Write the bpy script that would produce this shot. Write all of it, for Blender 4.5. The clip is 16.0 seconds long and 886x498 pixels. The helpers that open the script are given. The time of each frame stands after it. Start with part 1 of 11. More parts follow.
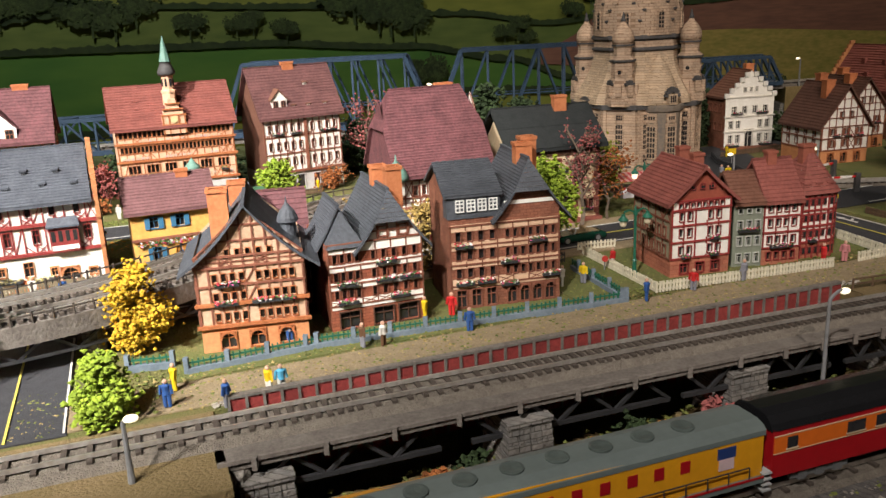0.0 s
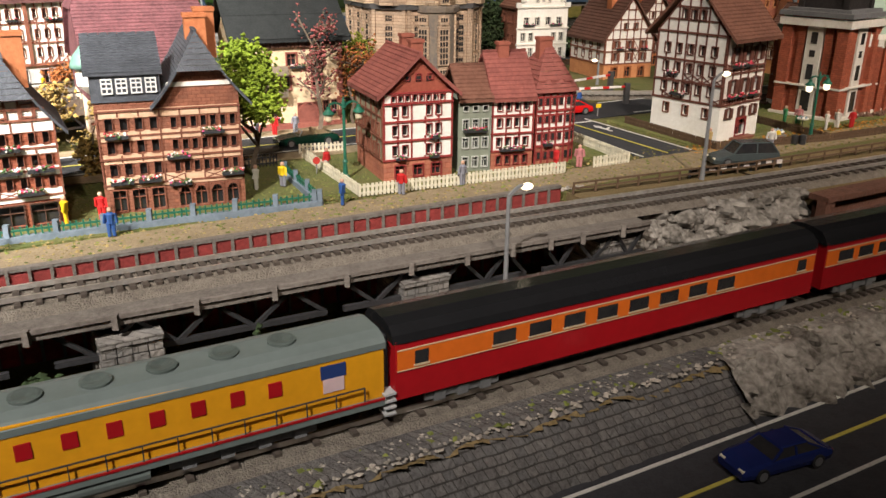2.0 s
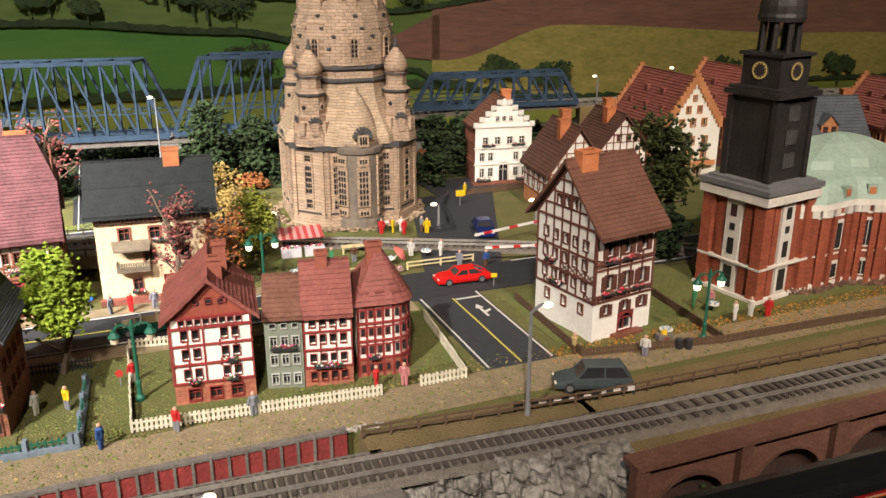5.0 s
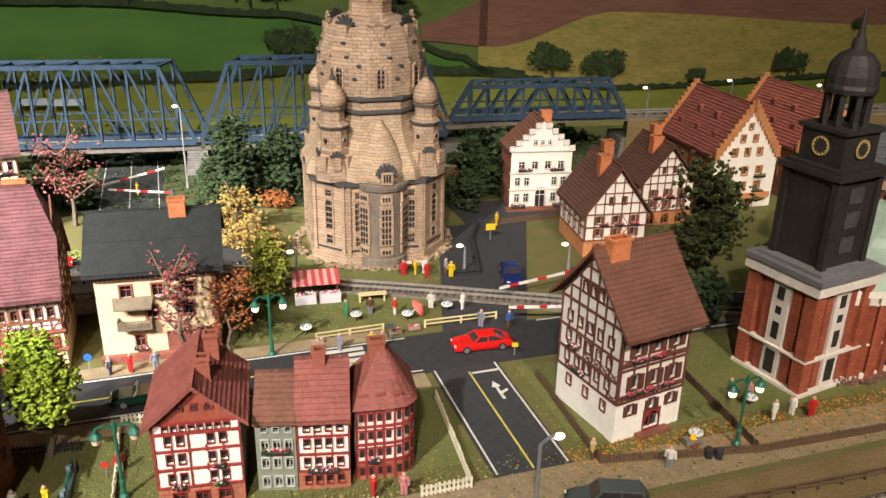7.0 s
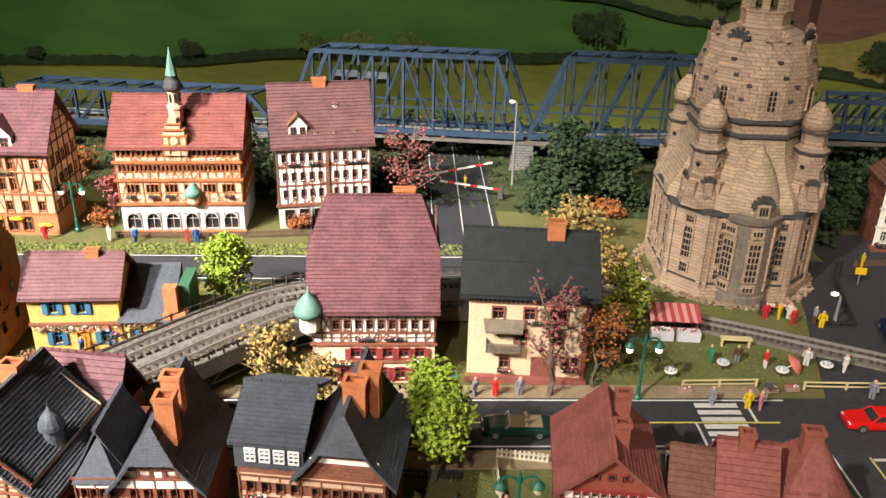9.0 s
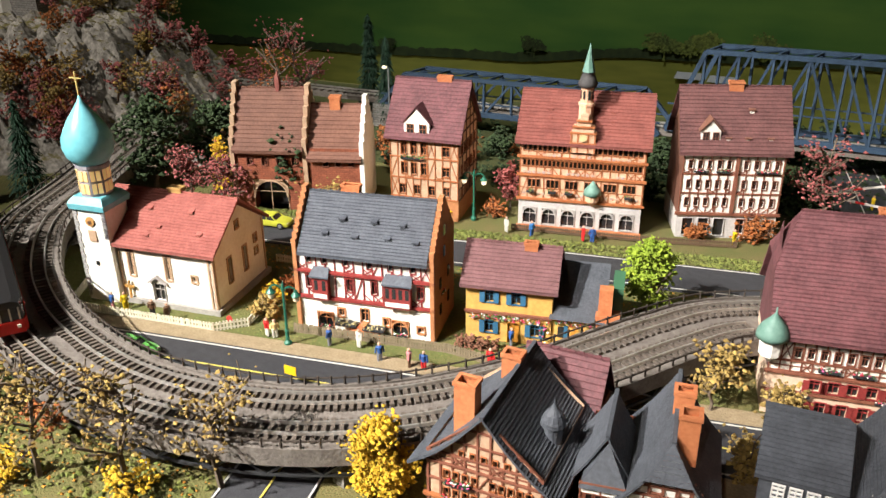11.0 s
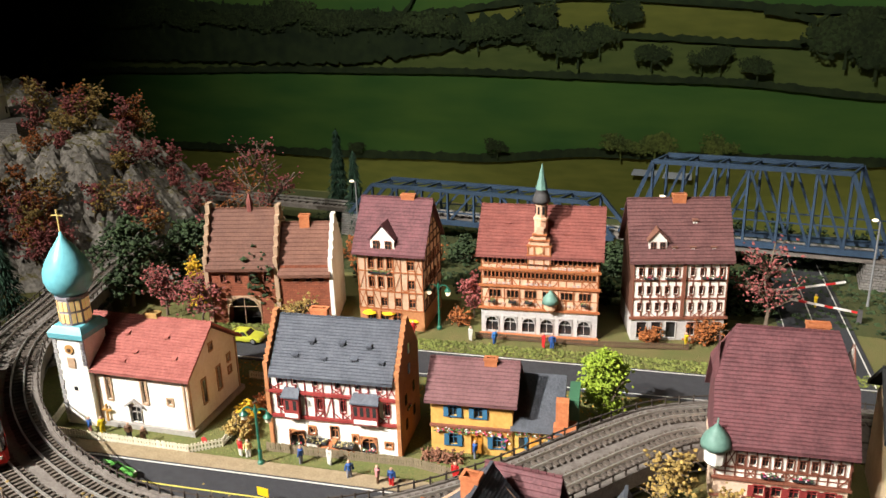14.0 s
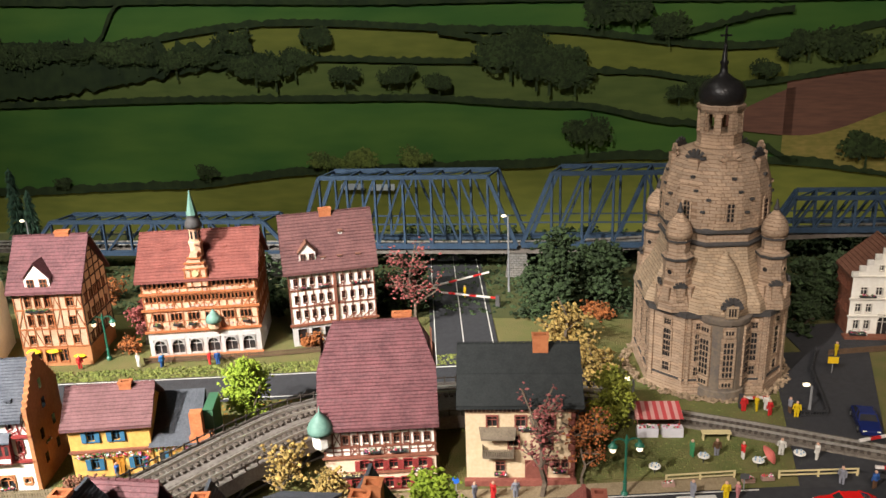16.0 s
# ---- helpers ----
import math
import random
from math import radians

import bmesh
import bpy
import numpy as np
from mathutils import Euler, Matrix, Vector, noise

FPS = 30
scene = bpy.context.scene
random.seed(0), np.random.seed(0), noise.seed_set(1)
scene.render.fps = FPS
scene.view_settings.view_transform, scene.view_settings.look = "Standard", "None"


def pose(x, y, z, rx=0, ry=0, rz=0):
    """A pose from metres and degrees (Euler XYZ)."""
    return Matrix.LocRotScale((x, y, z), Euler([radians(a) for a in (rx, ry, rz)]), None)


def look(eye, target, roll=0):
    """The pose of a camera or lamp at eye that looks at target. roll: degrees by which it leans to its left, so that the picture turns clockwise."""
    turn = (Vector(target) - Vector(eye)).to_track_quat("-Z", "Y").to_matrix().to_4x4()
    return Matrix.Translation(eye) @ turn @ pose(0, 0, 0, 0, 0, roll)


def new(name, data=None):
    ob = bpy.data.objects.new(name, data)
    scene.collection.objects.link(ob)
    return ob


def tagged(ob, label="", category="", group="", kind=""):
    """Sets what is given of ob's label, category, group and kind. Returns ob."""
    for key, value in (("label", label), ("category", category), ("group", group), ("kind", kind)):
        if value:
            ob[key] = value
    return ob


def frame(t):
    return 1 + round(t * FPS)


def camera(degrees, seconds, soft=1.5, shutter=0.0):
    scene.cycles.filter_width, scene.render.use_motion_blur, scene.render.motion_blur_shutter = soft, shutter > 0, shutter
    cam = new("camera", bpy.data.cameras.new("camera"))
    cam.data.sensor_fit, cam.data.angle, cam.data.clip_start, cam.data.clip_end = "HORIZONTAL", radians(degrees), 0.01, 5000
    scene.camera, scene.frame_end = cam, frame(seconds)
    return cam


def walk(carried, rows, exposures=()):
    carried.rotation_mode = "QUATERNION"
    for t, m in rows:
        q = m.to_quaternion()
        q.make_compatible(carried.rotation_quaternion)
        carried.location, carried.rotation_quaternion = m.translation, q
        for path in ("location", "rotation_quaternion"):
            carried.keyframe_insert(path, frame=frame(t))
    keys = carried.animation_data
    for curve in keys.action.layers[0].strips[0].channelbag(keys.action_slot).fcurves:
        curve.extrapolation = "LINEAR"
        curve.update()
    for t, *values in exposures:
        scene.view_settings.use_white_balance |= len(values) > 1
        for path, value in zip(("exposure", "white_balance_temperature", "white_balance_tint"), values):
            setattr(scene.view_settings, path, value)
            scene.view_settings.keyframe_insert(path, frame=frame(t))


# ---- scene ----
cam = camera(55.8, 16.0)
PATH = [
    (0, (0.059, 0.046, 0.239), (-0.098, 1.962, -0.310), -2.5),
    (0.5, (0.094, 0.072, 0.226), (0.006, 1.989, -0.339), -1.7),
    (1, (0.133, 0.098, 0.223), (0.126, 2.006, -0.377), -1.1),
    (1.5, (0.171, 0.121, 0.206), (0.250, 2.009, -0.449), -0.1),
    (2, (0.197, 0.130, 0.182), (0.348, 1.999, -0.516), 0.7),
    (2.5, (0.224, 0.155, 0.175), (0.422, 2.010, -0.546), 0.8),
    (3, (0.270, 0.182, 0.177), (0.441, 2.036, -0.552), 0.7),
    (3.5, (0.330, 0.193, 0.203), (0.435, 2.057, -0.516), 0.5),
    (4, (0.372, 0.207, 0.244), (0.402, 2.086, -0.439), 0.1),
    (4.5, (0.399, 0.216, 0.281), (0.358, 2.106, -0.373), 0.0),
    (4.7, (0.410, 0.221, 0.295), (0.339, 2.111, -0.356), -0.1),
    (6.8, (0.459, 0.316, 0.381), (0.285, 2.166, -0.358), 1.1),
    (7, (0.445, 0.324, 0.395), (0.237, 2.160, -0.370), 1.2),
    (7.5, (0.402, 0.339, 0.416), (0.075, 2.136, -0.399), 1.7),
    (8, (0.363, 0.349, 0.418), (-0.073, 2.112, -0.419), 1.9),
    (8.5, (0.330, 0.357, 0.424), (-0.222, 2.085, -0.420), 1.7),
    (9, (0.287, 0.358, 0.424), (-0.412, 2.030, -0.422), 1.4),
    (9.5, (0.244, 0.348, 0.422), (-0.605, 1.945, -0.431), 0.9),
    (10, (0.202, 0.331, 0.416), (-0.776, 1.841, -0.457), 0.4),
    (10.2, (0.186, 0.323, 0.414), (-0.838, 1.796, -0.470), 0.2),
    (12.3, (0.065, 0.269, 0.415), (-1.268, 1.535, -0.374), -1.3),
    (12.5, (0.073, 0.272, 0.421), (-1.254, 1.555, -0.349), -1.3),
    (13, (0.087, 0.274, 0.438), (-1.228, 1.600, -0.277), -1.5),
    (13.5, (0.112, 0.272, 0.456), (-1.160, 1.654, -0.230), -1.4),
    (14, (0.154, 0.278, 0.466), (-1.041, 1.736, -0.203), -1.5),
    (14.5, (0.211, 0.298, 0.463), (-0.902, 1.825, -0.192), -2.2),
    (15, (0.260, 0.305, 0.470), (-0.742, 1.908, -0.183), -2.3),
    (15.5, (0.302, 0.304, 0.485), (-0.574, 1.984, -0.155), -2.2),
    (16, (0.336, 0.304, 0.485), (-0.432, 2.033, -0.164), -2.2),
]
EXPOSURES = [(0.0, -0.85), (1.0, -0.7), (1.5, -0.4), (2.5, 0.0), (3.5, 0.2), (4.5, 0.05), (7.0, 0.05), (8.0, -0.1), (8.75, -0.28), (9.5, -0.68), (12.5, -0.95), (14.5, -1.0), (16.0, -0.7)]
walk(cam, [(t, look(eye, target, roll)) for t, eye, target, roll in PATH], EXPOSURES)

# ---- light: warm ceiling spots of the exhibition hall, a dim hall around ----
world = bpy.data.worlds.new("hall")
scene.world = world
world.use_nodes = True
world.node_tree.nodes["Background"].inputs[0].default_value = (1.0, 0.9, 0.78, 1)
world.node_tree.nodes["Background"].inputs[1].default_value = 0.10


def spot(eye, target, watts, size, blend=0.6, radius=0.03, colour=(1.0, 0.92, 0.80)):
    d = bpy.data.lights.new("ceiling_spot", "SPOT")
    d.energy, d.spot_size, d.spot_blend, d.shadow_soft_size, d.color = watts, radians(size), blend, radius, colour
    ob = new("ceiling_spot", d)
    ob.matrix_world = look(eye, target)
    return ob


spot((-1.05, -1.05, 1.75), (-0.46, 0.90, 0.0), 1450, 27, 0.75, 0.03, (1.0, 0.97, 0.93))
spot((-0.45, -1.05, 1.75), (-0.06, 0.92, 0.0), 470, 29, 0.85, 0.03, (1.0, 0.94, 0.89))
spot((0.45, -1.05, 1.75), (0.40, 1.14, 0.0), 180, 28, 0.85, 0.03, (1.0, 0.87, 0.765))
spot((1.25, -0.60, 1.75), (0.78, 1.32, 0.0), 185, 30, 0.85, 0.03, (1.0, 0.86, 0.75))
spot((-0.7, 0.6, 2.4), (-0.75, 2.15, 0.42), 390, 70, 1.0, 0.1, (1.0, 0.97, 0.88))
spot((-1.3, -0.9, 1.9), (-1.25, 0.98, 0.14), 400, 20, 0.8, 0.03, (1.0, 0.95, 0.88))
spot((1.4, 0.6, 2.4), (1.2, 2.55, 0.15), 230, 64, 1.0, 0.1, (1.0, 0.92, 0.75))

# ---- materials ----
MATS = {}


def mat(name, c1, c2=None, scale=300.0, rough=0.7, bump=0.25, metal=0.0, island=0.0, spread=0.12, spec=0.35, coarse=0.2):
    """A weathered surface: two scales of noise between two colours, fine relief, slight change from piece to piece."""
    if name in MATS:
        return MATS[name]
    c2 = c2 or tuple(v * 0.72 for v in c1)
    m = bpy.data.materials.new(name)
    m.use_nodes = True
    n, l = m.node_tree.nodes, m.node_tree.links
    b = n["Principled BSDF"]
    b.inputs["Roughness"].default_value, b.inputs["Metallic"].default_value = rough, metal
    b.inputs["Specular IOR Level"].default_value = spec
    tc = n.new("ShaderNodeTexCoord")
    na, nb = n.new("ShaderNodeTexNoise"), n.new("ShaderNodeTexNoise")
    na.inputs["Scale"].default_value, nb.inputs["Scale"].default_value = scale, scale * coarse
    na.inputs["Detail"].default_value, nb.inputs["Detail"].default_value = 4, 3
    for x in (na, nb):
        l.new(tc.outputs["Object"], x.inputs["Vector"])
    mul = n.new("ShaderNodeMath")
    mul.operation = "ADD"
    l.new(na.outputs["Fac"], mul.inputs[0])
    l.new(nb.outputs["Fac"], mul.inputs[1])
    ramp = n.new("ShaderNodeMapRange")
    ramp.inputs["From Min"].default_value, ramp.inputs["From Max"].default_value = 0.72, 1.28
    l.new(mul.outputs[0], ramp.inputs["Value"])
    mix = n.new("ShaderNodeMix")
    mix.data_type = "RGBA"
    mix.inputs["A"].default_value, mix.inputs["B"].default_value = (*c1, 1), (*c2, 1)
    l.new(ramp.outputs["Result"], mix.inputs["Factor"])
    rnd = n.new("ShaderNodeNewGeometry") if island else n.new("ShaderNodeObjectInfo")
    hsv = n.new("ShaderNodeHueSaturation")
    mr = n.new("ShaderNodeMapRange")
    s = island or spread
    mr.inputs["To Min"].default_value, mr.inputs["To Max"].default_value = 1 - s, 1 + s
    l.new(rnd.outputs["Random Per Island" if island else "Random"], mr.inputs["Value"])
    l.new(mr.outputs["Result"], hsv.inputs["Value"])
    l.new(mix.outputs["Result"], hsv.inputs["Color"])
    l.new(hsv.outputs["Color"], b.inputs["Base Color"])
    bp = n.new("ShaderNodeBump")
    bp.inputs["Strength"].default_value, bp.inputs["Distance"].default_value = bump, 0.002
    l.new(na.outputs["Fac"], bp.inputs["Height"])
    l.new(bp.outputs["Normal"], b.inputs["Normal"])
    MATS[name] = m
    return m


def masonry(name, c1, c2, joint, w=0.006, h=0.0025, rough=0.8, bump=0.5, smear=0.5):
    """Coursed pieces in relief (bricks, ashlar, small tiles) on upright walls, in object space, with dirt over them."""
    if name in MATS:
        return MATS[name]
    m = mat(name, c1, c2, 420, rough, bump)
    n, l = m.node_tree.nodes, m.node_tree.links
    b = n["Principled BSDF"]
    tc = n.new("ShaderNodeTexCoord")
    sep, add, comb = n.new("ShaderNodeSeparateXYZ"), n.new("ShaderNodeMath"), n.new("ShaderNodeCombineXYZ")
    l.new(tc.outputs["Object"], sep.inputs[0])
    l.new(sep.outputs["X"], add.inputs[0])
    l.new(sep.outputs["Y"], add.inputs[1])
    l.new(add.outputs[0], comb.inputs["X"])
    l.new(sep.outputs["Z"], comb.inputs["Y"])
    br = n.new("ShaderNodeTexBrick")
    br.inputs["Scale"].default_value = 1.0
    br.inputs["Brick Width"].default_value, br.inputs["Row Height"].default_value = w, h
    br.inputs["Mortar Size"].default_value, br.inputs["Mortar Smooth"].default_value = h * 0.09, 0.2
    br.inputs["Color1"].default_value, br.inputs["Color2"].default_value = (1.08, 1.05, 1.02, 1), (0.74, 0.76, 0.78, 1)
    br.inputs["Mortar"].default_value = (*joint, 1)
    l.new(comb.outputs[0], br.inputs["Vector"])
    hsv = [x for x in n if x.bl_idname == "ShaderNodeHueSaturation"][0]
    mx = n.new("ShaderNodeMix")
    mx.data_type, mx.blend_type = "RGBA", "MULTIPLY"
    mx.inputs["Factor"].default_value = 0.85
    l.new(hsv.outputs["Color"], mx.inputs["A"])
    l.new(br.outputs["Color"], mx.inputs["B"])
    l.new(mx.outputs["Result"], b.inputs["Base Color"])
    bp = n.new("ShaderNodeBump")
    bp.invert = True
    bp.inputs["Strength"].default_value, bp.inputs["Distance"].default_value = bump, 0.0012
    l.new(br.outputs["Fac"], bp.inputs["Height"])
    old = [x for x in n if x.bl_idname == "ShaderNodeBump" and x != bp][0]
    l.new(old.outputs["Normal"], bp.inputs["Normal"])
    l.new(bp.outputs["Normal"], b.inputs["Normal"])
    return m


def glow(name, colour, strength):
    if name in MATS:
        return MATS[name]
    m = bpy.data.materials.new(name)
    m.use_nodes = True
    b = m.node_tree.nodes["Principled BSDF"]
    b.inputs["Base Color"].default_value = (*colour, 1)
    b.inputs["Emission Color"].default_value, b.inputs["Emission Strength"].default_value = (*colour, 1), strength
    MATS[name] = m
    return m


def spotted(name, colours, rough=0.7):
    """One colour out of several for each small piece of a mesh."""
    if name in MATS:
        return MATS[name]
    m = bpy.data.materials.new(name)
    m.use_nodes = True
    n, l = m.node_tree.nodes, m.node_tree.links
    b = n["Principled BSDF"]
    b.inputs["Roughness"].default_value = rough
    g, r = n.new("ShaderNodeNewGeometry"), n.new("ShaderNodeValToRGB")
    r.color_ramp.interpolation = "CONSTANT"
    r.color_ramp.elements[0].color = (*colours[0], 1)
    r.color_ramp.elements[1].position, r.color_ramp.elements[1].color = 1 / len(colours), (*colours[1], 1)
    for i, c in enumerate(colours[2:], 2):
        e = r.color_ramp.elements.new(i / len(colours))
        e.color = (*c, 1)
    l.new(g.outputs["Random Per Island"], r.inputs["Fac"])
    l.new(r.outputs["Color"], b.inputs["Base Color"])
    MATS[name] = m
    return m


GLASS = mat("dark_window_glass", (0.02, 0.02, 0.022), (0.035, 0.032, 0.03), 200, 0.12, 0.02, spec=0.6)
WHITE = mat("white_plaster", (0.82, 0.79, 0.72), (0.72, 0.68, 0.60), 260, 0.85, 0.3)
CREAM = mat("cream_plaster", (0.74, 0.58, 0.38), (0.62, 0.46, 0.28), 260, 0.85, 0.3)
YELLOW = mat("yellow_plaster", (0.76, 0.45, 0.12), (0.62, 0.33, 0.08), 260, 0.85, 0.3)
ORANGE = mat("terracotta", (0.55, 0.20, 0.08), (0.42, 0.13, 0.05), 350, 0.75, 0.25)
BROWN = mat("brown_timber", (0.23, 0.085, 0.05), (0.15, 0.052, 0.03), 500, 0.7, 0.3)
DKTIMBER = mat("dark_timber", (0.085, 0.04, 0.024), (0.05, 0.023, 0.014), 500, 0.7, 0.3)
REDTIMBER = mat("red_timber", (0.28, 0.04, 0.035), (0.19, 0.025, 0.022), 500, 0.65, 0.3)
ORTIMBER = mat("orange_brown_timber", (0.42, 0.15, 0.055), (0.30, 0.09, 0.03), 500, 0.7, 0.3)
REDBRICK = masonry("red_brick", (0.36, 0.115, 0.06), (0.25, 0.07, 0.035), (0.55, 0.42, 0.36))
OLDBRICK = masonry("old_brown_brick", (0.30, 0.12, 0.07), (0.20, 0.07, 0.04), (0.6, 0.5, 0.42))
PINKBRICK = masonry("rosy_brick", (0.45, 0.17, 0.10), (0.33, 0.11, 0.07), (0.75, 0.62, 0.55), 0.007, 0.004)
SANDSTONE = masonry("sandstone_ashlar", (0.52, 0.375, 0.26), (0.37, 0.26, 0.175), (0.5, 0.43, 0.38), 0.0075, 0.0038, 0.85, 0.5)
GREYSTONE = masonry("grey_stone_blocks", (0.24, 0.225, 0.205), (0.15, 0.138, 0.125), (0.35, 0.33, 0.3), 0.008, 0.004, 0.9, 0.8)
DKSTONE = mat("dark_lead_grey", (0.075, 0.07, 0.068), (0.045, 0.042, 0.04), 300, 0.65, 0.3)
SLATE = mat("dark_slate", (0.085, 0.092, 0.106), (0.05, 0.054, 0.062), 420, 0.6, 0.4)
SLATEBLUE = mat("blue_grey_slate", (0.105, 0.115, 0.135), (0.065, 0.07, 0.085), 420, 0.6, 0.4)
TILEPINK = mat("rosy_roof_tile", (0.165, 0.062, 0.066), (0.085, 0.033, 0.036), 350, 0.7, 0.35)
TILERED = mat("red_roof_tile", (0.27, 0.085, 0.066), (0.17, 0.05, 0.04), 350, 0.7, 0.35)
TILEBROWN = mat("brown_roof_tile", (0.19, 0.085, 0.055), (0.12, 0.05, 0.032), 350, 0.7, 0.35)
TILECHURCH = mat("salmon_roof_tile", (0.40, 0.13, 0.105), (0.27, 0.08, 0.065), 350, 0.7, 0.35)
COPPERD = mat("green_copper", (0.17, 0.30, 0.24), (0.10, 0.20, 0.16), 240, 0.55, 0.2)
COPPER = mat("pale_green_copper", (0.36, 0.46, 0.37), (0.27, 0.36, 0.28), 240, 0.55, 0.2)
TURQ = mat("turquoise_paint", (0.18, 0.50, 0.55), (0.13, 0.40, 0.45), 160, 0.35, 0.1)
ASPHALT = mat("asphalt", (0.046, 0.046, 0.05), (0.030, 0.030, 0.033), 700, 0.75, 0.3)
LINEW = mat("white_road_paint", (0.62, 0.60, 0.55), (0.48, 0.46, 0.42), 500, 0.7, 0.1)
LINEY = mat("yellow_road_paint", (0.55, 0.48, 0.10), (0.42, 0.36, 0.07), 500, 0.7, 0.1)
GRASS = mat("model_grass", (0.095, 0.108, 0.028), (0.155, 0.122, 0.046), 520, 0.95, 0.9, coarse=0.06)
GRASSGR = mat("green_model_grass", (0.095, 0.12, 0.03), (0.16, 0.14, 0.05), 520, 0.95, 0.9, coarse=0.06)
DIRT = mat("brown_scatter_earth", (0.22, 0.155, 0.075), (0.13, 0.095, 0.035), 420, 0.95, 0.9, coarse=0.05)
GRAVEL = mat("track_gravel", (0.21, 0.18, 0.145), (0.12, 0.10, 0.08), 900, 0.95, 1.0)
SLEEPER = mat("dark_sleeper", (0.075, 0.058, 0.045), (0.045, 0.035, 0.028), 600, 0.85, 0.3)
STEEL = mat("worn_rail_steel", (0.72, 0.69, 0.64), (0.5, 0.45, 0.39), 300, 0.32, 0.1, 0.75)
DECK = mat("weathered_grey_deck", (0.20, 0.175, 0.15), (0.12, 0.10, 0.085), 400, 0.85, 0.4)
IRON = mat("dark_iron", (0.04, 0.04, 0.042), (0.025, 0.025, 0.026), 400, 0.5, 0.2)
BLUESTEEL = mat("blue_grey_steel", (0.034, 0.060, 0.098), (0.020, 0.036, 0.062), 300, 0.5, 0.2)
ROCK = mat("grey_rock", (0.30, 0.27, 0.23), (0.13, 0.115, 0.09), 260, 0.95, 1.0, coarse=0.12)
GREENPAINT = mat("dark_green_paint", (0.02, 0.13, 0.08), (0.015, 0.09, 0.055), 300, 0.4, 0.1)
PICKET = mat("cream_white_picket", (0.72, 0.67, 0.52), (0.58, 0.52, 0.38), 400, 0.7, 0.2)
BARK = mat("bark", (0.16, 0.12, 0.085), (0.09, 0.065, 0.045), 500, 0.9, 0.6)
SKIN = mat("figure_skin_paint", (0.60, 0.36, 0.25), None, 400, 0.6, 0.05)
FLOWERS = spotted("mixed_flowers", [(0.5, 0.03, 0.05), (0.75, 0.7, 0.65), (0.05, 0.12, 0.03), (0.55, 0.10, 0.25), (0.08, 0.15, 0.04)])
REDFLOWERS = spotted("red_flowers", [(0.6, 0.02, 0.05), (0.7, 0.1, 0.15), (0.06, 0.12, 0.03)])
LAMPGLOW = glow("lamp_globe_glow", (1.0, 0.86, 0.6), 2.5)


def paint(name, c, rough=0.35):
    return mat(name, c, tuple(v * 0.85 for v in c), 200, rough, 0.04)


# ---- mesh helpers ----
def part(name, bm, material, parent=None, label="", smooth=False):
    me = bpy.data.meshes.new(name)
    if isinstance(bm, tuple):
        me.from_pydata(*bm)
    else:
        bm.to_mesh(me)
        bm.free()
    for m in material if isinstance(material, (list, tuple)) else [material]:
        me.materials.append(m)
    if smooth:
        me.polygons.foreach_set("use_smooth", [True] * len(me.polygons))
    ob = new(name, me)
    if parent is not None:
        ob.parent = parent
    return tagged(ob, label) if label else ob


def shared(name, me, m, parent=None):
    ob = new(name, me)
    ob.parent = parent
    ob.matrix_basis = m
    return ob


def thing(name, m, label, category, group=""):
    ob = new(name)
    ob.matrix_world = m
    return tagged(ob, label, category, group)


def box(bm, x0, x1, y0, y1, z0, z1, idx=0):
    v = [bm.verts.new(p) for p in ((x0, y0, z0), (x1, y0, z0), (x1, y1, z0), (x0, y1, z0), (x0, y0, z1), (x1, y0, z1), (x1, y1, z1), (x0, y1, z1))]
    for f in ((0, 3, 2, 1), (4, 5, 6, 7), (0, 1, 5, 4), (1, 2, 6, 5), (2, 3, 7, 6), (3, 0, 4, 7)):
        bm.faces.new([v[i] for i in f]).material_index = idx


def beam(bm, p, q, w, h=None, up=(0, 0, 1)):
    """A square bar from p to q."""
    p, q = Vector(p), Vector(q)
    d = (q - p).normalized()
    s = d.cross(Vector(up))
    s = (s if s.length > 1e-4 else d.cross(Vector((1, 0, 0)))).normalized()
    t = s.cross(d)
    s, t = s * w / 2, t * (h or w) / 2
    v = [bm.verts.new(c + a) for c in (p, q) for a in (s + t, s - t, -s - t, -s + t)]
    for f in ((0, 1, 2, 3), (7, 6, 5, 4), (0, 4, 5, 1), (1, 5, 6, 2), (2, 6, 7, 3), (3, 7, 4, 0)):
        bm.faces.new([v[i] for i in f])


def lathe(bm, profile, n=16, at=(0, 0), turn=0.0, square=0.0, idx=0):
    """Turns a profile of (radius, height) round the upright at a place."""
    rings = []
    for r, z in profile:
        rings.append([bm.verts.new((at[0] + r * math.cos(turn + 2 * math.pi * i / n), at[1] + r * math.sin(turn + 2 * math.pi * i / n), z)) for i in range(n)])
    for a, b in zip(rings, rings[1:]):
        for i in range(n):
            bm.faces.new((a[i], a[(i + 1) % n], b[(i + 1) % n], b[i])).material_index = idx
    for r, rev in ((rings[0], True), (rings[-1], False)):
        try:
            bm.faces.new(r[::-1] if rev else r).material_index = idx
        except ValueError:
            pass


def prism(bm, poly, z0, z1, idx=0):
    a = [bm.verts.new((x, y, z0)) for x, y in poly]
    b = [bm.verts.new((x, y, z1)) for x, y in poly]
    n = len(poly)
    bm.faces.new(a[::-1]).material_index = idx
    bm.faces.new(b).material_index = idx
    for i in range(n):
        bm.faces.new((a[i], a[(i + 1) % n], b[(i + 1) % n], b[i])).material_index = idx


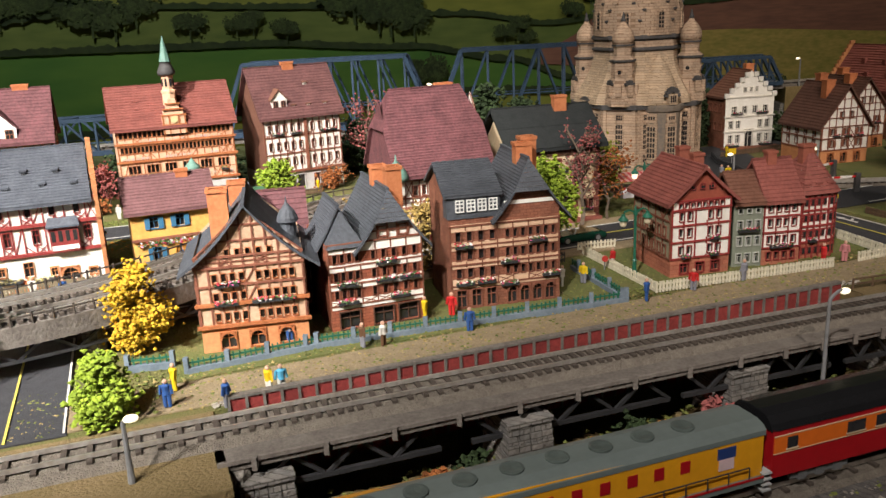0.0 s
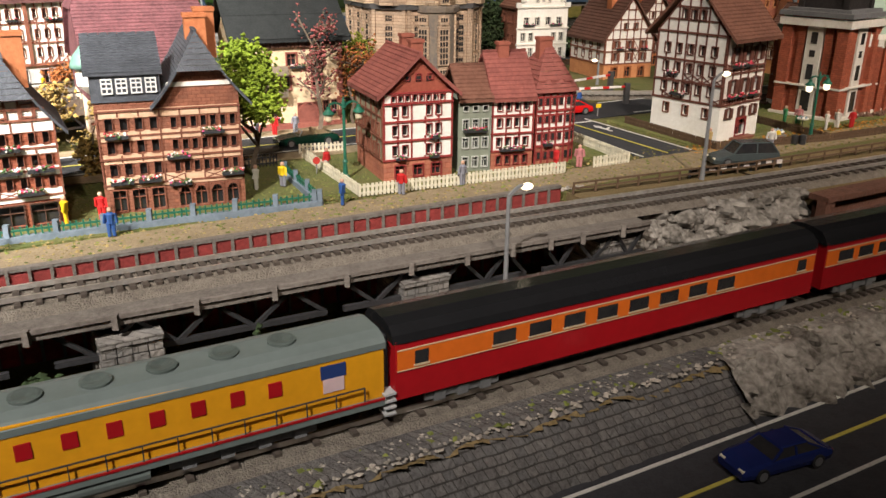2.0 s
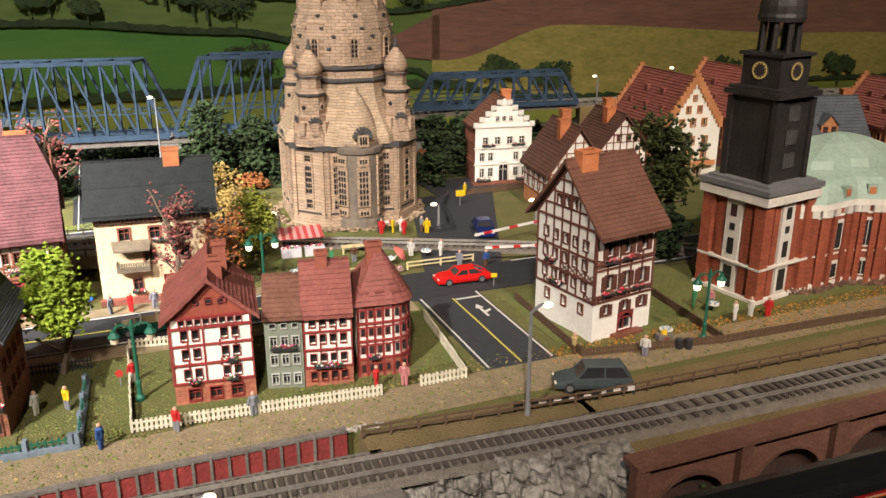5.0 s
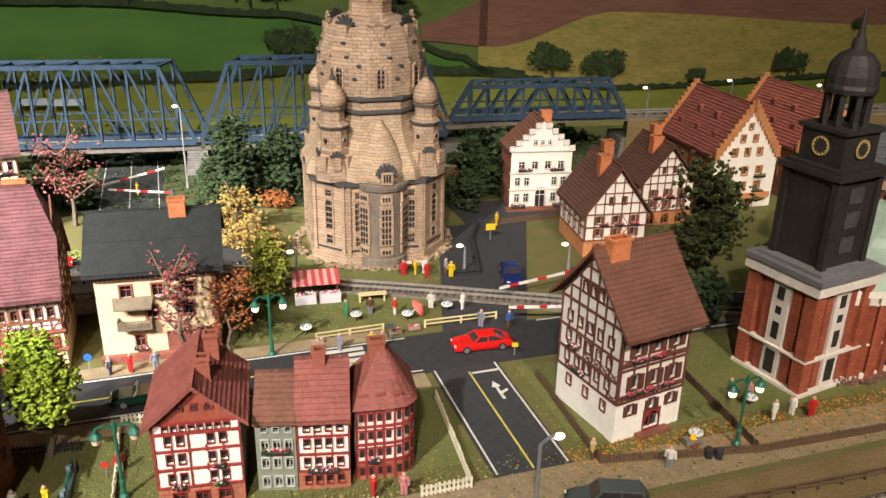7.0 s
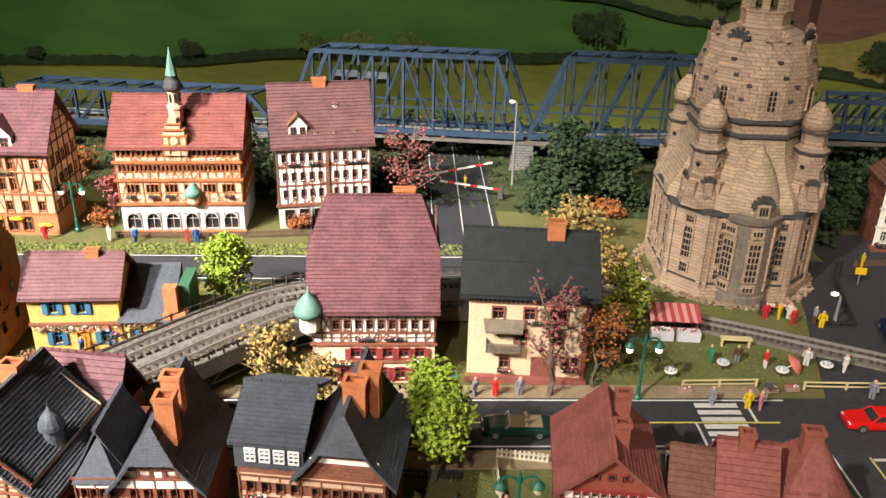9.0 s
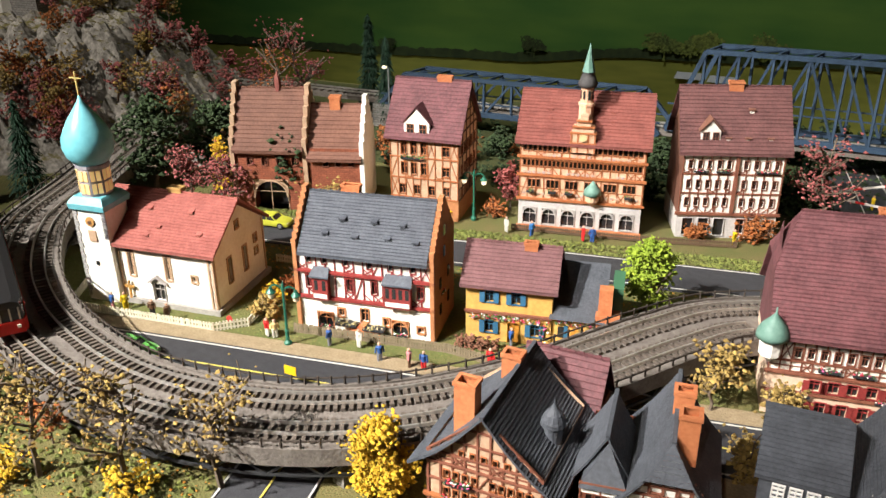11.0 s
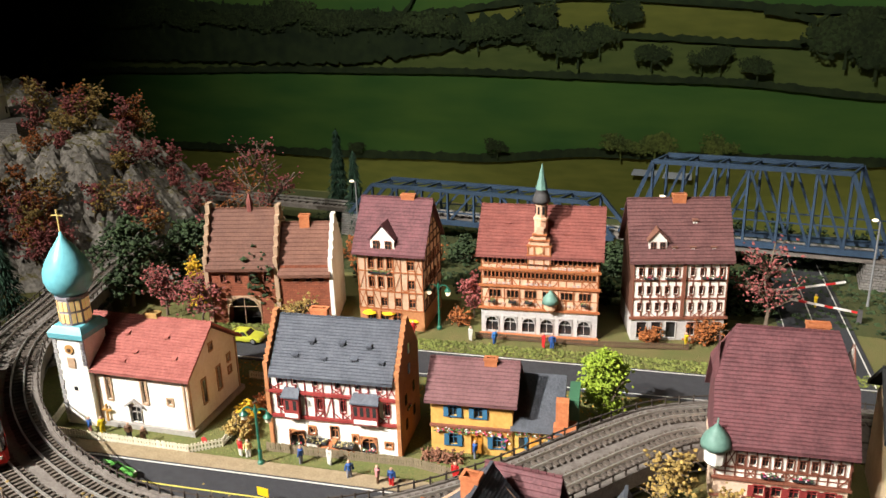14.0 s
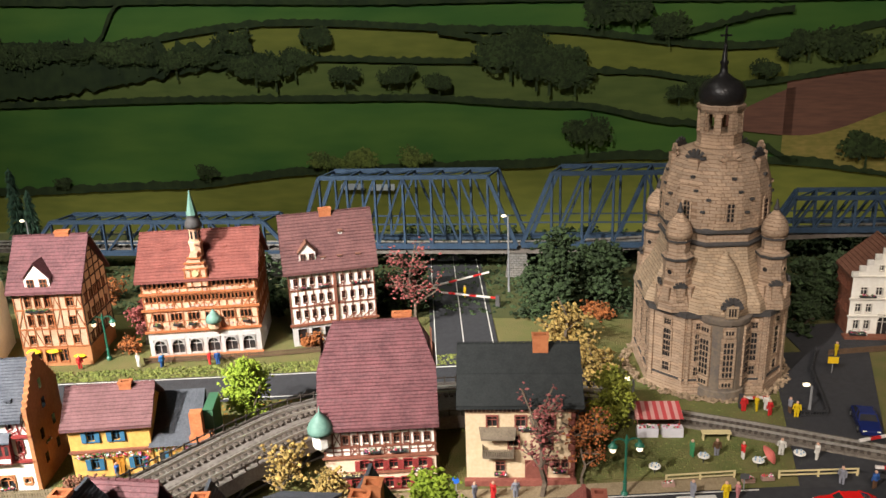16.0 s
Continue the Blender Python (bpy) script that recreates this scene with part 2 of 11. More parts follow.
def sheet(name, poly, z, thick, material, label="", kind="structure", parent=None):
    bm = bmesh.new()
    prism(bm, poly, z - thick, z)
    bmesh.ops.recalc_face_normals(bm, faces=bm.faces)
    ob = part(name, bm, material, parent)
    return tagged(ob, label, kind=kind)


AX = radians(25)
CU, SU = math.cos(AX), math.sin(AX)


def uv(u, v):
    """The town's own axes: u along the main street, v across it."""
    return (u * CU - v * SU, u * SU + v * CU)


def quad(name, u0, u1, v0, v1, z, material, label, thick=0.001):
    return sheet(name, [uv(u0, v0), uv(u1, v0), uv(u1, v1), uv(u0, v1)], z, thick, material, label)


def rnd(a, b):
    return random.uniform(a, b)

# ---- ground, terraces, roads ----
def terrain(name, x0, x1, y0, y1, step, height, keep, material, label):
    """A height field over a rectangle of the plan where keep() holds."""
    nx, ny = int((x1 - x0) / step) + 1, int((y1 - y0) / step) + 1
    vs, ids, fs = [], {}, []
    for j in range(ny):
        for i in range(nx):
            x, y = x0 + i * step, y0 + j * step
            if keep(x, y):
                ids[i, j] = len(vs)
                vs.append((x, y, height(x, y)))
    for i, j in ids:
        q = [(i, j), (i + 1, j), (i + 1, j + 1), (i, j + 1)]
        if all(k in ids for k in q):
            fs.append([ids[k] for k in q])
    return tagged(part(name, (vs, [], fs), material), label, kind="structure")


def fbm(x, y, s, z=0.0):
    return noise.fractal(Vector((x * s, y * s, z)), 1.0, 2.0, 4)


sheet("ground", [uv(-1.2, 0.524), uv(2.4, 0.524), (2.4, 1.9), (2.4, 2.52), (-2.3, 1.067), (-2.3, -0.03)], 0.0, 0.09, GRASS, "olive and straw coloured scatter grass of the layout")
sheet("meadow", [(-2.29, 0.64), (2.0, 1.975), (2.0, 2.39), (-2.29, 1.06)], 0.0006, 0.0005, mat("dark_meadow_scatter", (0.034, 0.044, 0.012), (0.062, 0.062, 0.018), 420, 0.95, 0.9, coarse=0.05), "dark green scatter meadow behind the town")
quad("table_base", -1.6, 2.6, -0.6, 2.6, -0.17, DIRT, "brown base board under the layout", 0.02)
quad("embankment", -1.2, 0.10, 0.425, 0.524, 0.0, DIRT, "brown earth beside the railway line", 0.09)
quad("embankment", 0.62, 0.79, 0.464, 0.524, 0.0, DIRT, "brown earth strip behind the rocks", 0.09)
quad("embankment", 0.785, 2.4, 0.4285, 0.524, 0.0, DIRT, "brown earth strip beside the railway line", 0.09)
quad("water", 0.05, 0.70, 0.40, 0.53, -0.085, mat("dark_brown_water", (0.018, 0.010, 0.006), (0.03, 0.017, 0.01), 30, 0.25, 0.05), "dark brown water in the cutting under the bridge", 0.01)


def low_h(x, y):
    u, v = x * CU + y * SU, -x * SU + y * CU
    return -0.044 + 0.004 * fbm(x, y, 30) + 0.0015 * fbm(x, y, 160) + max(0, v - 0.45) * -0.2


def inside_uv(x, y, u0, u1, v0, v1):
    u, v = x * CU + y * SU, -x * SU + y * CU
    return u0 < u < u1 and v0 < v < v1


terrain("lower_ground", -0.5, 1.6, 0.2, 1.2, 0.004, low_h, lambda x, y: inside_uv(x, y, 0.0, 1.7, 0.318, 0.474 if x * CU + y * SU < 0.62 else 0.43), DIRT, "brown and olive scatter grass on the lower terrace")

# lower road and its walls
quad("lower_road", -0.4, 1.7, 0.10, 0.312, -0.068, ASPHALT, "dark grey asphalt of the lower road", 0.02)
for v0, v1, m, lb in ((0.2925, 0.2945, LINEW, "white edge line"), (0.266, 0.268, LINEY, "yellow centre line"), (0.2405, 0.2425, LINEW, "white lane line"), (0.205, 0.207, LINEW, "white edge line")):
    quad("road_line", -0.4, 1.7, v0, v1, -0.0672, m, lb + " on the lower road", 0.0006)


def relief_wall(name, a, b, z0, z1, lean, bump, seed, material, label, step=0.003):
    """A rough wall face from plan point a to b, leaning back by lean at the top, with a knobbly surface."""
    a, b = Vector((*a, 0)), Vector((*b, 0))
    d = (b - a).normalized()
    n = Vector((d.y, -d.x, 0))
    nu, nz = max(2, int((b - a).length / step)), max(2, int((z1 - z0) / step))
    vs, fs = [], []
    for j in range(nz + 1):
        k = j / nz
        for i in range(nu + 1):
            s = i * step * 1.0
            c = noise.voronoi(Vector((s * 90, (z0 + k * (z1 - z0)) * 70, seed)))[0]
            e = bump * (min(1.0, (c[1] - c[0]) * 2.2) + 0.7 * noise.fractal(Vector((s * 60, k * 4, seed)), 1, 2, 4))
            p = a + (b - a) * (i / nu) - n * lean * k + n * e * (0.3 if j == nz else 1)
            vs.append((p.x, p.y, z0 + k * (z1 - z0) + (0.5 * bump * noise.noise(Vector((s * 80, 3, seed))) if j == nz else 0)))
    top = len(vs)
    for i in range(nu + 1):
        p = a + (b - a) * (i / nu) - n * (lean + 0.02)
        vs.append((p.x, p.y, z1 - 0.001))
    for j in range(nz + 1):
        for i in range(nu):
            o = j * (nu + 1) + i
            fs.append((o, o + 1, o + nu + 2, o + nu + 1))
    return tagged(part(name, (vs, [], fs), material), label, kind="structure")


ROCKLOW = mat("dark_grey_rock", (0.34, 0.31, 0.27), (0.07, 0.060, 0.048), 260, 0.95, 1.0, coarse=0.12)
COBBLE = masonry("dark_cobble_wall", (0.16, 0.15, 0.14), (0.10, 0.09, 0.085), (0.3, 0.28, 0.26), 0.0075, 0.0038, 0.9, 1.0)
relief_wall("retaining_wall", uv(-0.3, 0.298), uv(0.585, 0.298), -0.07, -0.040, 0.030, 0.001, 3, COBBLE, "dark grey cobbled retaining wall above the lower road")
relief_wall("rock_wall", uv(0.58, 0.298), uv(1.6, 0.292), -0.07, -0.040, 0.024, 0.009, 7, ROCKLOW, "grey craggy rock wall above the lower road", 0.0022)
relief_wall("rock_wall", uv(0.612, 0.440), uv(0.782, 0.416), -0.05, 0.003, 0.026, 0.011, 11, ROCKLOW, "grey craggy rock beside the bridge end", 0.0022)
relief_wall("rock_wall", uv(-0.12, 0.405), uv(0.115, 0.425), -0.09, -0.004, 0.03, 0.012, 15, ROCKLOW, "grey rocks below the railway line")
quad("rock_fill", -0.3, 0.09, 0.43, 0.52, -0.006, DIRT, "brown earth behind the rocks", 0.08)

# arched wall right of the rocks
ARCHB = mat("brown_arcade_wall", (0.16, 0.075, 0.05), (0.10, 0.045, 0.03), 400, 0.85, 0.5)
bm = bmesh.new()
for k in range(9):
    u0 = 0.775 + k * 0.085
    n = 12
    # each bay: wall above an arch, with a recess behind
    for i in range(n):
        a0, a1 = math.pi * i / n, math.pi * (i + 1) / n
        p0 = (u0 + 0.0425 - 0.034 * math.cos(a0), -0.046 + 0.034 * math.sin(a0))
        p1 = (u0 + 0.0425 - 0.034 * math.cos(a1), -0.046 + 0.034 * math.sin(a1))
        q = [(p0[0], p0[1]), (p1[0], p1[1]), (p1[0], 0.0), (p0[0], 0.0)]
        bm.faces.new([bm.verts.new((*uv(x, 0.414), z)) for x, z in q])
        bm.faces.new([bm.verts.new((*uv(x, vv), z)) for (x, z), vv in ((p0, 0.414), (p0, 0.423), (p1, 0.423), (p1, 0.414))])
    for x0, x1, v0 in ((u0, u0 + 0.0085, 0.414), (u0 + 0.0765, u0 + 0.085, 0.414)):
        bm.faces.new([bm.verts.new((*uv(x, v0), z)) for x, z in ((x0, -0.05), (x1, -0.05), (x1, 0.0), (x0, 0.0))])
    bm.faces.new([bm.verts.new((*uv(x, 0.423), z)) for x, z in ((u0, -0.05), (u0 + 0.085, -0.05), (u0 + 0.085, 0.0), (u0, 0.0))])
arc = part("arcade_wall", bm, ARCHB)
# plates on the recess backs, with the shade of the arches put into their colour
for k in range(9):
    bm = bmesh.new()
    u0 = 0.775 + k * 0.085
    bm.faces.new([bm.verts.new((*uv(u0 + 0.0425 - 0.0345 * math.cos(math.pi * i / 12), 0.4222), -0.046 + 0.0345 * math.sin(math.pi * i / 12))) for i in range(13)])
    part("recess", bm, mat("shade_dark_recess", (0.035, 0.022, 0.016), (0.06, 0.03, 0.02), 300, 0.95, 0.4), arc)
tagged(arc, "dark brown wall with a row of blind arches", kind="structure")
for k in range(10):
    bm = bmesh.new()
    u0 = 0.775 + k * 0.085
    prism(bm, [uv(u0 - 0.005, 0.408), uv(u0 + 0.005, 0.408), uv(u0 + 0.005, 0.416), uv(u0 - 0.005, 0.416)], -0.05, 0.002)
    part("pilaster", bm, ARCHB, arc)
for k in range(9):
    bm = bmesh.new()
    n = 14
    for i in range(n):
        a0, a1 = math.pi * i / n, math.pi * (i + 1) / n
        c = 0.775 + k * 0.085 + 0.0425
        beam(bm, (*uv(c - 0.034 * math.cos(a0), 0.4125), -0.046 + 0.034 * math.sin(a0)), (*uv(c - 0.034 * math.cos(a1), 0.4125), -0.046 + 0.034 * math.sin(a1)), 0.003)
    part("arch_ring", bm, ARCHB, arc)
bm = bmesh.new()
prism(bm, [uv(0.77, 0.407), uv(1.56, 0.407), uv(1.56, 0.424), uv(0.77, 0.424)], 0.002, 0.006)
part("coping", bm, ARCHB, arc)

# streets
quad("road", -0.42, 1.7, 0.733, 0.803, 0.0015, ASPHALT, "dark grey asphalt main street")
quad("road", -0.056, 0.014, 0.528, 0.735, 0.0014, ASPHALT, "grey asphalt side street running under the viaduct")
quad("road", 0.742, 0.806, 0.575, 0.735, 0.0014, ASPHALT, "dark asphalt side street with turning arrows")
sheet("road", [uv(0.775, 0.80), uv(0.865, 0.80), uv(0.985, 1.08), uv(0.86, 1.08)], 0.0016, 0.001, ASPHALT, "dark asphalt street over the tram crossing")
quad("road", -0.45, 0.62, 1.022, 1.088, 0.0015, ASPHALT, "dark asphalt back street before the town hall")
quad("road", 0.43, 0.52, 1.08, 1.61, 0.0014, ASPHALT, "dark asphalt street to the back level crossing")
quad("road", 0.9, 1.9, 1.08, 1.16, 0.0014, ASPHALT, "dark asphalt street behind the churches")
quad("pavement", -0.42, 0.72, 0.803, 0.822, 0.0022, mat("tan_pavement", (0.30, 0.23, 0.14), (0.20, 0.15, 0.085), 500, 0.9, 0.6), "tan sanded pavement strip along the main street")
quad("pavement", 0.02, 0.735, 0.71, 0.732, 0.0022, MATS["tan_pavement"], "tan sanded pavement strip along the main street")
quad("path", -0.02, 1.6, 0.532, 0.575, 0.0012, MATS["tan_pavement"], "trodden sandy path along the railway")


def line(u0, u1, v0, v1, m=LINEW, label="white road line", z=0.0024):
    return quad("road_line", u0, u1, v0, v1, z, m, label, 0.0005)


for v in (0.736, 0.7985):
    line(-0.42, 0.735, v, v + 0.0014)
    line(0.875, 1.7, v, v + 0.0014)
line(-0.42, 0.72, 0.767, 0.7684, LINEY, "thin yellow centre line")
line(0.0118, 0.0132, 0.53, 0.73), line(-0.0545, -0.053, 0.53, 0.73)
line(-0.0215, -0.02, 0.53, 0.73, LINEY, "yellow-green centre line")
line(0.744, 0.7455, 0.577, 0.732), line(0.802, 0.8035, 0.577, 0.732)
line(0.7735, 0.775, 0.577, 0.722, LINEY, "yellow centre line")
line(0.776, 0.802, 0.718, 0.7205)
for k in range(6):
    line(0.655 + k * 0.0, 0.692, 0.740 + k * 0.0098, 0.7455 + k * 0.0098, label="white zebra crossing bar")
line(0.648, 0.650, 0.737, 0.767), line(0.700, 0.702, 0.768, 0.798)
for v in (1.026, 1.083):
    line(-0.45, 0.6, v, v + 0.0013)
line(-0.40, -0.1, 0.752, 0.7532), line(0.005, 0.0065, 0.738, 0.766)
for u in (0.436, 0.474, 0.513):
    line(u, u + 0.0013, 1.09, 1.5)


def arrow(u, v, parent=None):
    bm = bmesh.new()
    prism(bm, [uv(u - 0.0012, v), uv(u + 0.0012, v), uv(u + 0.0012, v + 0.02), uv(u - 0.0012, v + 0.02)], 0.0018, 0.0024)
    prism(bm, [uv(u - 0.004, v + 0.02), uv(u + 0.004, v + 0.02), uv(u, v + 0.029)], 0.0018, 0.0024)
    prism(bm, [uv(u + 0.001, v + 0.008), uv(u + 0.008, v + 0.012), uv(u + 0.008, v + 0.015), uv(u + 0.001, v + 0.011)], 0.0018, 0.00245)
    return tagged(part("road_arrow", bm, LINEW), "white turning arrow on the asphalt", kind="structure")


arrow(0.789, 0.672)
# lawns
for a in ([(0.405, 0.60), (0.595, 0.592), (0.60, 0.71), (0.40, 0.71)], [(0.82, 0.60), (1.5, 0.585), (1.5, 0.72), (0.82, 0.72)], [(0.08, 0.58), (0.40, 0.58), (0.40, 0.705), (0.08, 0.705)], [(0.62, 0.60), (0.735, 0.60), (0.735, 0.71), (0.62, 0.71)],
          [(0.55, 0.83), (0.77, 0.83), (0.84, 1.1), (0.45, 1.1)], [(-0.42, 0.825), (0.30, 0.825), (0.30, 1.01), (-0.42, 1.01)], [(0.98, 0.83), (1.6, 0.83), (1.6, 1.07), (1.03, 1.07)]):
    sheet("lawn", [uv(*p) for p in a], 0.001, 0.0009, GRASSGR, "green scatter grass lawn")


# ---- railways ----
def smooth_path(pts, step=0.006):
    """Even points along a smooth curve through plan points (x, y, z)."""
    p = [Vector(q) for q in pts]
    p = [2 * p[0] - p[1]] + p + [2 * p[-1] - p[-2]]
    fine = []
    for i in range(1, len(p) - 2):
        for k in range(40):
            t = k / 40
            a, b, c, d = p[i - 1:i + 3]
            fine.append(0.5 * ((2 * b) + (c - a) * t + (2 * a - 5 * b + 4 * c - d) * t * t + (3 * b - a - 3 * c + d) * t ** 3))
    out, acc = [fine[0]], 0
    for a, b in zip(fine, fine[1:]):
        acc += (b - a).length
        if acc >= step:
            out.append(b)
            acc = 0
    return out


def sides(path):
    out = []
    for i in range(len(path)):
        d = path[min(i + 1, len(path) - 1)] - path[max(i - 1, 0)]
        d.z = 0
        d.normalize()
        out.append((d, Vector((-d.y, d.x, 0))))
    return out


def sweep(path, section):
    """Sweeps a section of (across, up) along a path: vertices and faces."""
    vs, fs = [], []
    n = len(section)
    for p, (d, s) in zip(path, sides(path)):
        for a, h in section:
            q = p + s * a
            vs.append((q.x, q.y, q.z + h))
    for i in range(len(path) - 1):
        for k in range(n):
            o, k2 = i * n, (k + 1) % n
            fs.append((o + k, o + k2, o + n + k2, o + n + k))
    fs.append(tuple(range(n))[::-1])
    fs.append(tuple((len(path) - 1) * n + k for k in range(n)))
    return (vs, [], fs)


def offset(path, a):
    return [p + s * a for p, (d, s) in zip(path, sides(path))]


def railway(path, label, gauge=0.0165, sleeper=0.029, bed=True, dark=SLEEPER, pitch=1):
    tr = thing("railway_track", Matrix.Identity(4), label, "railway track")
    if bed:
        part("ballast", sweep(path, [(-0.021, -0.004), (0.021, -0.004), (0.016, 0.0), (-0.016, 0.0)]), GRAVEL, tr)
    vs, fs = [], []
    for i, (p, (d, s)) in enumerate(zip(path, sides(path))):
        if i % pitch:
            continue
        c = p + Vector((0, 0, 0.0006))
        j = rnd(-0.0006, 0.0006)
        b = len(vs)
        for z in (-0.001, 0.0012):
            for a, w in ((-1, -1), (1, -1), (1, 1), (-1, 1)):
                q = c + s * (a * sleeper / 2 + j) + d * (w * 0.0016)
                vs.append((q.x, q.y, q.z + z))
        fs += [tuple(b + k for k in f) for f in ((4, 5, 6, 7), (0, 1, 5, 4), (1, 2, 6, 5), (2, 3, 7, 6), (3, 0, 4, 7))]
    tagged(part("sleepers", (vs, [], fs), dark, tr), kind="stuff")
    for a in (-gauge / 2, gauge / 2):
        part("rail", sweep(offset(path, a), [(-0.0008, 0.0015), (0.0008, 0.0015), (0.0007, 0.0042), (-0.0007, 0.0042)]), STEEL, tr)
    return tr


def uvz(rows):
    return [(*uv(u, v), z) for u, v, z in rows]


MAIN = smooth_path(uvz([(-0.9, 0.492, 0.004), (0.0, 0.492, 0.004), (0.3, 0.487, 0.004), (0.55, 0.478, 0.004), (0.8, 0.464, 0.004), (1.1, 0.456, 0.004), (1.9, 0.44, 0.004)]))
railway(MAIN, "single railway line on dark sleepers over the bridge")
NEAR = smooth_path(uvz([(-0.3, 0.364, -0.038), (0.5, 0.361, -0.038), (0.9, 0.349, -0.038), (1.8, 0.33, -0.038)]))
railway(NEAR, "railway line on brown ballast on the lower terrace")

# ---- houses ----
ROT = {"F": 0, "R": 90, "B": 180, "L": 270}
WINDOWS = {}


class House:
    """A house in its own axes: x along the front, y into the depth, z up."""

    def __init__(self, name, x, y, turn, w, d, label, category="house", group="", z=0.0, size=1.0):
        self.w, self.d = w, d
        self.ob = thing(name, pose(x, y, z, 0, 0, turn) @ Matrix.Scale(size, 4), label, category, group)
        self.wins = {k: [] for k in "FRBL"}

    def length(self, f):
        return self.w if f in "FB" else self.d

    def p(self, f, s, z, o=0.0):
        return {"F": (s, -o, z), "R": (self.w + o, s, z), "B": (self.w - s, self.d + o, z), "L": (-o, self.d - s, z)}[f]

    def fbox(self, bm, f, s0, s1, z0, z1, o0, o1):
        a, b = self.p(f, s0, z0, o0), self.p(f, s1, z1, o1)
        box(bm, min(a[0], b[0]), max(a[0], b[0]), min(a[1], b[1]), max(a[1], b[1]), z0, z1)

    def row(self, f, z, h, n, w, s0=None, s1=None, kind="plain", trim=BROWN):
        """n windows in a row between s0 and s1."""
        s0 = 0.006 if s0 is None else s0
        s1 = self.length(f) - 0.006 if s1 is None else s1
        for i in range(n):
            c = s0 + (s1 - s0) * (i + 0.5) / n
            self.wins[f].append((c - w / 2, c + w / 2, z, z + h, kind, trim))

    def walls(self, z0, z1, material, faces="FRBL", gables="", ridge=0.0, name="wall", label="", reveal=0.003):
        """Walls with real openings. gables: faces that rise to the ridge."""
        bm = bmesh.new()
        for f in faces:
            n = self.length(f)
            top = ridge if f in gables else z1
            ws = [w for w in self.wins[f] if w[2] >= z0 - 1e-6 and w[3] <= top + 1e-6]
            ss = sorted({0, n, n / 2, *[round(v, 5) for w in ws for v in w[:2]]})
            zs = sorted({z0, z1, top, *[round(v, 5) for w in ws for v in w[2:4]]})
            fb = bmesh.new()
            for a, b in zip(ss, ss[1:]):
                for c, e in zip(zs, zs[1:]):
                    m, k = (a + b) / 2, (c + e) / 2
                    if any(w[0] < m < w[1] and w[2] < k < w[3] for w in ws):
                        continue
                    fb.faces.new([fb.verts.new((s, z, 0)) for s, z in ((a, c), (b, c), (b, e), (a, e))])
            if f in gables:
                for s, sign in ((0, -1), (n, 1)):
                    no = Vector((sign * (ridge - z1), n / 2, 0)).normalized()
                    bmesh.ops.bisect_plane(fb, geom=fb.verts[:] + fb.edges[:] + fb.faces[:], plane_co=(s, z1, 0), plane_no=no, clear_outer=True)
            for face in fb.faces:
                bm.faces.new([bm.verts.new(self.p(f, v.co.x, v.co.y)) for v in face.verts])
            fb.free()
            for s0, s1, a, b, *_ in ws:
                c = [(s0, a), (s1, a), (s1, b), (s0, b)]
                for i in range(4):
                    (p, q), (r, t) = c[i], c[(i + 1) % 4]
                    bm.faces.new([bm.verts.new(self.p(f, p, q)), bm.verts.new(self.p(f, r, t)), bm.verts.new(self.p(f, r, t, -reveal)), bm.verts.new(self.p(f, p, q, -reveal))])
        return part(name, bm, material, self.ob, label)

    def windows(self, reveal=0.003):
        """Frames and panes in all openings asked for."""
        for f, ws in self.wins.items():
            for s0, s1, z0, z1, kind, trim in ws:
                w, h = round(s1 - s0, 4), round(z1 - z0, 4)
                key = (w, h, kind, trim.name)
                if key not in WINDOWS:
                    bm = bmesh.new()
                    t = {"bold": 0.0016, "slit": 0.0005}.get(kind, 0.0008)
                    for x0, x1, a, b in ((-t, 0, -t, h + t), (w, w + t, -t, h + t), (0, w, -t * 1.3, 0), (0, w, h, h + t)):
                        box(bm, x0, x1, -0.0011, 0.0004, a, b)
                    if kind == "arch":
                        m = 8
                        for i in range(m):
                            p, q = math.pi * i / m, math.pi * (i + 1) / m
                            beam(bm, (w / 2 - w / 2 * math.cos(p), -0.0008, h - w / 2 + w / 2 * math.sin(p)), (w / 2 - w / 2 * math.cos(q), -0.0008, h - w / 2 + w / 2 * math.sin(q)), 0.0016)
                        for sgn in (0, 1):
                            v = [(w * sgn, 0.0005, h)] + [(w / 2 - (1 - 2 * sgn) * w / 2 * math.cos(math.pi / 2 * i / 6), 0.0005, h - w / 2 + w / 2 * math.sin(math.pi / 2 * i / 6)) for i in range(7)]
                            bm.faces.new([bm.verts.new(q) for q in v])
                    if kind in ("plain", "bold", "arch", "shutter"):
                        box(bm, w / 2 - 0.0003, w / 2 + 0.0003, 0.0012, 0.0024, 0, h)
                        box(bm, 0, w, 0.0012, 0.0024, h * 0.6, h * 0.6 + 0.0005)
                    if kind == "shutter":
                        for a in (-w * 0.62, w * 1.02):
                            box(bm, a, a + w * 0.6, -0.0018, -0.0006, -0.0005, h)
                    if kind == "door":
                        box(bm, 0, w, 0.0012, 0.0024, 0, h)
                        box(bm, w * 0.46, w * 0.54, 0.0004, 0.0012, 0, h)
                        box(bm, 0, w, 0.0004, 0.0012, h * 0.7, h * 0.74)
                    me = bpy.data.meshes.new("door" if kind == "door" else "window")
                    bm.to_mesh(me)
                    bm.free()
                    me.materials.append(trim)
                    pm = bpy.data.meshes.new("pane")
                    pm.from_pydata([(0, reveal * 0.9, 0), (w, reveal * 0.9, 0), (w, reveal * 0.9, h), (0, reveal * 0.9, h)], [], [(0, 1, 2, 3)])
                    pm.materials.append(GLASS)
                    WINDOWS[key] = me, pm
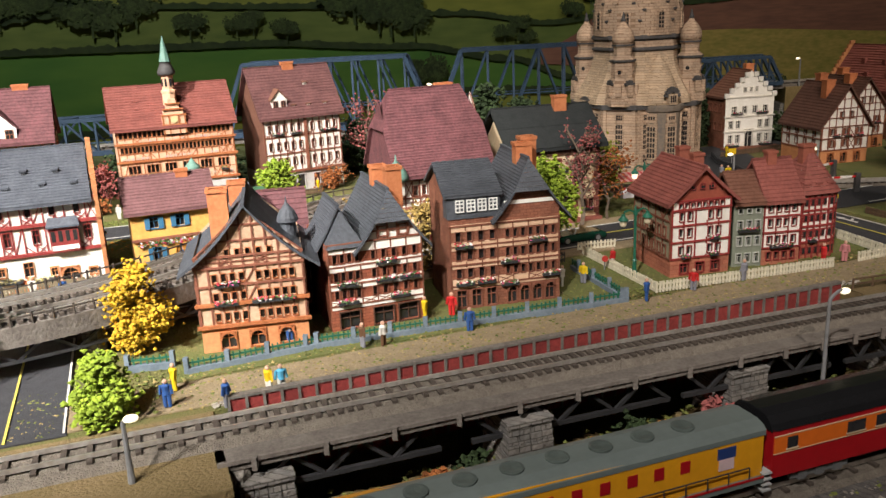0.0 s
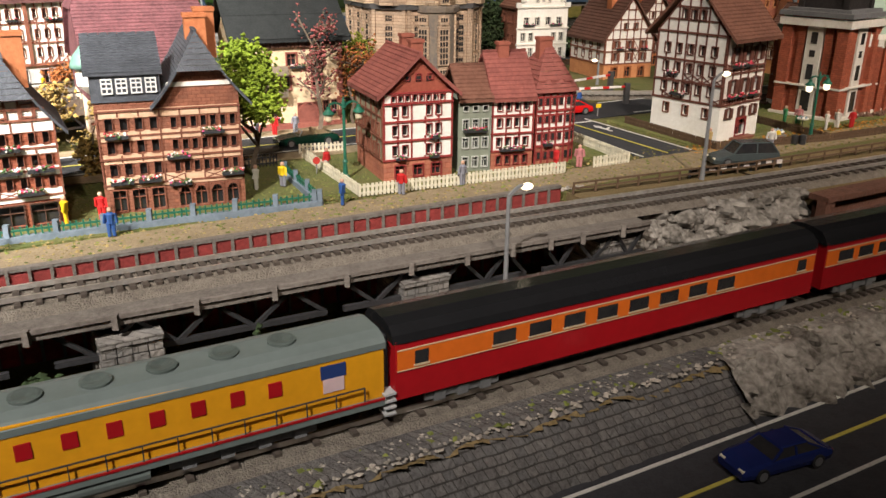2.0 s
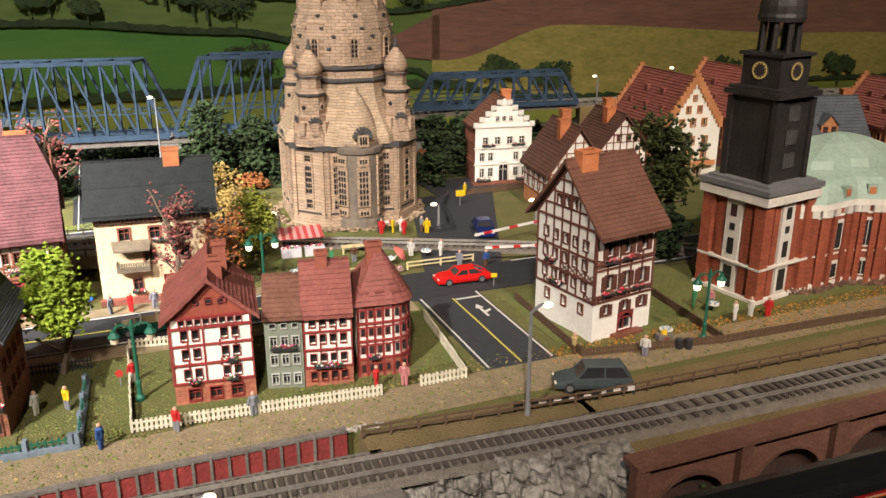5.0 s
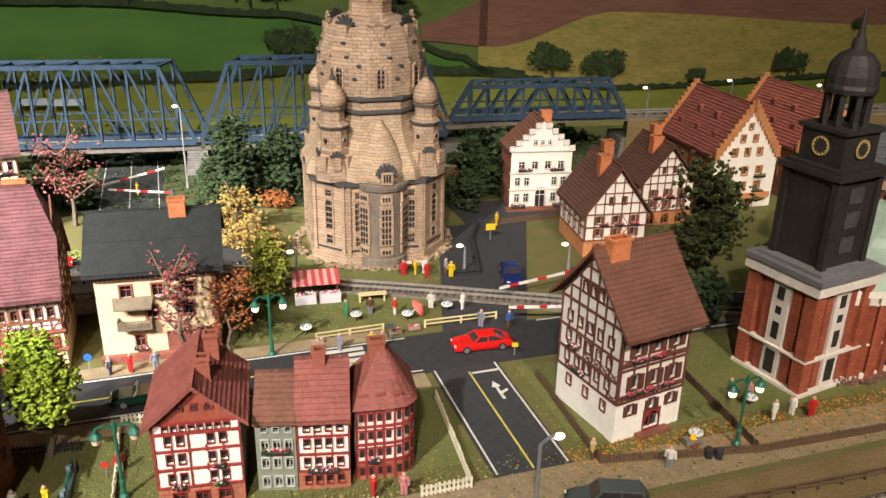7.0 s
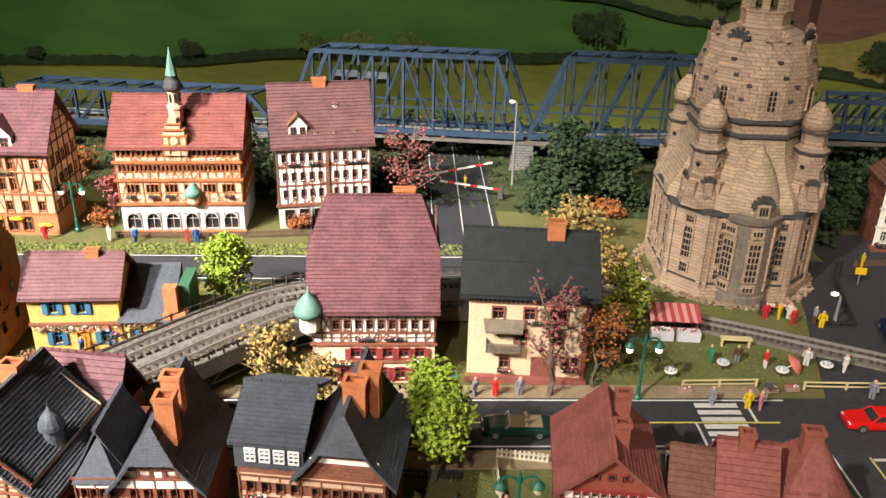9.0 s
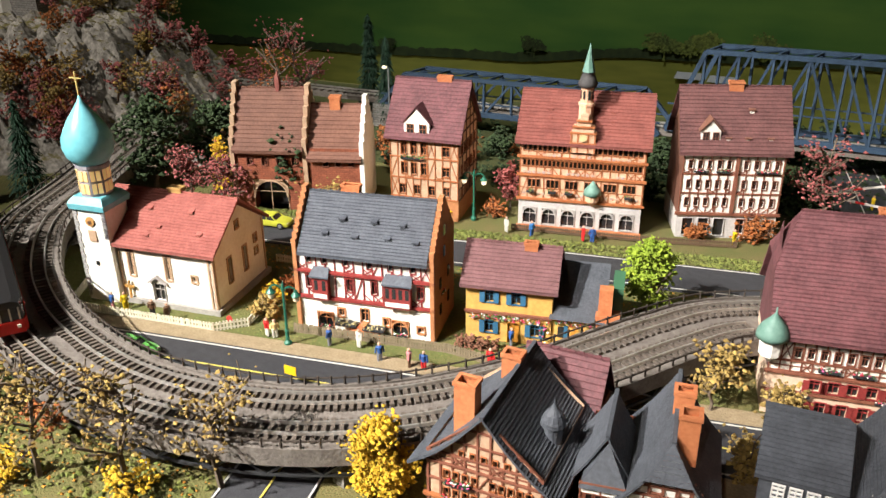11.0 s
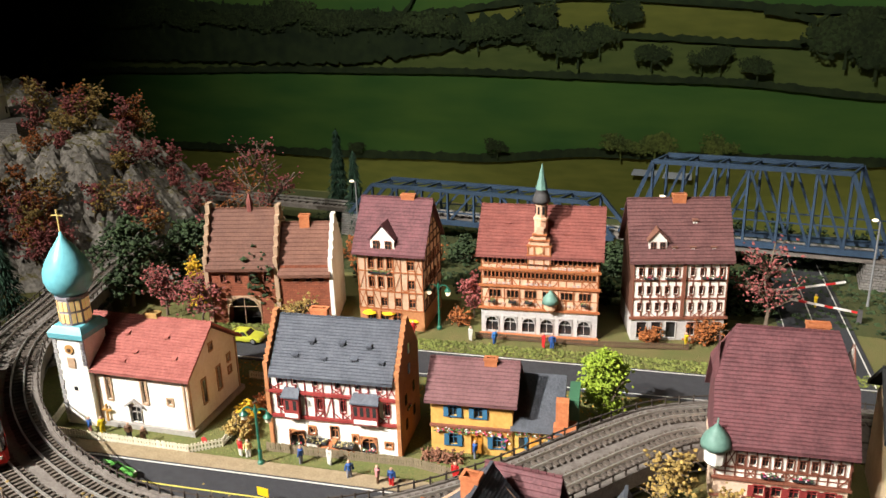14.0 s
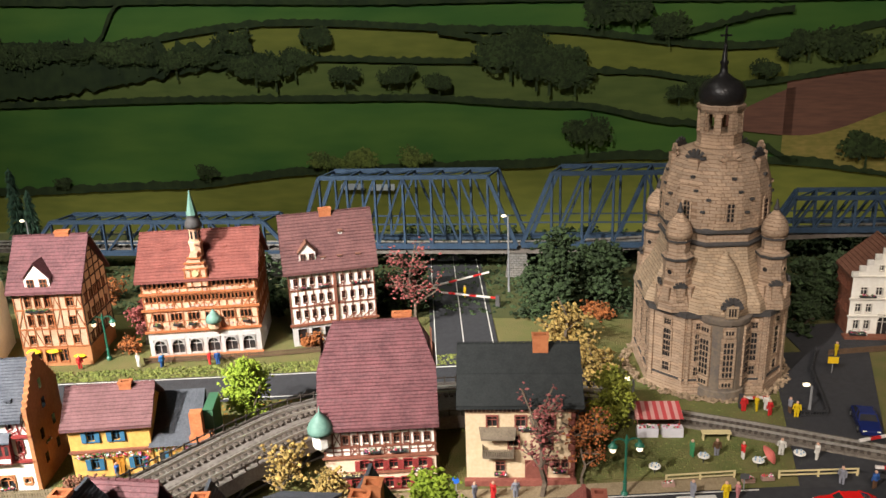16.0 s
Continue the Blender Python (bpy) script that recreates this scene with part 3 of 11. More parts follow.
                me, pm = WINDOWS[key]
                ob = shared("door" if kind == "door" else "window", me, pose(*self.p(f, s0, z0), 0, 0, ROT[f]), self.ob)
                if kind != "door":
                    shared("pane", pm, Matrix.Identity(4), ob)

    def timber(self, f, levels, posts, material, ridge=0.0, w=0.0016, brace=0.5, seed=1, cross=()):
        """Half-timbering on one face: beams at the levels, posts between them that miss the windows, braces; a gable above the last level up to the ridge."""
        r = random.Random(seed)
        w, posts, brace = w * 0.78, max(3, int(posts * 0.66)), brace * 0.6
        bm = bmesh.new()
        n = self.length(f)
        for i, z in enumerate(levels):
            self.fbox(bm, f, -0.0004, n + 0.0004, z - w * 0.6, z + w * 0.6, 0.0, 0.0012 + (0.0003 if i % 2 else 0))

        def post(s, a, b):
            cuts = sorted((c[2] - 0.001, c[3] + 0.001) for c in self.wins[f] if c[0] - 0.0014 < s < c[1] + 0.0014 and c[3] > a and c[2] < b)
            z = a
            for c, e in cuts:
                if c - z > 0.002:
                    self.fbox(bm, f, s - w / 2, s + w / 2, z, c, 0, 0.0010)
                z = max(z, e)
            if b - z > 0.002:
                self.fbox(bm, f, s - w / 2, s + w / 2, z, b, 0, 0.0010)

        def free(s0, s1, a, b):
            return not any(c[0] < max(s0, s1) and c[1] > min(s0, s1) and c[2] < b and c[3] > a for c in self.wins[f])

        for a, b in zip(levels, levels[1:]):
            st = [w / 2 + (n - w) * i / posts for i in range(posts + 1)]
            for s in st:
                post(s, a, b)
            for s0, s1 in zip(st, st[1:]):
                if r.random() < brace:
                    lo = a
                    hi = b
                    wn = [c for c in self.wins[f] if c[0] < s1 and c[1] > s0 and c[2] < b and c[3] > a]
                    if wn:
                        hi = min(c[2] for c in wn) - 0.001
                    if hi - lo < 0.0035:
                        continue
                    t = r.random()
                    if t < 0.4 or hi - lo < 0.008:
                        beam(bm, self.p(f, s0, lo, 0.0004), self.p(f, s1, hi, 0.0004), w * 0.7, 0.0008)
                        beam(bm, self.p(f, s1, lo, 0.0004), self.p(f, s0, hi, 0.0004), w * 0.7, 0.0008)
                    elif t < 0.7:
                        beam(bm, self.p(f, s0, lo, 0.0004), self.p(f, s1, hi, 0.0004), w * 0.8, 0.0008)
                    else:
                        beam(bm, self.p(f, s1, lo, 0.0004), self.p(f, s0, hi, 0.0004), w * 0.8, 0.0008)
            if not any(c[2] < (a + b) / 2 < c[3] for c in self.wins[f]):
                self.fbox(bm, f, 0, n, (a + b) / 2 - w * 0.3, (a + b) / 2 + w * 0.3, 0, 0.0008)
        if ridge:
            e = levels[-1]
            k = max(2, int((ridge - e) / 0.011))
            for i in range(1, k):
                z = e + (ridge - e) * i / k
                h = n / 2 * (1 - i / k)
                self.fbox(bm, f, n / 2 - h, n / 2 + h, z - w * 0.5, z + w * 0.5, 0, 0.0011)
            for i in range(1, posts):
                s = n * i / posts
                post(s, e, e + (ridge - e) * (1 - abs(s - n / 2) / (n / 2)) - 0.001)
            for s in (0, n):
                beam(bm, self.p(f, s, e, 0.0005), self.p(f, n / 2, ridge, 0.0005), w * 1.3, 0.001)
        return part("timber_frame", bm, material, self.ob)

    def roof(self, eave, ridge, material, along="x", over=0.004, hang=0.003, sag=0.0, rows=14, thick=0.0022, x0=None, x1=None, y0=None, y1=None, hip0=0.0, hip1=0.0, name="roof", jag=0.0004):
        """Two slopes in overlapping courses. along: the axis of the ridge. sag: hollow of the slope. hip0, hip1: how far the ridge stops short of each end (half hips)."""
        x0, x1 = 0 if x0 is None else x0, self.w if x1 is None else x1
        y0, y1 = 0 if y0 is None else y0, self.d if y1 is None else y1
        a0, a1, b0, b1 = (x0, x1, y0, y1) if along == "x" else (y0, y1, x0, x1)
        a0, a1 = a0 - hang, a1 + hang
        mid, half = (b0 + b1) / 2, (b1 - b0) / 2 + over
        drop = (ridge - eave) * over / max(1e-6, half - over)
        zb = eave - 0.5 * drop * (1 - min(1, sag * 6))

        def z_at(t):
            return ridge + (zb - ridge) * t - sag * (ridge - eave) * math.sin(math.pi * t)

        def pt(a, b, z):
            return (a, b, z) if along == "x" else (b, a, z)

        for sgn in (-1, 1):
            bm = bmesh.new()
            cols = max(1, int((a1 - a0) / 0.012))
            for i in range(rows):
                t0, t1 = i / rows, (i + 1) / rows
                q0, q1 = max(0, 1 - t0 / 0.45), max(0, 1 - t1 / 0.45)
                l0, r0, l1, r1 = a0 + hip0 * q0, a1 - hip1 * q0, a0 + hip0 * q1, a1 - hip1 * q1
                ba, bc = mid + sgn * half * t0, mid + sgn * half * t1
                za, zn = z_at(t0) + thick + 0.0002, z_at(t1) + thick + 0.0002
                up = [0.0008 + rnd(0, jag) for c in range(cols + 1)]
                top = [bm.verts.new(pt(l0 + (r0 - l0) * c / cols, ba, za)) for c in range(cols + 1)]
                low = [bm.verts.new(pt(l1 + (r1 - l1) * c / cols, bc, zn + up[c])) for c in range(cols + 1)]
                foot = [bm.verts.new(pt(l1 + (r1 - l1) * c / cols, bc, zn)) for c in range(cols + 1)]
                for c in range(cols):
                    bm.faces.new((top[c], top[c + 1], low[c + 1], low[c]))
                    bm.faces.new((low[c], low[c + 1], foot[c + 1], foot[c]))
            # underside and verges
            for i in range(rows):
                t0, t1 = i / rows, (i + 1) / rows
                q0, q1 = max(0, 1 - t0 / 0.45), max(0, 1 - t1 / 0.45)
                ba, bc = mid + sgn * half * t0, mid + sgn * half * t1
                l0, r0, l1, r1 = a0 + hip0 * q0, a1 - hip1 * q0, a0 + hip0 * q1, a1 - hip1 * q1
                za, zc = z_at(t0), z_at(t1)
                bm.faces.new([bm.verts.new(pt(*q)) for q in ((l0, ba, za), (r0, ba, za), (r1, bc, zc), (l1, bc, zc))])
                for e0, e1 in ((l0, l1), (r0, r1)):
                    bm.faces.new([bm.verts.new(pt(*q)) for q in ((e0, ba, za), (e0, ba, za + thick + 0.001), (e1, bc, zc + thick + 0.001), (e1, bc, zc))])
            bm.faces.new([bm.verts.new(pt(*q)) for q in ((a0, mid + sgn * half, zb), (a1, mid + sgn * half, zb), (a1, mid + sgn * half, zb + thick + 0.001), (a0, mid + sgn * half, zb + thick + 0.001))])
            bmesh.ops.remove_doubles(bm, verts=bm.verts[:], dist=0.00002)
            part(name, bm, material, self.ob)
        for e, hip, s in ((a0, hip0, 1), (a1, hip1, -1)):
            if hip:
                bm = bmesh.new()
                t = 0.45
                zt, bt = z_at(t) + thick, half * t
                for i in range(7):
                    k0, k1 = i / 7, (i + 1.2) / 7
                    pts = []
                    for k, dz in ((k0, 0.0004), (min(k1, 1.05), 0.0014)):
                        z = ridge + thick + (zt - ridge - thick) * k + dz
                        for sg in (-1, 1):
                            pts.append(pt(e + s * hip * (1 - k), mid + sg * bt * k, z))
                    bm.faces.new([bm.verts.new(q) for q in (pts[0], pts[1], pts[3], pts[2])])
                part("hip", bm, material, self.ob)
        bm = bmesh.new()
        n = max(3, int((a1 - a0) / 0.006))
        for i in range(n):
            p, q = a0 + hip0 + (a1 - a0 - hip0 - hip1) * i / n, a0 + hip0 + (a1 - a0 - hip0 - hip1) * (i + 0.93) / n
            beam(bm, pt(p, mid, ridge + thick + 0.0005), pt(q, mid, ridge + thick + 0.0009), 0.0026, 0.0016)
        part("ridge_tiles", bm, material, self.ob)

    def chimney(self, x, y, z0, z1, w=0.011, d=0.008, material=None):
        bm = bmesh.new()
        t = 0.0016
        for a in ((0, w, 0, t), (0, w, d - t, d), (0, t, t, d - t), (w - t, w, t, d - t)):
            box(bm, x + a[0], x + a[1], y + a[2], y + a[3], z0, z1)
        for a in ((-0.0008, w + 0.0008, -0.0008, t), (-0.0008, w + 0.0008, d - t, d + 0.0008), (-0.0008, t, t, d - t), (w - t, w + 0.0008, t, d - t)):
            box(bm, x + a[0], x + a[1], y + a[2], y + a[3], z1 - 0.002, z1 + 0.0006)
        box(bm, x + t, x + w - t, y + t, y + d - t, z1 - 0.006, z1 - 0.005)
        return part("chimney", bm, material or ORANGE, self.ob, "orange terracotta chimney with an open top")

    def flowers(self, f, s, z, w=0.014, material=None, d=0.004):
        bm = bmesh.new()
        self.fbox(bm, f, s - w / 2, s + w / 2, z, z + 0.0022, 0.0008, d)
        ob = part("flower_box", bm, IRON, self.ob, "dark balcony box with flowers")
        vs, fs = [], []
        for i in range(int(w / 0.0005)):
            c = self.p(f, s + rnd(-w / 2, w / 2), z + rnd(0.0015, 0.0045), rnd(0.001, d + 0.001))
            clump(vs, fs, c, rnd(0.0007, 0.0013))
        part("flowers", (vs, [], fs), material or FLOWERS, ob)

    def bands(self, f, levels, material, h=0.002, o=0.0016, name="cornice"):
        bm = bmesh.new()
        for z in levels:
            self.fbox(bm, f, -o, self.length(f) + o, z, z + h, 0, o)
        return part(name, bm, material, self.ob)

    def dormer(self, x, y, z, w, h, d, wall, roof, n=1, trim=BROWN, gable=True):
        """A dormer that looks to the front, with its own little roof."""
        bm = bmesh.new()
        box(bm, x - w / 2, x + w / 2, y, y + d, z, z + h)
        if gable:
            v = [bm.verts.new(q) for q in ((x - w / 2, y, z + h), (x + w / 2, y, z + h), (x, y, z + h + w * 0.55))]
            bm.faces.new(v)
        ob = part("dormer", bm, wall, self.ob)
        bm = bmesh.new()
        t = 0.0016
        if gable:
            for s in (-1, 1):
                v = [(x, y - 0.002, z + h + w * 0.6), (x + s * (w / 2 + 0.002), y - 0.002, z + h - 0.001), (x + s * (w / 2 + 0.002), y + d, z + h - 0.001), (x, y + d, z + h + w * 0.6)]
                a = [bm.verts.new(q) for q in v]
                b = [bm.verts.new((q[0], q[1], q[2] + t)) for q in v]
                bm.faces.new(a), bm.faces.new(b)
                for i in range(4):
                    bm.faces.new((a[i], a[(i + 1) % 4], b[(i + 1) % 4], b[i]))
        else:
            v = [(x - w / 2 - 0.001, y - 0.0015, z + h), (x + w / 2 + 0.001, y - 0.0015, z + h), (x + w / 2 + 0.001, y + d, z + h + 0.002), (x - w / 2 - 0.001, y + d, z + h + 0.002)]
            a = [bm.verts.new(q) for q in v]
            b = [bm.verts.new((q[0], q[1], q[2] + t)) for q in v]
            bm.faces.new(a[::-1]), bm.faces.new(b)
            for i in range(4):
                bm.faces.new((a[i], a[(i + 1) % 4], b[(i + 1) % 4], b[i]))
        part("dormer_roof", bm, roof, ob)
        for i in range(n):
            c = x - w / 2 + w * (i + 0.5) / n
            q = w / n * 0.5
            bm = bmesh.new()
            box(bm, c - q / 2, c + q / 2, y - 0.0006, y + 0.0004, z + h * 0.2, z + h * 0.9)
            win = part("window", bm, GLASS, ob)
            bm = bmesh.new()
            for e in ((-q / 2 - 0.0006, -q / 2), (q / 2, q / 2 + 0.0006), (-0.0002, 0.0002)):
                box(bm, c + e[0], c + e[1], y - 0.001, y, z + h * 0.15, z + h * 0.95)
            for e in (0.15, 0.55, 0.9):
                box(bm, c - q / 2, c + q / 2, y - 0.001, y, z + h * e, z + h * e + 0.0005)
            part("window_frame", bm, trim, win)


def clump(vs, fs, c, r, flat=0.8):
    """A small irregular lump with eight faces."""
    b = len(vs)
    a = rnd(0, 6.28)
    for i in range(4):
        q = r * rnd(0.7, 1.3)
        vs.append((c[0] + q * math.cos(a + i * 1.571), c[1] + q * math.sin(a + i * 1.571), c[2] + r * rnd(-0.35, 0.35)))
    vs.append((c[0] + r * rnd(-.3, .3), c[1] + r * rnd(-.3, .3), c[2] + r * flat * rnd(0.7, 1.3)))
    vs.append((c[0] + r * rnd(-.3, .3), c[1] + r * rnd(-.3, .3), c[2] - r * flat * rnd(0.7, 1.3)))
    for i in range(4):
        j = (i + 1) % 4
        fs.append((b + i, b + j, b + 4))
        fs.append((b + j, b + i, b + 5))

# front row
def house_a():
    h = House("timbered_house", -0.168, 0.608, 16, 0.078, 0.085, "tall cream and orange timbered house with a flared slate roof")
    for z in (0.0245, 0.040, 0.0545):
        h.row("F", z, 0.0065, 4, 0.0034, 0.010, 0.036, "slit", ORTIMBER)
        h.row("F", z, 0.0065, 5, 0.0034, 0.042, 0.072, "slit", ORTIMBER)
    h.row("F", 0.074, 0.005, 5, 0.003, 0.02, 0.058, "slit", ORTIMBER)
    h.row("F", 0.003, 0.013, 3, 0.011, 0.008, 0.072, "arch", ORTIMBER)
    h.row("R", 0.030, 0.008, 5, 0.004, kind="slit"), h.row("R", 0.05, 0.008, 5, 0.004, kind="slit"), h.row("L", 0.04, 0.008, 5, 0.004, kind="slit")
    h.walls(0, 0.0205, mat("orange_sandstone", (0.55, 0.24, 0.10), (0.42, 0.17, 0.07), 300, 0.85, 0.3), name="ground_floor_wall")
    h.walls(0.0205, 0.074, mat("warm_cream_plaster", (0.62, 0.42, 0.28), (0.47, 0.29, 0.18), 300, 0.85, 0.3), gables="FB", ridge=0.108)
    h.windows()
    h.timber("F", [0.0205, 0.037, 0.052, 0.066, 0.074], 14, BROWN, 0.108, 0.0017, 0.8, 5)
    h.timber("R", [0.0205, 0.036, 0.052, 0.066], 7, BROWN, 0, 0.0017, 0.5, 6)
    h.timber("L", [0.0205, 0.036, 0.052, 0.066], 7, BROWN, 0, 0.0017, 0.5, 7)
    h.bands("F", [0.020, 0.037], ORTIMBER, 0.0025, 0.0026)
    h.roof(0.064, 0.110, SLATE, "y", 0.012, 0.006, 0.10, 26, 0.0013)
    h.chimney(0.014, 0.010, 0.080, 0.121, 0.014, 0.011), h.chimney(0.027, 0.058, 0.085, 0.117, 0.013, 0.010)
    bm = bmesh.new()
    lathe(bm, [(0.0062, 0.072), (0.0062, 0.086), (0.0084, 0.087), (0.0080, 0.090), (0.0060, 0.095), (0.0025, 0.099), (0.0008, 0.102), (0.0, 0.108)], 14, (0.070, 0.040))
    part("turret", bm, SLATE, h.ob)
    for s, z in ((0.022, 0.0515), (0.02, 0.037), (0.047, 0.037), (0.062, 0.037)):
        h.flowers("F", s, z, 0.017)
    # rear wing with a rosy roof
    bm = bmesh.new()
    box(bm, 0.03, 0.085, 0.088, 0.13, 0, 0.06)
    part("rear_wing", bm, OLDBRICK, h.ob)
    h.roof(0.060, 0.096, TILEPINK, "x", 0.004, 0.003, 0, 10, 0.002, 0.03, 0.085, 0.088, 0.13, name="rear_roof")


house_a()


def house_b():
    h = House("timbered_house", -0.079, 0.647, 24, 0.076, 0.075, "narrow brick and white timbered twin house with steep dark slate roofs")
    s = 0.029
    for z in (0.0265, 0.041, 0.0555):
        h.row("F", z, 0.0075, 5, 0.0036, s + 0.003, 0.074, "slit", BROWN)
        h.row("F", z, 0.0075, 4, 0.0036, 0.003, s - 0.003, "slit", BROWN)
    h.row("F", 0.0735, 0.007, 2, 0.007, s + 0.008, 0.07, "plain", BROWN)
    h.row("F", 0.002, 0.014, 1, 0.016, 0.004, 0.026, "plain", DKTIMBER), h.row("F", 0.002, 0.014, 2, 0.016, 0.032, 0.073, "plain", DKTIMBER)
    h.walls(0, 0.071, REDBRICK)
    h.windows()
    bm = bmesh.new()
    n = 10
    v = [(s, 0, 0.071), (0.076, 0, 0.071), ((s + 0.076) / 2, 0, 0.102)]
    bm.faces.new([bm.verts.new(q) for q in v])
    part("gable", bm, WHITE, h.ob)
    bm = bmesh.new()
    for za, zb in ((0.0185, 0.0258), (0.0346, 0.0405), (0.0491, 0.055), (0.0636, 0.0705)):
        h.fbox(bm, "F", 0.001, 0.075, za, zb, 0, 0.0007)
    part("plaster_infill", bm, WHITE, h.ob)
    h.timber("F", [0.0215, 0.0385, 0.053, 0.071], 10, BROWN, 0, 0.0014, 0.9, 12)
    bm = bmesh.new()
    for k in range(1, 5):
        z = 0.071 + 0.031 * k / 5
        q = 0.0235 * (1 - k / 5)
        h.fbox(bm, "F", 0.0525 - q, 0.0525 + q, z, z + 0.0015, 0, 0.001)
    for e in (-0.012, -0.004, 0.004, 0.012):
        h.fbox(bm, "F", 0.0525 + e - 0.0007, 0.0525 + e + 0.0007, 0.071, 0.099 - abs(e) * 1.4, 0, 0.0009)
    part("gable_timber", bm, BROWN, h.ob)
    h.roof(0.064, 0.107, SLATE, "y", 0.007, 0.006, 0.08, 24, 0.0014, s - 0.002, 0.076, 0, 0.075, hip0=0.008)
    h.roof(0.064, 0.097, SLATE, "y", 0.006, 0.002, 0.06, 20, 0.0014, -0.002, s, 0.012, 0.06)
    bm = bmesh.new()
    lathe(bm, [(0.021, 0.068), (0.0195, 0.070), (0.0, 0.094)], 4, (0.0145, 0.012), math.pi / 4)
    part("hipped_roof", bm, SLATE, h.ob)
    h.chimney(0.053, 0.008, 0.090, 0.124, 0.012, 0.011), h.chimney(0.049, 0.036, 0.092, 0.121, 0.012, 0.010)
    for q, z in ((0.014, 0.037), (0.014, 0.0225), (0.046, 0.0515), (0.045, 0.037), (0.064, 0.037), (0.056, 0.0225)):
        h.flowers("F", q, z, 0.016)


house_b()


def house_c():
    h = House("timbered_house", 0.011, 0.693, 17, 0.094, 0.07, "broad red brick timbered house with slate roofs and attic windows")
    m = 0.043
    for z in (0.027, 0.0425, 0.058):
        h.row("F", z, 0.0085, 4, 0.0046, 0.003, m - 0.002, "slit", BROWN)
        h.row("F", z, 0.0075, 7, 0.0036, m + 0.003, 0.092, "slit", BROWN)
    h.row("F", 0.002, 0.015, 3, 0.008, 0.003, m - 0.002, "plain", BROWN), h.row("F", 0.002, 0.015, 4, 0.008, m + 0.004, 0.091, "arch", BROWN)
    for z in (0.025, 0.045):
        h.row("R", z, 0.008, 4, 0.005)
    h.walls(0, 0.081, OLDBRICK)
    h.windows()
    bm = bmesh.new()
    for za, zb in ((0.0185, 0.0268), (0.0357, 0.0423), (0.0512, 0.0578), (0.0667, 0.0725)):
        h.fbox(bm, "F", 0.002, 0.0925, za, zb, 0, 0.0007)
    part("plaster_infill", bm, mat("warm_cream_plaster", (0.62, 0.42, 0.28)), h.ob)
    h.timber("F", [0.021, 0.039, 0.0545, 0.0715], 12, BROWN, 0, 0.0014, 0.9, 22)
    # attic with four white windows
    bm = bmesh.new()
    h.fbox(bm, "F", -0.001, m, 0.0775, 0.097, -0.012, 0.001)
    att = part("attic_front", bm, SLATE, h.ob)
    for i in range(4):
        bm = bmesh.new()
        c = 0.006 + i * 0.0092
        for a in range(3):
            box(bm, c + a * 0.0032, c + a * 0.0032 + 0.0008, -0.0024, -0.001, 0.083, 0.0925)
        for a in (0.083, 0.0864, 0.0895, 0.0922):
            box(bm, c, c + 0.0072, -0.0024, -0.001, a, a + 0.0008)
        part("white_window", bm, paint("white_paint", (0.8, 0.79, 0.75)), att)
    h.roof(0.096, 0.116, SLATE, "x", 0.003, 0.002, 0, 14, 0.0014, -0.002, m, 0, 0.07)
    bm = bmesh.new()
    bm.faces.new([bm.verts.new(q) for q in ((m + 0.001, 0, 0.081), (0.094, 0, 0.081), (0.0685, 0, 0.114))])
    bm.faces.new([bm.verts.new(q) for q in ((0, 0, 0.081), (0, 0.07, 0.081), (0, 0.07, 0.096), (0, 0.035, 0.116), (0, 0, 0.096))])
    part("gable", bm, OLDBRICK, h.ob)
    bm = bmesh.new()
    for k, ma in ((0.15, 0), (0.5, 0), (0.7, 0)):
        z = 0.081 + 0.033 * k
        q = 0.0255 * (1 - k)
        h.fbox(bm, "F", 0.0685 - q, 0.0685 + q, z, z + 0.003, 0, 0.0009)
    h.fbox(bm, "F", 0.061, 0.076, 0.0975, 0.101, 0, 0.0007)
    part("plaster_bands", bm, WHITE, h.ob)
    h.roof(0.075, 0.120, SLATE, "y", 0.008, 0.007, 0.08, 25, 0.0014, m, 0.094, 0, 0.07, hip0=0.008)
    h.chimney(0.064, 0.02, 0.105, 0.131, 0.014, 0.011), h.chimney(0.072, 0.030, 0.100, 0.134, 0.013, 0.012)
    for q, z in ((0.012, 0.053), (0.012, 0.0215), (0.05, 0.037), (0.075, 0.053), (0.086, 0.0225), (0.05, 0.018), (0.03, 0.022)):
        h.flowers("F", q, z, 0.015)


house_c()


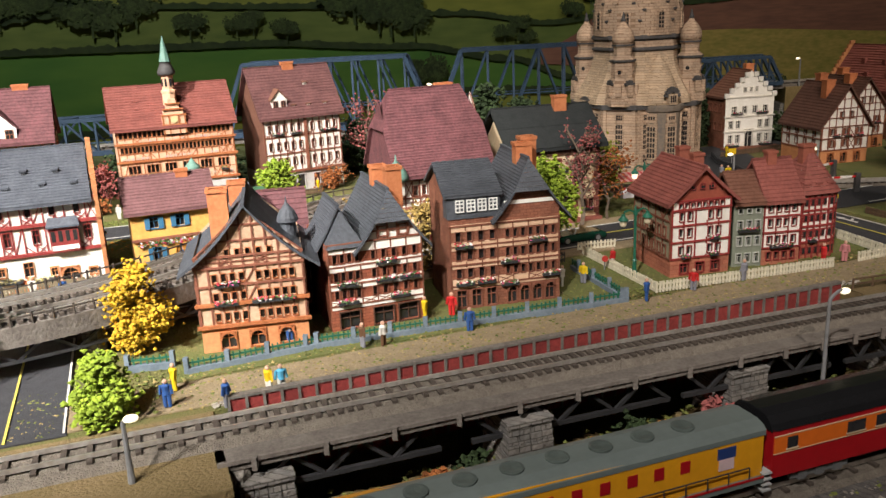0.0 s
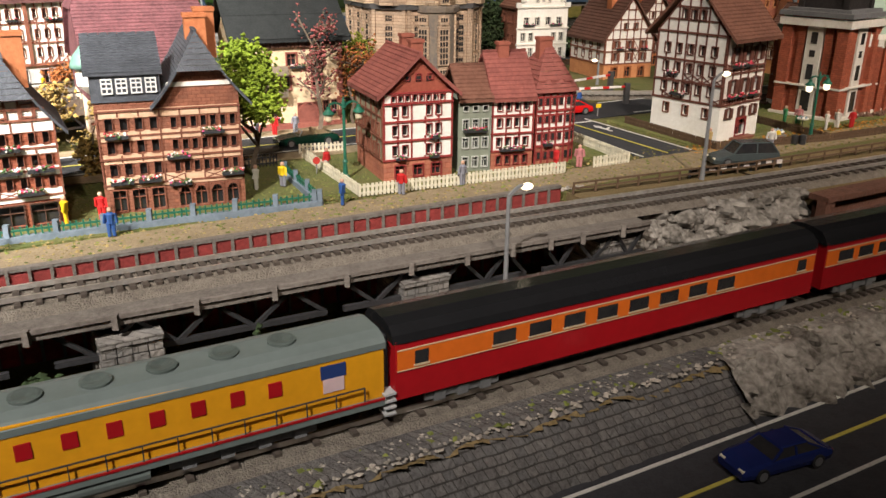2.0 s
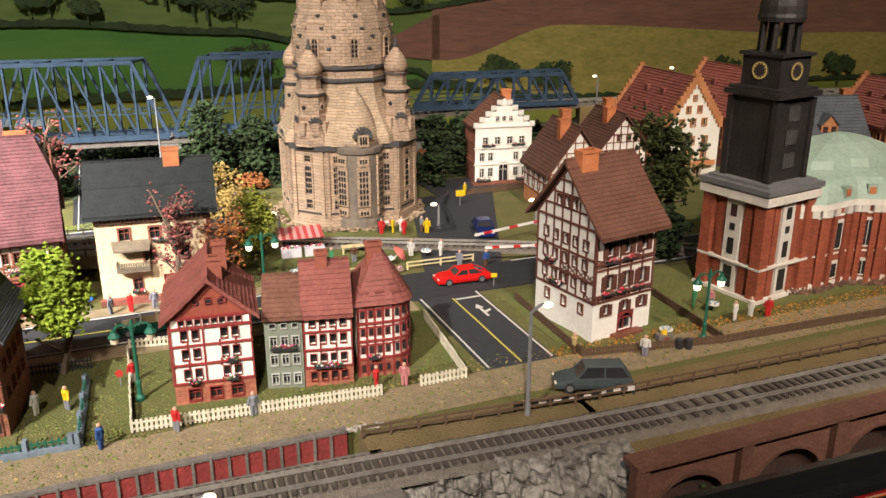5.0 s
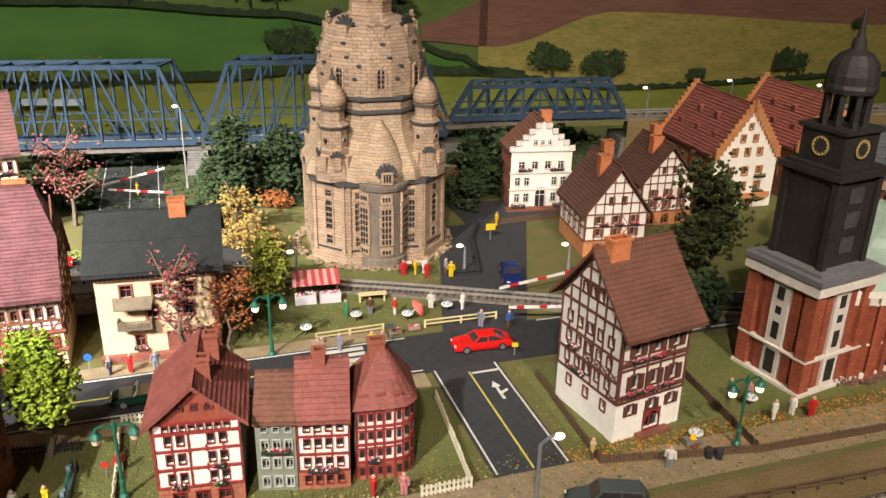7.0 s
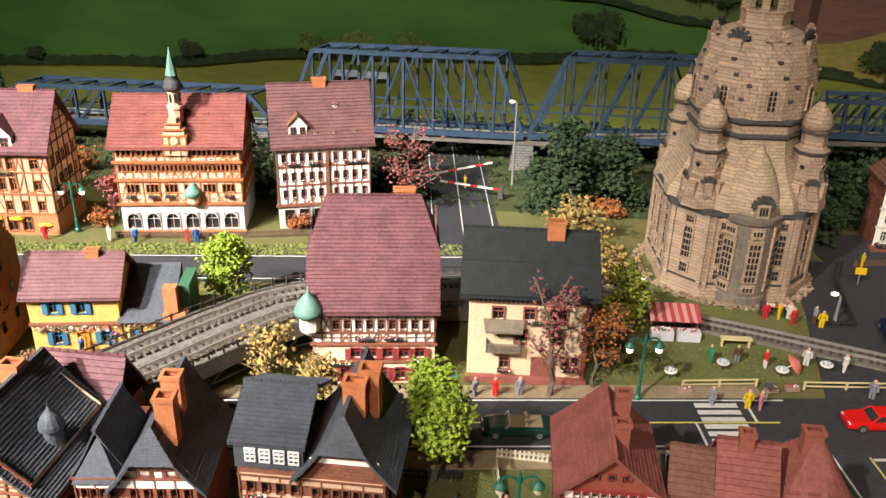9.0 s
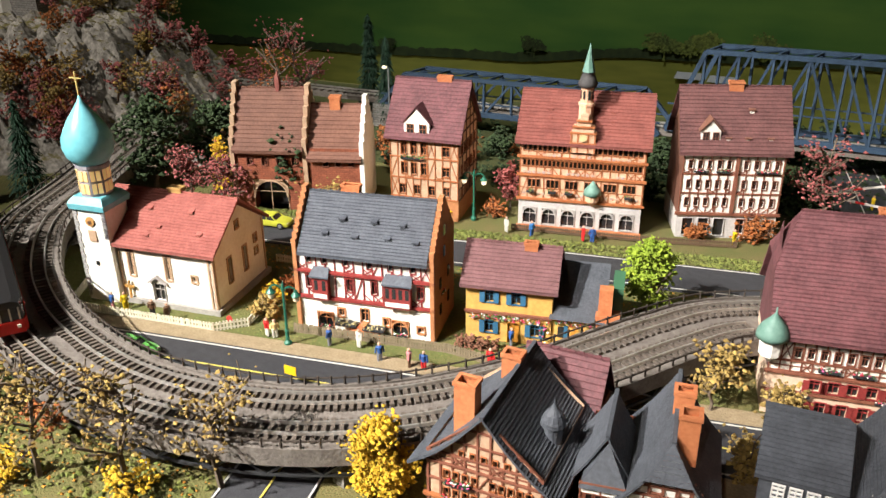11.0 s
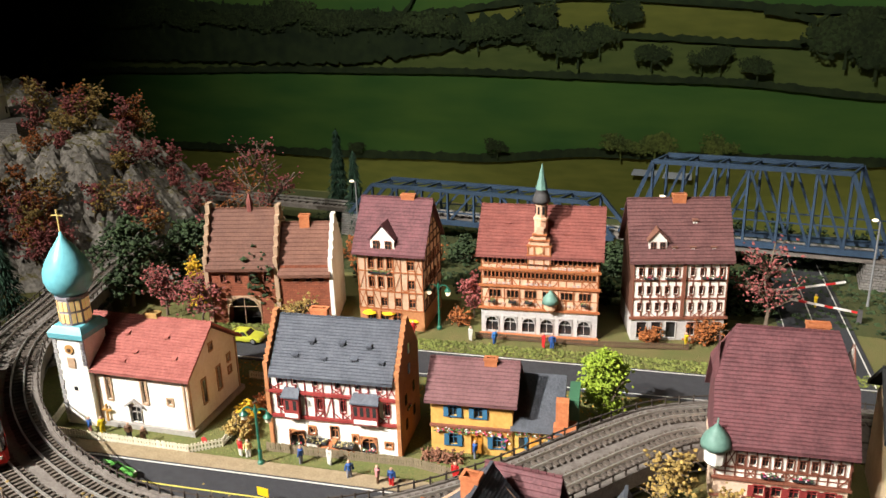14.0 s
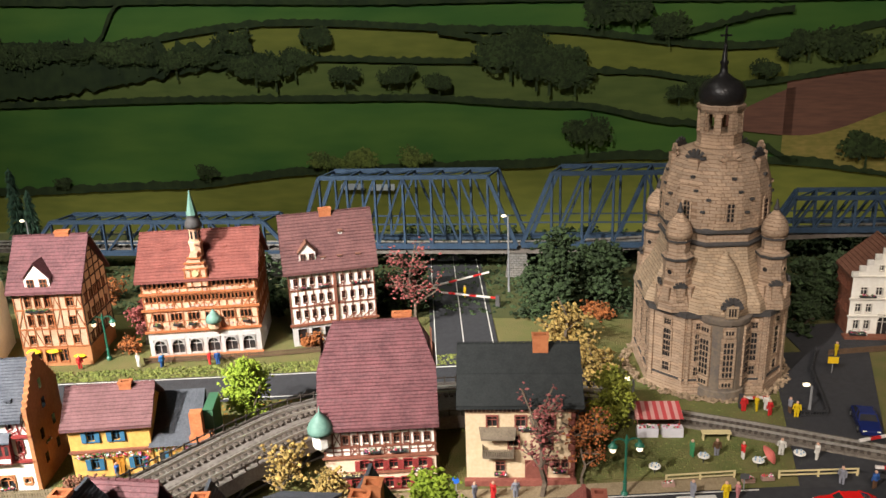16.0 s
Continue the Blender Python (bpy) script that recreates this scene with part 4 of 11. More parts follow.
def red_row():
    h = House("timbered_house", 0.201, 0.767, 18, 0.058, 0.070, "red and white timbered gabled house with a brick base")
    h.row("F", 0.004, 0.009, 3, 0.008, trim=REDTIMBER)
    for z in (0.021, 0.037, 0.052):
        h.row("F", z, 0.008, 2, 0.0044, 0.006, 0.022, "slit", REDTIMBER), h.row("F", z, 0.008, 2, 0.0044, 0.034, 0.05, "slit", REDTIMBER)
    h.row("F", 0.063, 0.005, 8, 0.0036, kind="slit", trim=REDTIMBER)
    h.row("F", 0.080, 0.004, 3, 0.004, 0.014, 0.044, "slit", REDTIMBER)
    for z in (0.02, 0.037):
        h.row("L", z, 0.009, 6, 0.005)
    h.walls(0, 0.018, PINKBRICK, name="ground_floor_wall")
    h.walls(0.018, 0.070, WHITE, "FRB")
    h.walls(0.018, 0.070, mat("olive_grey_plaster", (0.30, 0.26, 0.17), (0.22, 0.19, 0.12), 300, 0.85, 0.4), "L")
    h.windows()
    h.timber("F", [0.018, 0.033, 0.048, 0.062, 0.070], 8, REDTIMBER, 0, 0.0016, 0.55, 31)
    h.timber("L", [0.018, 0.035, 0.052, 0.069], 8, BROWN, 0, 0.0014, 0.5, 32)
    bm = bmesh.new()
    bm.faces.new([bm.verts.new(q) for q in ((0, 0, 0.07), (0.058, 0, 0.07), (0.029, 0, 0.1))])
    bm.faces.new([bm.verts.new(q) for q in ((0, 0.07, 0.07), (0.058, 0.07, 0.07), (0.029, 0.07, 0.1))])
    part("boarded_gable", bm, mat("red_boards", (0.30, 0.075, 0.045), (0.22, 0.05, 0.03), 400, 0.75, 0.3), h.ob)
    bm = bmesh.new()
    for i in range(3):
        h.fbox(bm, "F", 0.0185 + i * 0.0085, 0.0225 + i * 0.0085, 0.0785, 0.0825, 0, 0.0006)
    part("gable_windows", bm, GLASS, h.ob)
    h.roof(0.068, 0.097, TILERED, "y", 0.006, 0.005, 0.03, 12, 0.0025)
    h.chimney(0.030, 0.018, 0.084, 0.107, 0.010, 0.008, mat("brick_red_chimney", (0.36, 0.11, 0.07), None, 300)), h.chimney(0.034, 0.05, 0.085, 0.108, 0.010, 0.008, MATS["brick_red_chimney"])
    for s, z in ((0.014, 0.018), (0.042, 0.018), (0.042, 0.033)):
        h.flowers("F", s, z, 0.008)
    g = House("narrow_house", 0.262, 0.796, 11, 0.028, 0.05, "narrow grey-green plastered house with a flower balcony")
    for z in (0.005, 0.021, 0.036):
        g.row("F", z, 0.008, 3, 0.0045, 0.002, 0.027, "plain", paint("pale_grey_trim", (0.5, 0.5, 0.45)))
    g.row("F", 0.051, 0.004, 3, 0.004, 0.002, 0.027, "slit", paint("pale_grey_trim", (0.5, 0.5, 0.45)))
    g.walls(0, 0.060, mat("grey_green_plaster", (0.23, 0.25, 0.19), (0.17, 0.185, 0.14), 300, 0.85, 0.3))
    g.windows()
    g.roof(0.060, 0.082, TILEBROWN, "x", 0.004, 0.001, 0, 9, 0.0025)
    g.flowers("F", 0.014, 0.034, 0.02)
    k = House("timbered_house", 0.290, 0.802, 13, 0.037, 0.05, "narrow red and white timbered house with a flower balcony")
    for z in (0.005, 0.020, 0.036, 0.050):
        k.row("F", z, 0.0075, 4, 0.0044, 0.003, 0.034, "slit", REDTIMBER)
    k.walls(0, 0.0165, PINKBRICK, name="ground_floor_wall"), k.walls(0.0165, 0.061, WHITE)
    k.windows()
    k.timber("F", [0.0165, 0.031, 0.046, 0.060], 5, REDTIMBER, 0, 0.0015, 0.5, 41)
    k.roof(0.060, 0.092, TILERED, "x", 0.004, 0.001, 0, 11, 0.0025)
    k.chimney(0.012, 0.02, 0.08, 0.102, 0.009, 0.008, MATS["brick_red_chimney"])
    k.flowers("F", 0.018, 0.0165, 0.022)
    for s in (0.007, 0.029):
        k.dormer(s, 0.006, 0.066, 0.005, 0.003, 0.008, TILERED, TILERED, 1, REDTIMBER, False)
    # the corner house with a rounded front
    r = House("corner_house", 0.329, 0.818, 18, 0.044, 0.05, "rounded red and white timbered corner house with a hipped red roof")
    poly = [(0, 0), (0.028, 0)] + [(0.028 + 0.016 * math.sin(a), 0.016 - 0.016 * math.cos(a)) for a in (0.4, 0.8, 1.2)] + [(0.044, 0.018), (0.044, 0.05), (0, 0.05)]
    for z0, z1, m in ((0, 0.0165, PINKBRICK), (0.0165, 0.062, WHITE)):
        bm = bmesh.new()
        prism(bm, poly, z0, z1)
        part("wall", bm, m, r.ob)
    bm = bmesh.new()
    for z in (0.0165, 0.0315, 0.0465, 0.061):
        for p, q in zip(poly[:7], poly[1:7]):
            beam(bm, (*p, z), (*q, z), 0.0024, 0.0018)
    for p in [(0.0005, 0), (0.007, 0), (0.0135, 0), (0.020, 0)] + poly[1:7]:
        beam(bm, (*p, 0), (*p, 0.062), 0.0017)
    for z in (0.024, 0.039, 0.054):
        for p, q in zip(poly[:7], poly[1:7]):
            beam(bm, (*p, z + 0.004), (*q, z + 0.004), 0.0012, 0.0012)
    part("timber_frame", bm, REDTIMBER, r.ob)
    for z in (0.005, 0.021, 0.036, 0.051):
        for x in (0.004, 0.0105, 0.017, 0.0235):
            bm = bmesh.new()
            box(bm, x - 0.0019, x + 0.0019, -0.0009, 0.001, z, z + 0.0068)
            w = part("window", bm, REDTIMBER, r.ob)
            bm = bmesh.new()
            box(bm, x - 0.0013, x + 0.0013, -0.0012, 0, z + 0.0006, z + 0.0062)
            part("pane", bm, GLASS, w)
        for p, q in zip(poly[1:7], poly[2:7]):
            c = Vector((*p, 0)).lerp(Vector((*q, 0)), 0.5)
            d = (Vector(q) - Vector(p)).normalized()
            bm = bmesh.new()
            beam(bm, (c.x + d.y * 0.0004, c.y - d.x * 0.0004, z), (c.x + d.y * 0.0004, c.y - d.x * 0.0004, z + 0.006), 0.0028, 0.0016, (d.y, -d.x, 0))
            part("window", bm, GLASS, r.ob)
    bm = bmesh.new()
    cx, cy = 0.022, 0.025
    op = [((x - cx) * 1.14 + cx, (y - cy) * 1.14 + cy) for x, y in poly]
    rows = 11
    for i in range(rows):
        a, b = i / rows, (i + 1.2) / rows
        for p, q in zip(op, op[1:] + op[:1]):
            pts = []
            for (x, y), t, dz in ((p, a, 0.0002), (q, a, 0.0002), (q, b, -0.001), (p, b, -0.001)):
                s = 1 - min(t, 1) * 0.86
                pts.append((cx + (x - cx) * s, cy + (y - cy) * s, 0.061 + 0.036 * min(t, 1) + (0.001 if dz > 0 else 0)))
            bm.faces.new([bm.verts.new(v) for v in pts])
    bm.faces.new([bm.verts.new((cx + (x - cx) * 0.15, cy + (y - cy) * 0.15, 0.0965)) for x, y in op])
    part("roof", bm, TILERED, r.ob)
    r.chimney(0.012, 0.02, 0.085, 0.104, 0.012, 0.008, MATS["brick_red_chimney"])
    r.flowers("F", 0.012, 0.0165, 0.008)
    for q in (0.006, 0.018, 0.03):
        r.dormer(q, 0.003, 0.067, 0.005, 0.003, 0.008, TILERED, TILERED, 1, REDTIMBER, False)


red_row()


def dark_house():
    h = House("timbered_house", 0.519, 0.893, 35, 0.068, 0.078, "dark timbered house on a white ground floor with brown roof")
    CHESTNUT = mat("chestnut_timber", (0.14, 0.052, 0.036), (0.085, 0.030, 0.02), 500, 0.7, 0.3)
    h.row("F", 0.004, 0.017, 1, 0.016, 0.026, 0.05, "arch", REDTIMBER)
    h.row("F", 0.023, 0.009, 1, 0.006, 0.008, 0.02, "shutter", CHESTNUT), h.row("F", 0.023, 0.009, 1, 0.006, 0.03, 0.042, "shutter", CHESTNUT), h.row("F", 0.023, 0.009, 1, 0.006, 0.05, 0.062, "shutter", CHESTNUT)
    for z in (0.046, 0.076):
        h.row("F", z, 0.013, 3, 0.0075, 0.006, 0.064, "shutter", CHESTNUT)
    h.row("L", 0.022, 0.009, 3, 0.006, 0.006, 0.074)
    for z in (0.043, 0.062, 0.080, 0.112):
        n = 5 if z < 0.1 else 3
        h.row("L", z, 0.009, n, 0.0058, 0.006 + (z > 0.1) * 0.018, 0.072 - (z > 0.1) * 0.018, "plain", CHESTNUT)
    h.walls(0, 0.036, WHITE, name="ground_floor_wall")
    h.walls(0.036, 0.102, WHITE, gables="LR", ridge=0.147)
    h.windows()
    h.timber("F", [0.036, 0.0415, 0.065, 0.0705, 0.100], 9, CHESTNUT, 0, 0.0019, 0.6, 51)
    h.timber("L", [0.036, 0.054, 0.074, 0.100], 11, CHESTNUT, 0.147, 0.0019, 0.6, 52)
    h.timber("R", [0.036, 0.054, 0.074, 0.100], 9, CHESTNUT, 0.147, 0.0019, 0.6, 53)
    h.roof(0.101, 0.151, TILEBROWN, "x", 0.012, 0.006, 0.03, 18, 0.0025)
    h.chimney(0.006, 0.030, 0.132, 0.161, 0.018, 0.010, ORANGE)
    for s, z in ((0.016, 0.0705), (0.036, 0.0705), (0.05, 0.0415), (0.03, 0.0415), (0.014, 0.0415)):
        h.flowers("F", s, z, 0.012, REDFLOWERS)
    h.flowers("L", 0.022, 0.059, 0.012, FLOWERS), h.flowers("L", 0.03, 0.04, 0.016, FLOWERS)
    bm = bmesh.new()
    box(bm, 0.022, 0.054, -0.008, 0, 0, 0.003)
    part("step", bm, BROWN, h.ob)
    h.dormer(0.03, 0.016, 0.118, 0.007, 0.003, 0.01, TILEBROWN, TILEBROWN, 1, CHESTNUT, False)


dark_house()


def pink_house():
    h = House("inn_house", -0.055, 0.888, 25.5, 0.106, 0.098, "large inn with a huge rosy tiled roof over white timbering")
    h.row("F", 0.026, 0.010, 5, 0.008, 0.03, 0.10, "shutter", REDTIMBER)
    h.row("F", 0.054, 0.010, 9, 0.005, 0.016, 0.103, "plain", BROWN)
    h.row("F", 0.004, 0.012, 5, 0.008, 0.02, 0.10, "shutter", REDTIMBER)
    h.row("R", 0.03, 0.01, 4, 0.007), h.row("R", 0.055, 0.01, 4, 0.007), h.row("R", 0.09, 0.009, 3, 0.006, 0.03, 0.07)
    h.walls(0, 0.042, mat("pale_pink_plaster", (0.70, 0.52, 0.38), (0.58, 0.40, 0.28), 300, 0.85, 0.3), name="ground_floor_wall")
    h.walls(0.042, 0.080, WHITE, "FRB", gables="R", ridge=0.152), h.walls(0.042, 0.080, TILEPINK, "L", gables="L", ridge=0.152, name="tile_hung_wall")
    h.windows()
    h.timber("F", [0.042, 0.052, 0.070], 20, BROWN, 0, 0.0015, 0.6, 61)
    h.timber("R", [0.042, 0.060, 0.080], 8, BROWN, 0.150, 0.0016, 0.5, 62)
    h.bands("F", [0.0395, 0.022], BROWN, 0.0022, 0.0022)
    h.roof(0.078, 0.157, TILEPINK, "x", 0.008, 0.004, 0.03, 30, 0.0025, hip0=0.016, hip1=0.016, jag=0.0009)
    for x, z, y in ((0.03, 0.11, 0.030), (0.06, 0.09, 0.018), (0.085, 0.11, 0.03), (0.05, 0.130, 0.040), (0.02, 0.085, 0.015)):
        h.dormer(x, y - 0.006, z - 0.003, 0.009, 0.0028, 0.012, TILEPINK, TILEPINK, 1, DKTIMBER, False)
    h.chimney(0.07, 0.056, 0.135, 0.162, 0.018, 0.008)
    # green-capped corner oriel
    bm = bmesh.new()
    lathe(bm, [(0.0, 0.050), (0.0085, 0.058), (0.009, 0.073)], 8, (-0.001, -0.004))
    o = part("oriel", bm, WHITE, h.ob)
    bm = bmesh.new()
    lathe(bm, [(0.0128, 0.073), (0.0126, 0.077), (0.0100, 0.083), (0.005, 0.089), (0.001, 0.094), (0.0006, 0.099)], 14, (-0.001, -0.004))
    part("cap", bm, COPPERD, o, "green copper cap", True)
    for s in (0.045, 0.09, 0.07):
        h.flowers("F", s, 0.0455 if s < 0.09 else 0.023, 0.016)
    h.flowers("F", 0.02, 0.02, 0.03, spotted("pale_blossom", [(0.5, 0.42, 0.2), (0.3, 0.25, 0.08), (0.6, 0.5, 0.3)]))


pink_house()


def cream_house():
    h = House("plain_house", 0.064, 0.953, 20, 0.104, 0.09, "cream plastered house with a black roof and red window surrounds")
    R = mat("red_stone_trim", (0.26, 0.085, 0.06), (0.18, 0.055, 0.04), 400, 0.8, 0.3)
    h.row("F", 0.062, 0.012, 3, 0.009, 0.012, 0.094, "bold", R)
    h.row("F", 0.040, 0.012, 1, 0.009, 0.036, 0.056, "bold", R), h.row("F", 0.042, 0.012, 1, 0.009, 0.068, 0.088, "bold", R)
    h.row("F", 0.012, 0.012, 1, 0.008, 0.026, 0.04, "plain", R), h.row("F", 0.016, 0.010, 2, 0.006, 0.082, 0.1, "plain", R)
    h.row("F", 0.002, 0.023, 1, 0.020, 0.055, 0.08, "arch", R)
    h.row("R", 0.06, 0.012, 3, 0.008, kind="bold", trim=R)
    h.walls(0, 0.086, CREAM, gables="LR", ridge=0.124)
    h.windows()
    bm = bmesh.new()
    for i in range(12):
        q = 0.004 + (i % 2) * 0.0025
        h.fbox(bm, "F", 0.1045 - q, 0.1050, 0.003 + i * 0.0069, 0.0092 + i * 0.0069, 0, 0.001)
        h.fbox(bm, "R", -0.001, q, 0.003 + i * 0.0069, 0.0092 + i * 0.0069, 0, 0.001)
    part("quoins", bm, R, h.ob)
    bm = bmesh.new()
    m = 26
    for i in range(m):
        h.fbox(bm, "F", 0.104 * i / m + 0.0004, 0.104 * (i + 1) / m - 0.0004, 0.0805, 0.0855, 0, 0.0035)
    part("eaves_tiles", bm, mat("brown_eaves", (0.14, 0.07, 0.045), None, 400), h.ob)
    bm = bmesh.new()
    h.fbox(bm, "F", -0.002, 0.106, 0, 0.006, 0, 0.006)
    part("plinth", bm, R, h.ob)
    bm = bmesh.new()
    n = 14
    pts = [(0.0675 + 0.0098 * math.cos(math.pi * i / n), 0.014 + 0.0098 * math.sin(math.pi * i / n)) for i in range(n + 1)] + [(0.0577, 0.004), (0.0773, 0.004)]
    a = [bm.verts.new((x, -0.0012, z)) for x, z in pts]
    b = [bm.verts.new((x, 0.001, z)) for x, z in pts]
    bm.faces.new(a), bm.faces.new(b[::-1])
    for i in range(len(pts)):
        j = (i + 1) % len(pts)
        bm.faces.new((a[i], b[i], b[j], a[j]))
    part("arched_gate", bm, R, h.ob)
    WD = mat("weathered_balcony_wood", (0.20, 0.16, 0.11), (0.13, 0.10, 0.07), 500, 0.85, 0.4)
    bm = bmesh.new()
    h.fbox(bm, "F", 0.016, 0.046, 0.0335, 0.0355, 0, 0.010)
    for i in range(14):
        h.fbox(bm, "F", 0.016 + i * 0.0021, 0.0176 + i * 0.0021, 0.0355, 0.0430, 0.009, 0.010)
    for f0, f1 in ((0.016, 0.017), (0.045, 0.046)):
        h.fbox(bm, "F", f0, f1, 0.0355, 0.043, 0, 0.010)
    part("balcony", bm, WD, h.ob, "weathered wooden balcony")
    bm = bmesh.new()
    v = [(0.013, 0, 0.061), (0.049, 0, 0.061), (0.047, -0.012, 0.0545), (0.015, -0.012, 0.0545)]
    a = [bm.verts.new(q) for q in v]
    b = [bm.verts.new((q[0], q[1], q[2] + 0.0016)) for q in v]
    bm.faces.new(a), bm.faces.new(b)
    for i in range(4):
        bm.faces.new((a[i], a[(i + 1) % 4], b[(i + 1) % 4], b[i]))
    part("canopy", bm, WD, h.ob)
    h.roof(0.089, 0.126, mat("black_roofing_felt", (0.034, 0.037, 0.036), (0.024, 0.026, 0.026), 500, 0.9, 0.3, spec=0.15), "x", 0.008, 0.008, 0, 2, 0.003)
    h.chimney(0.066, 0.036, 0.115, 0.140, 0.015, 0.009)
    h.flowers("F", 0.033, 0.010, 0.012), h.flowers("F", 0.058, 0.060, 0.015), h.flowers("F", 0.09, 0.013, 0.012)


cream_house()


def town_hall():
    h = House("town_hall", -0.433, 1.0685, 27.5, 0.146, 0.10, "long orange timbered town hall with clock gable and spired turret", "town hall")
    T = ORTIMBER
    PEACH = mat("peach_plaster", (0.72, 0.47, 0.32), (0.58, 0.33, 0.2), 500, 0.85, 0.3)
    h.row("F", 0.098, 0.0075, 24, 0.0042, 0.003, 0.143, "slit", T)
    h.row("F", 0.079, 0.008, 28, 0.0036, 0.003, 0.143, "slit", T)
    for i in range(6):
        c = 0.010 + i * 0.0225
        h.row("F", 0.052, 0.0105, 3, 0.0042, c, c + 0.015, "slit", T)
    for i in range(6):
        h.row("F", 0.005, 0.021, 1, 0.016, 0.004 + i * 0.0232, 0.0235 + i * 0.0232, "arch", mat("pale_grey_stone", (0.5, 0.47, 0.44), (0.38, 0.35, 0.33), 300, 0.85, 0.3))
    for z in (0.05, 0.075, 0.097):
        h.row("R", z, 0.009, 7, 0.005, trim=T)
    h.walls(0, 0.036, MATS["pale_grey_stone"], name="arcade_wall", reveal=0.008)
    h.walls(0.036, 0.111, PEACH, gables="LR", ridge=0.152)
    h.windows()
    h.timber("F", [0.037, 0.066, 0.0905, 0.110], 24, T, 0, 0.0016, 0.7, 71)
    h.timber("R", [0.037, 0.06, 0.088, 0.110], 8, T, 0.152, 0.0016, 0.5, 72)
    h.bands("F", [0.0365, 0.067, 0.0895, 0.1075], T, 0.0028, 0.003)
    bm = bmesh.new()
    r = random.Random(4)
    for z in (0.0705, 0.0925, 0.0435):
        for i in range(24):
            if r.random() < 0.6:
                h.fbox(bm, "F", 0.004 + i * 0.0058, 0.0075 + i * 0.0058, z, z + 0.0028, 0, 0.0014)
    part("painted_frieze", bm, mat("mauve_grey_panels", (0.45, 0.36, 0.36), (0.55, 0.36, 0.2), 300, 0.8, 0.2), h.ob)
    h.roof(0.110, 0.157, TILERED, "x", 0.006, 0.006, 0, 16, 0.0025, jag=0.0008)
    # clock gable
    bm = bmesh.new()
    h.fbox(bm, "F", 0.0585, 0.0875, 0.100, 0.124, -0.01, 0.004)
    for a, z0, z1 in ((0.012, 0.124, 0.131), (0.008, 0.131, 0.138), (0.0045, 0.138, 0.144)):
        h.fbox(bm, "F", 0.073 - a, 0.073 + a, z0, z1, -0.01, 0.003)
    g = part("clock_gable", bm, PEACH, h.ob)
    bm = bmesh.new()
    for z, a in ((0.111, 0.0155), (0.123, 0.0155), (0.1305, 0.013), (0.1375, 0.009)):
        h.fbox(bm, "F", 0.073 - a, 0.073 + a, z, z + 0.0016, 0, 0.0052)
    for e in (-0.0135, -0.006, 0.006, 0.0135):
        h.fbox(bm, "F", 0.073 + e - 0.0009, 0.073 + e + 0.0009, 0.1, 0.124, 0.003, 0.0048)
    part("trim", bm, T, g)
    bm = bmesh.new()
    m = Matrix.Translation((0.073, -0.0052, 0.1185)) @ Matrix.Rotation(math.pi / 2, 4, "X")
    bmesh.ops.create_cone(bm, cap_ends=True, segments=20, radius1=0.0045, radius2=0.0045, depth=0.001, matrix=m)
    part("clock_face", bm, paint("cream_clock", (0.6, 0.48, 0.25)), g)
    bm = bmesh.new()
    lathe(bm, [(0.0085, 0.135), (0.0085, 0.150), (0.0098, 0.151), (0.0098, 0.154), (0.0075, 0.155), (0.0075, 0.172), (0.009, 0.173)], 8, (0.073, 0.02))
    t = part("turret", bm, PEACH, h.ob)
    for a in range(8):
        bm = bmesh.new()
        an = a * math.pi / 4 + math.pi / 8
        c = (0.073 + 0.0072 * math.cos(an), 0.02 + 0.0072 * math.sin(an))
        beam(bm, (*c, 0.159), (*c, 0.169), 0.0026, 0.0012, (math.cos(an), math.sin(an), 0))
        part("opening", bm, GLASS, t)
    bm = bmesh.new()
    lathe(bm, [(0.0105, 0.173), (0.0112, 0.177), (0.0085, 0.184), (0.0062, 0.190), (0.0072, 0.1905)], 10, (0.073, 0.02))
    part("onion", bm, DKSTONE, t, smooth=True)
    bm = bmesh.new()
    lathe(bm, [(0.0075, 0.190), (0.0045, 0.202), (0.0004, 0.222)], 8, (0.073, 0.02))
    part("spire", bm, COPPERD, t, "green copper spire")
    # bay with green cap
    bm = bmesh.new()
    lathe(bm, [(0.0, 0.034), (0.008, 0.042), (0.008, 0.050)], 10, (0.088, -0.004))
    b = part("bay", bm, PEACH, h.ob)
    bm = bmesh.new()
    lathe(bm, [(0.011, 0.050), (0.0095, 0.056), (0.004, 0.062), (0.0004, 0.067)], 12, (0.088, -0.004))
    part("cap", bm, COPPERD, b, "green copper cap", True)
    for x in (0.03, 0.105):
        for z in (0.122, 0.131, 0.140):
            h.dormer(x, (z - 0.110) / 0.047 * 0.05 - 0.003, z - 0.003, 0.006, 0.004, 0.008, TILERED, TILERED, 1, T, False)
    for s in (0.014, 0.04, 0.06, 0.13):
        h.flowers("F", s, 0.047, 0.009, spotted("green_plants", [(0.05, 0.14, 0.03), (0.09, 0.2, 0.04), (0.4, 0.1, 0.06)]), 0.006)
    bm = bmesh.new()
    box(bm, -0.002, 0.148, -0.012, 0.0, 0, 0.003)
    part("steps", bm, ORANGE, h.ob)


town_hall()


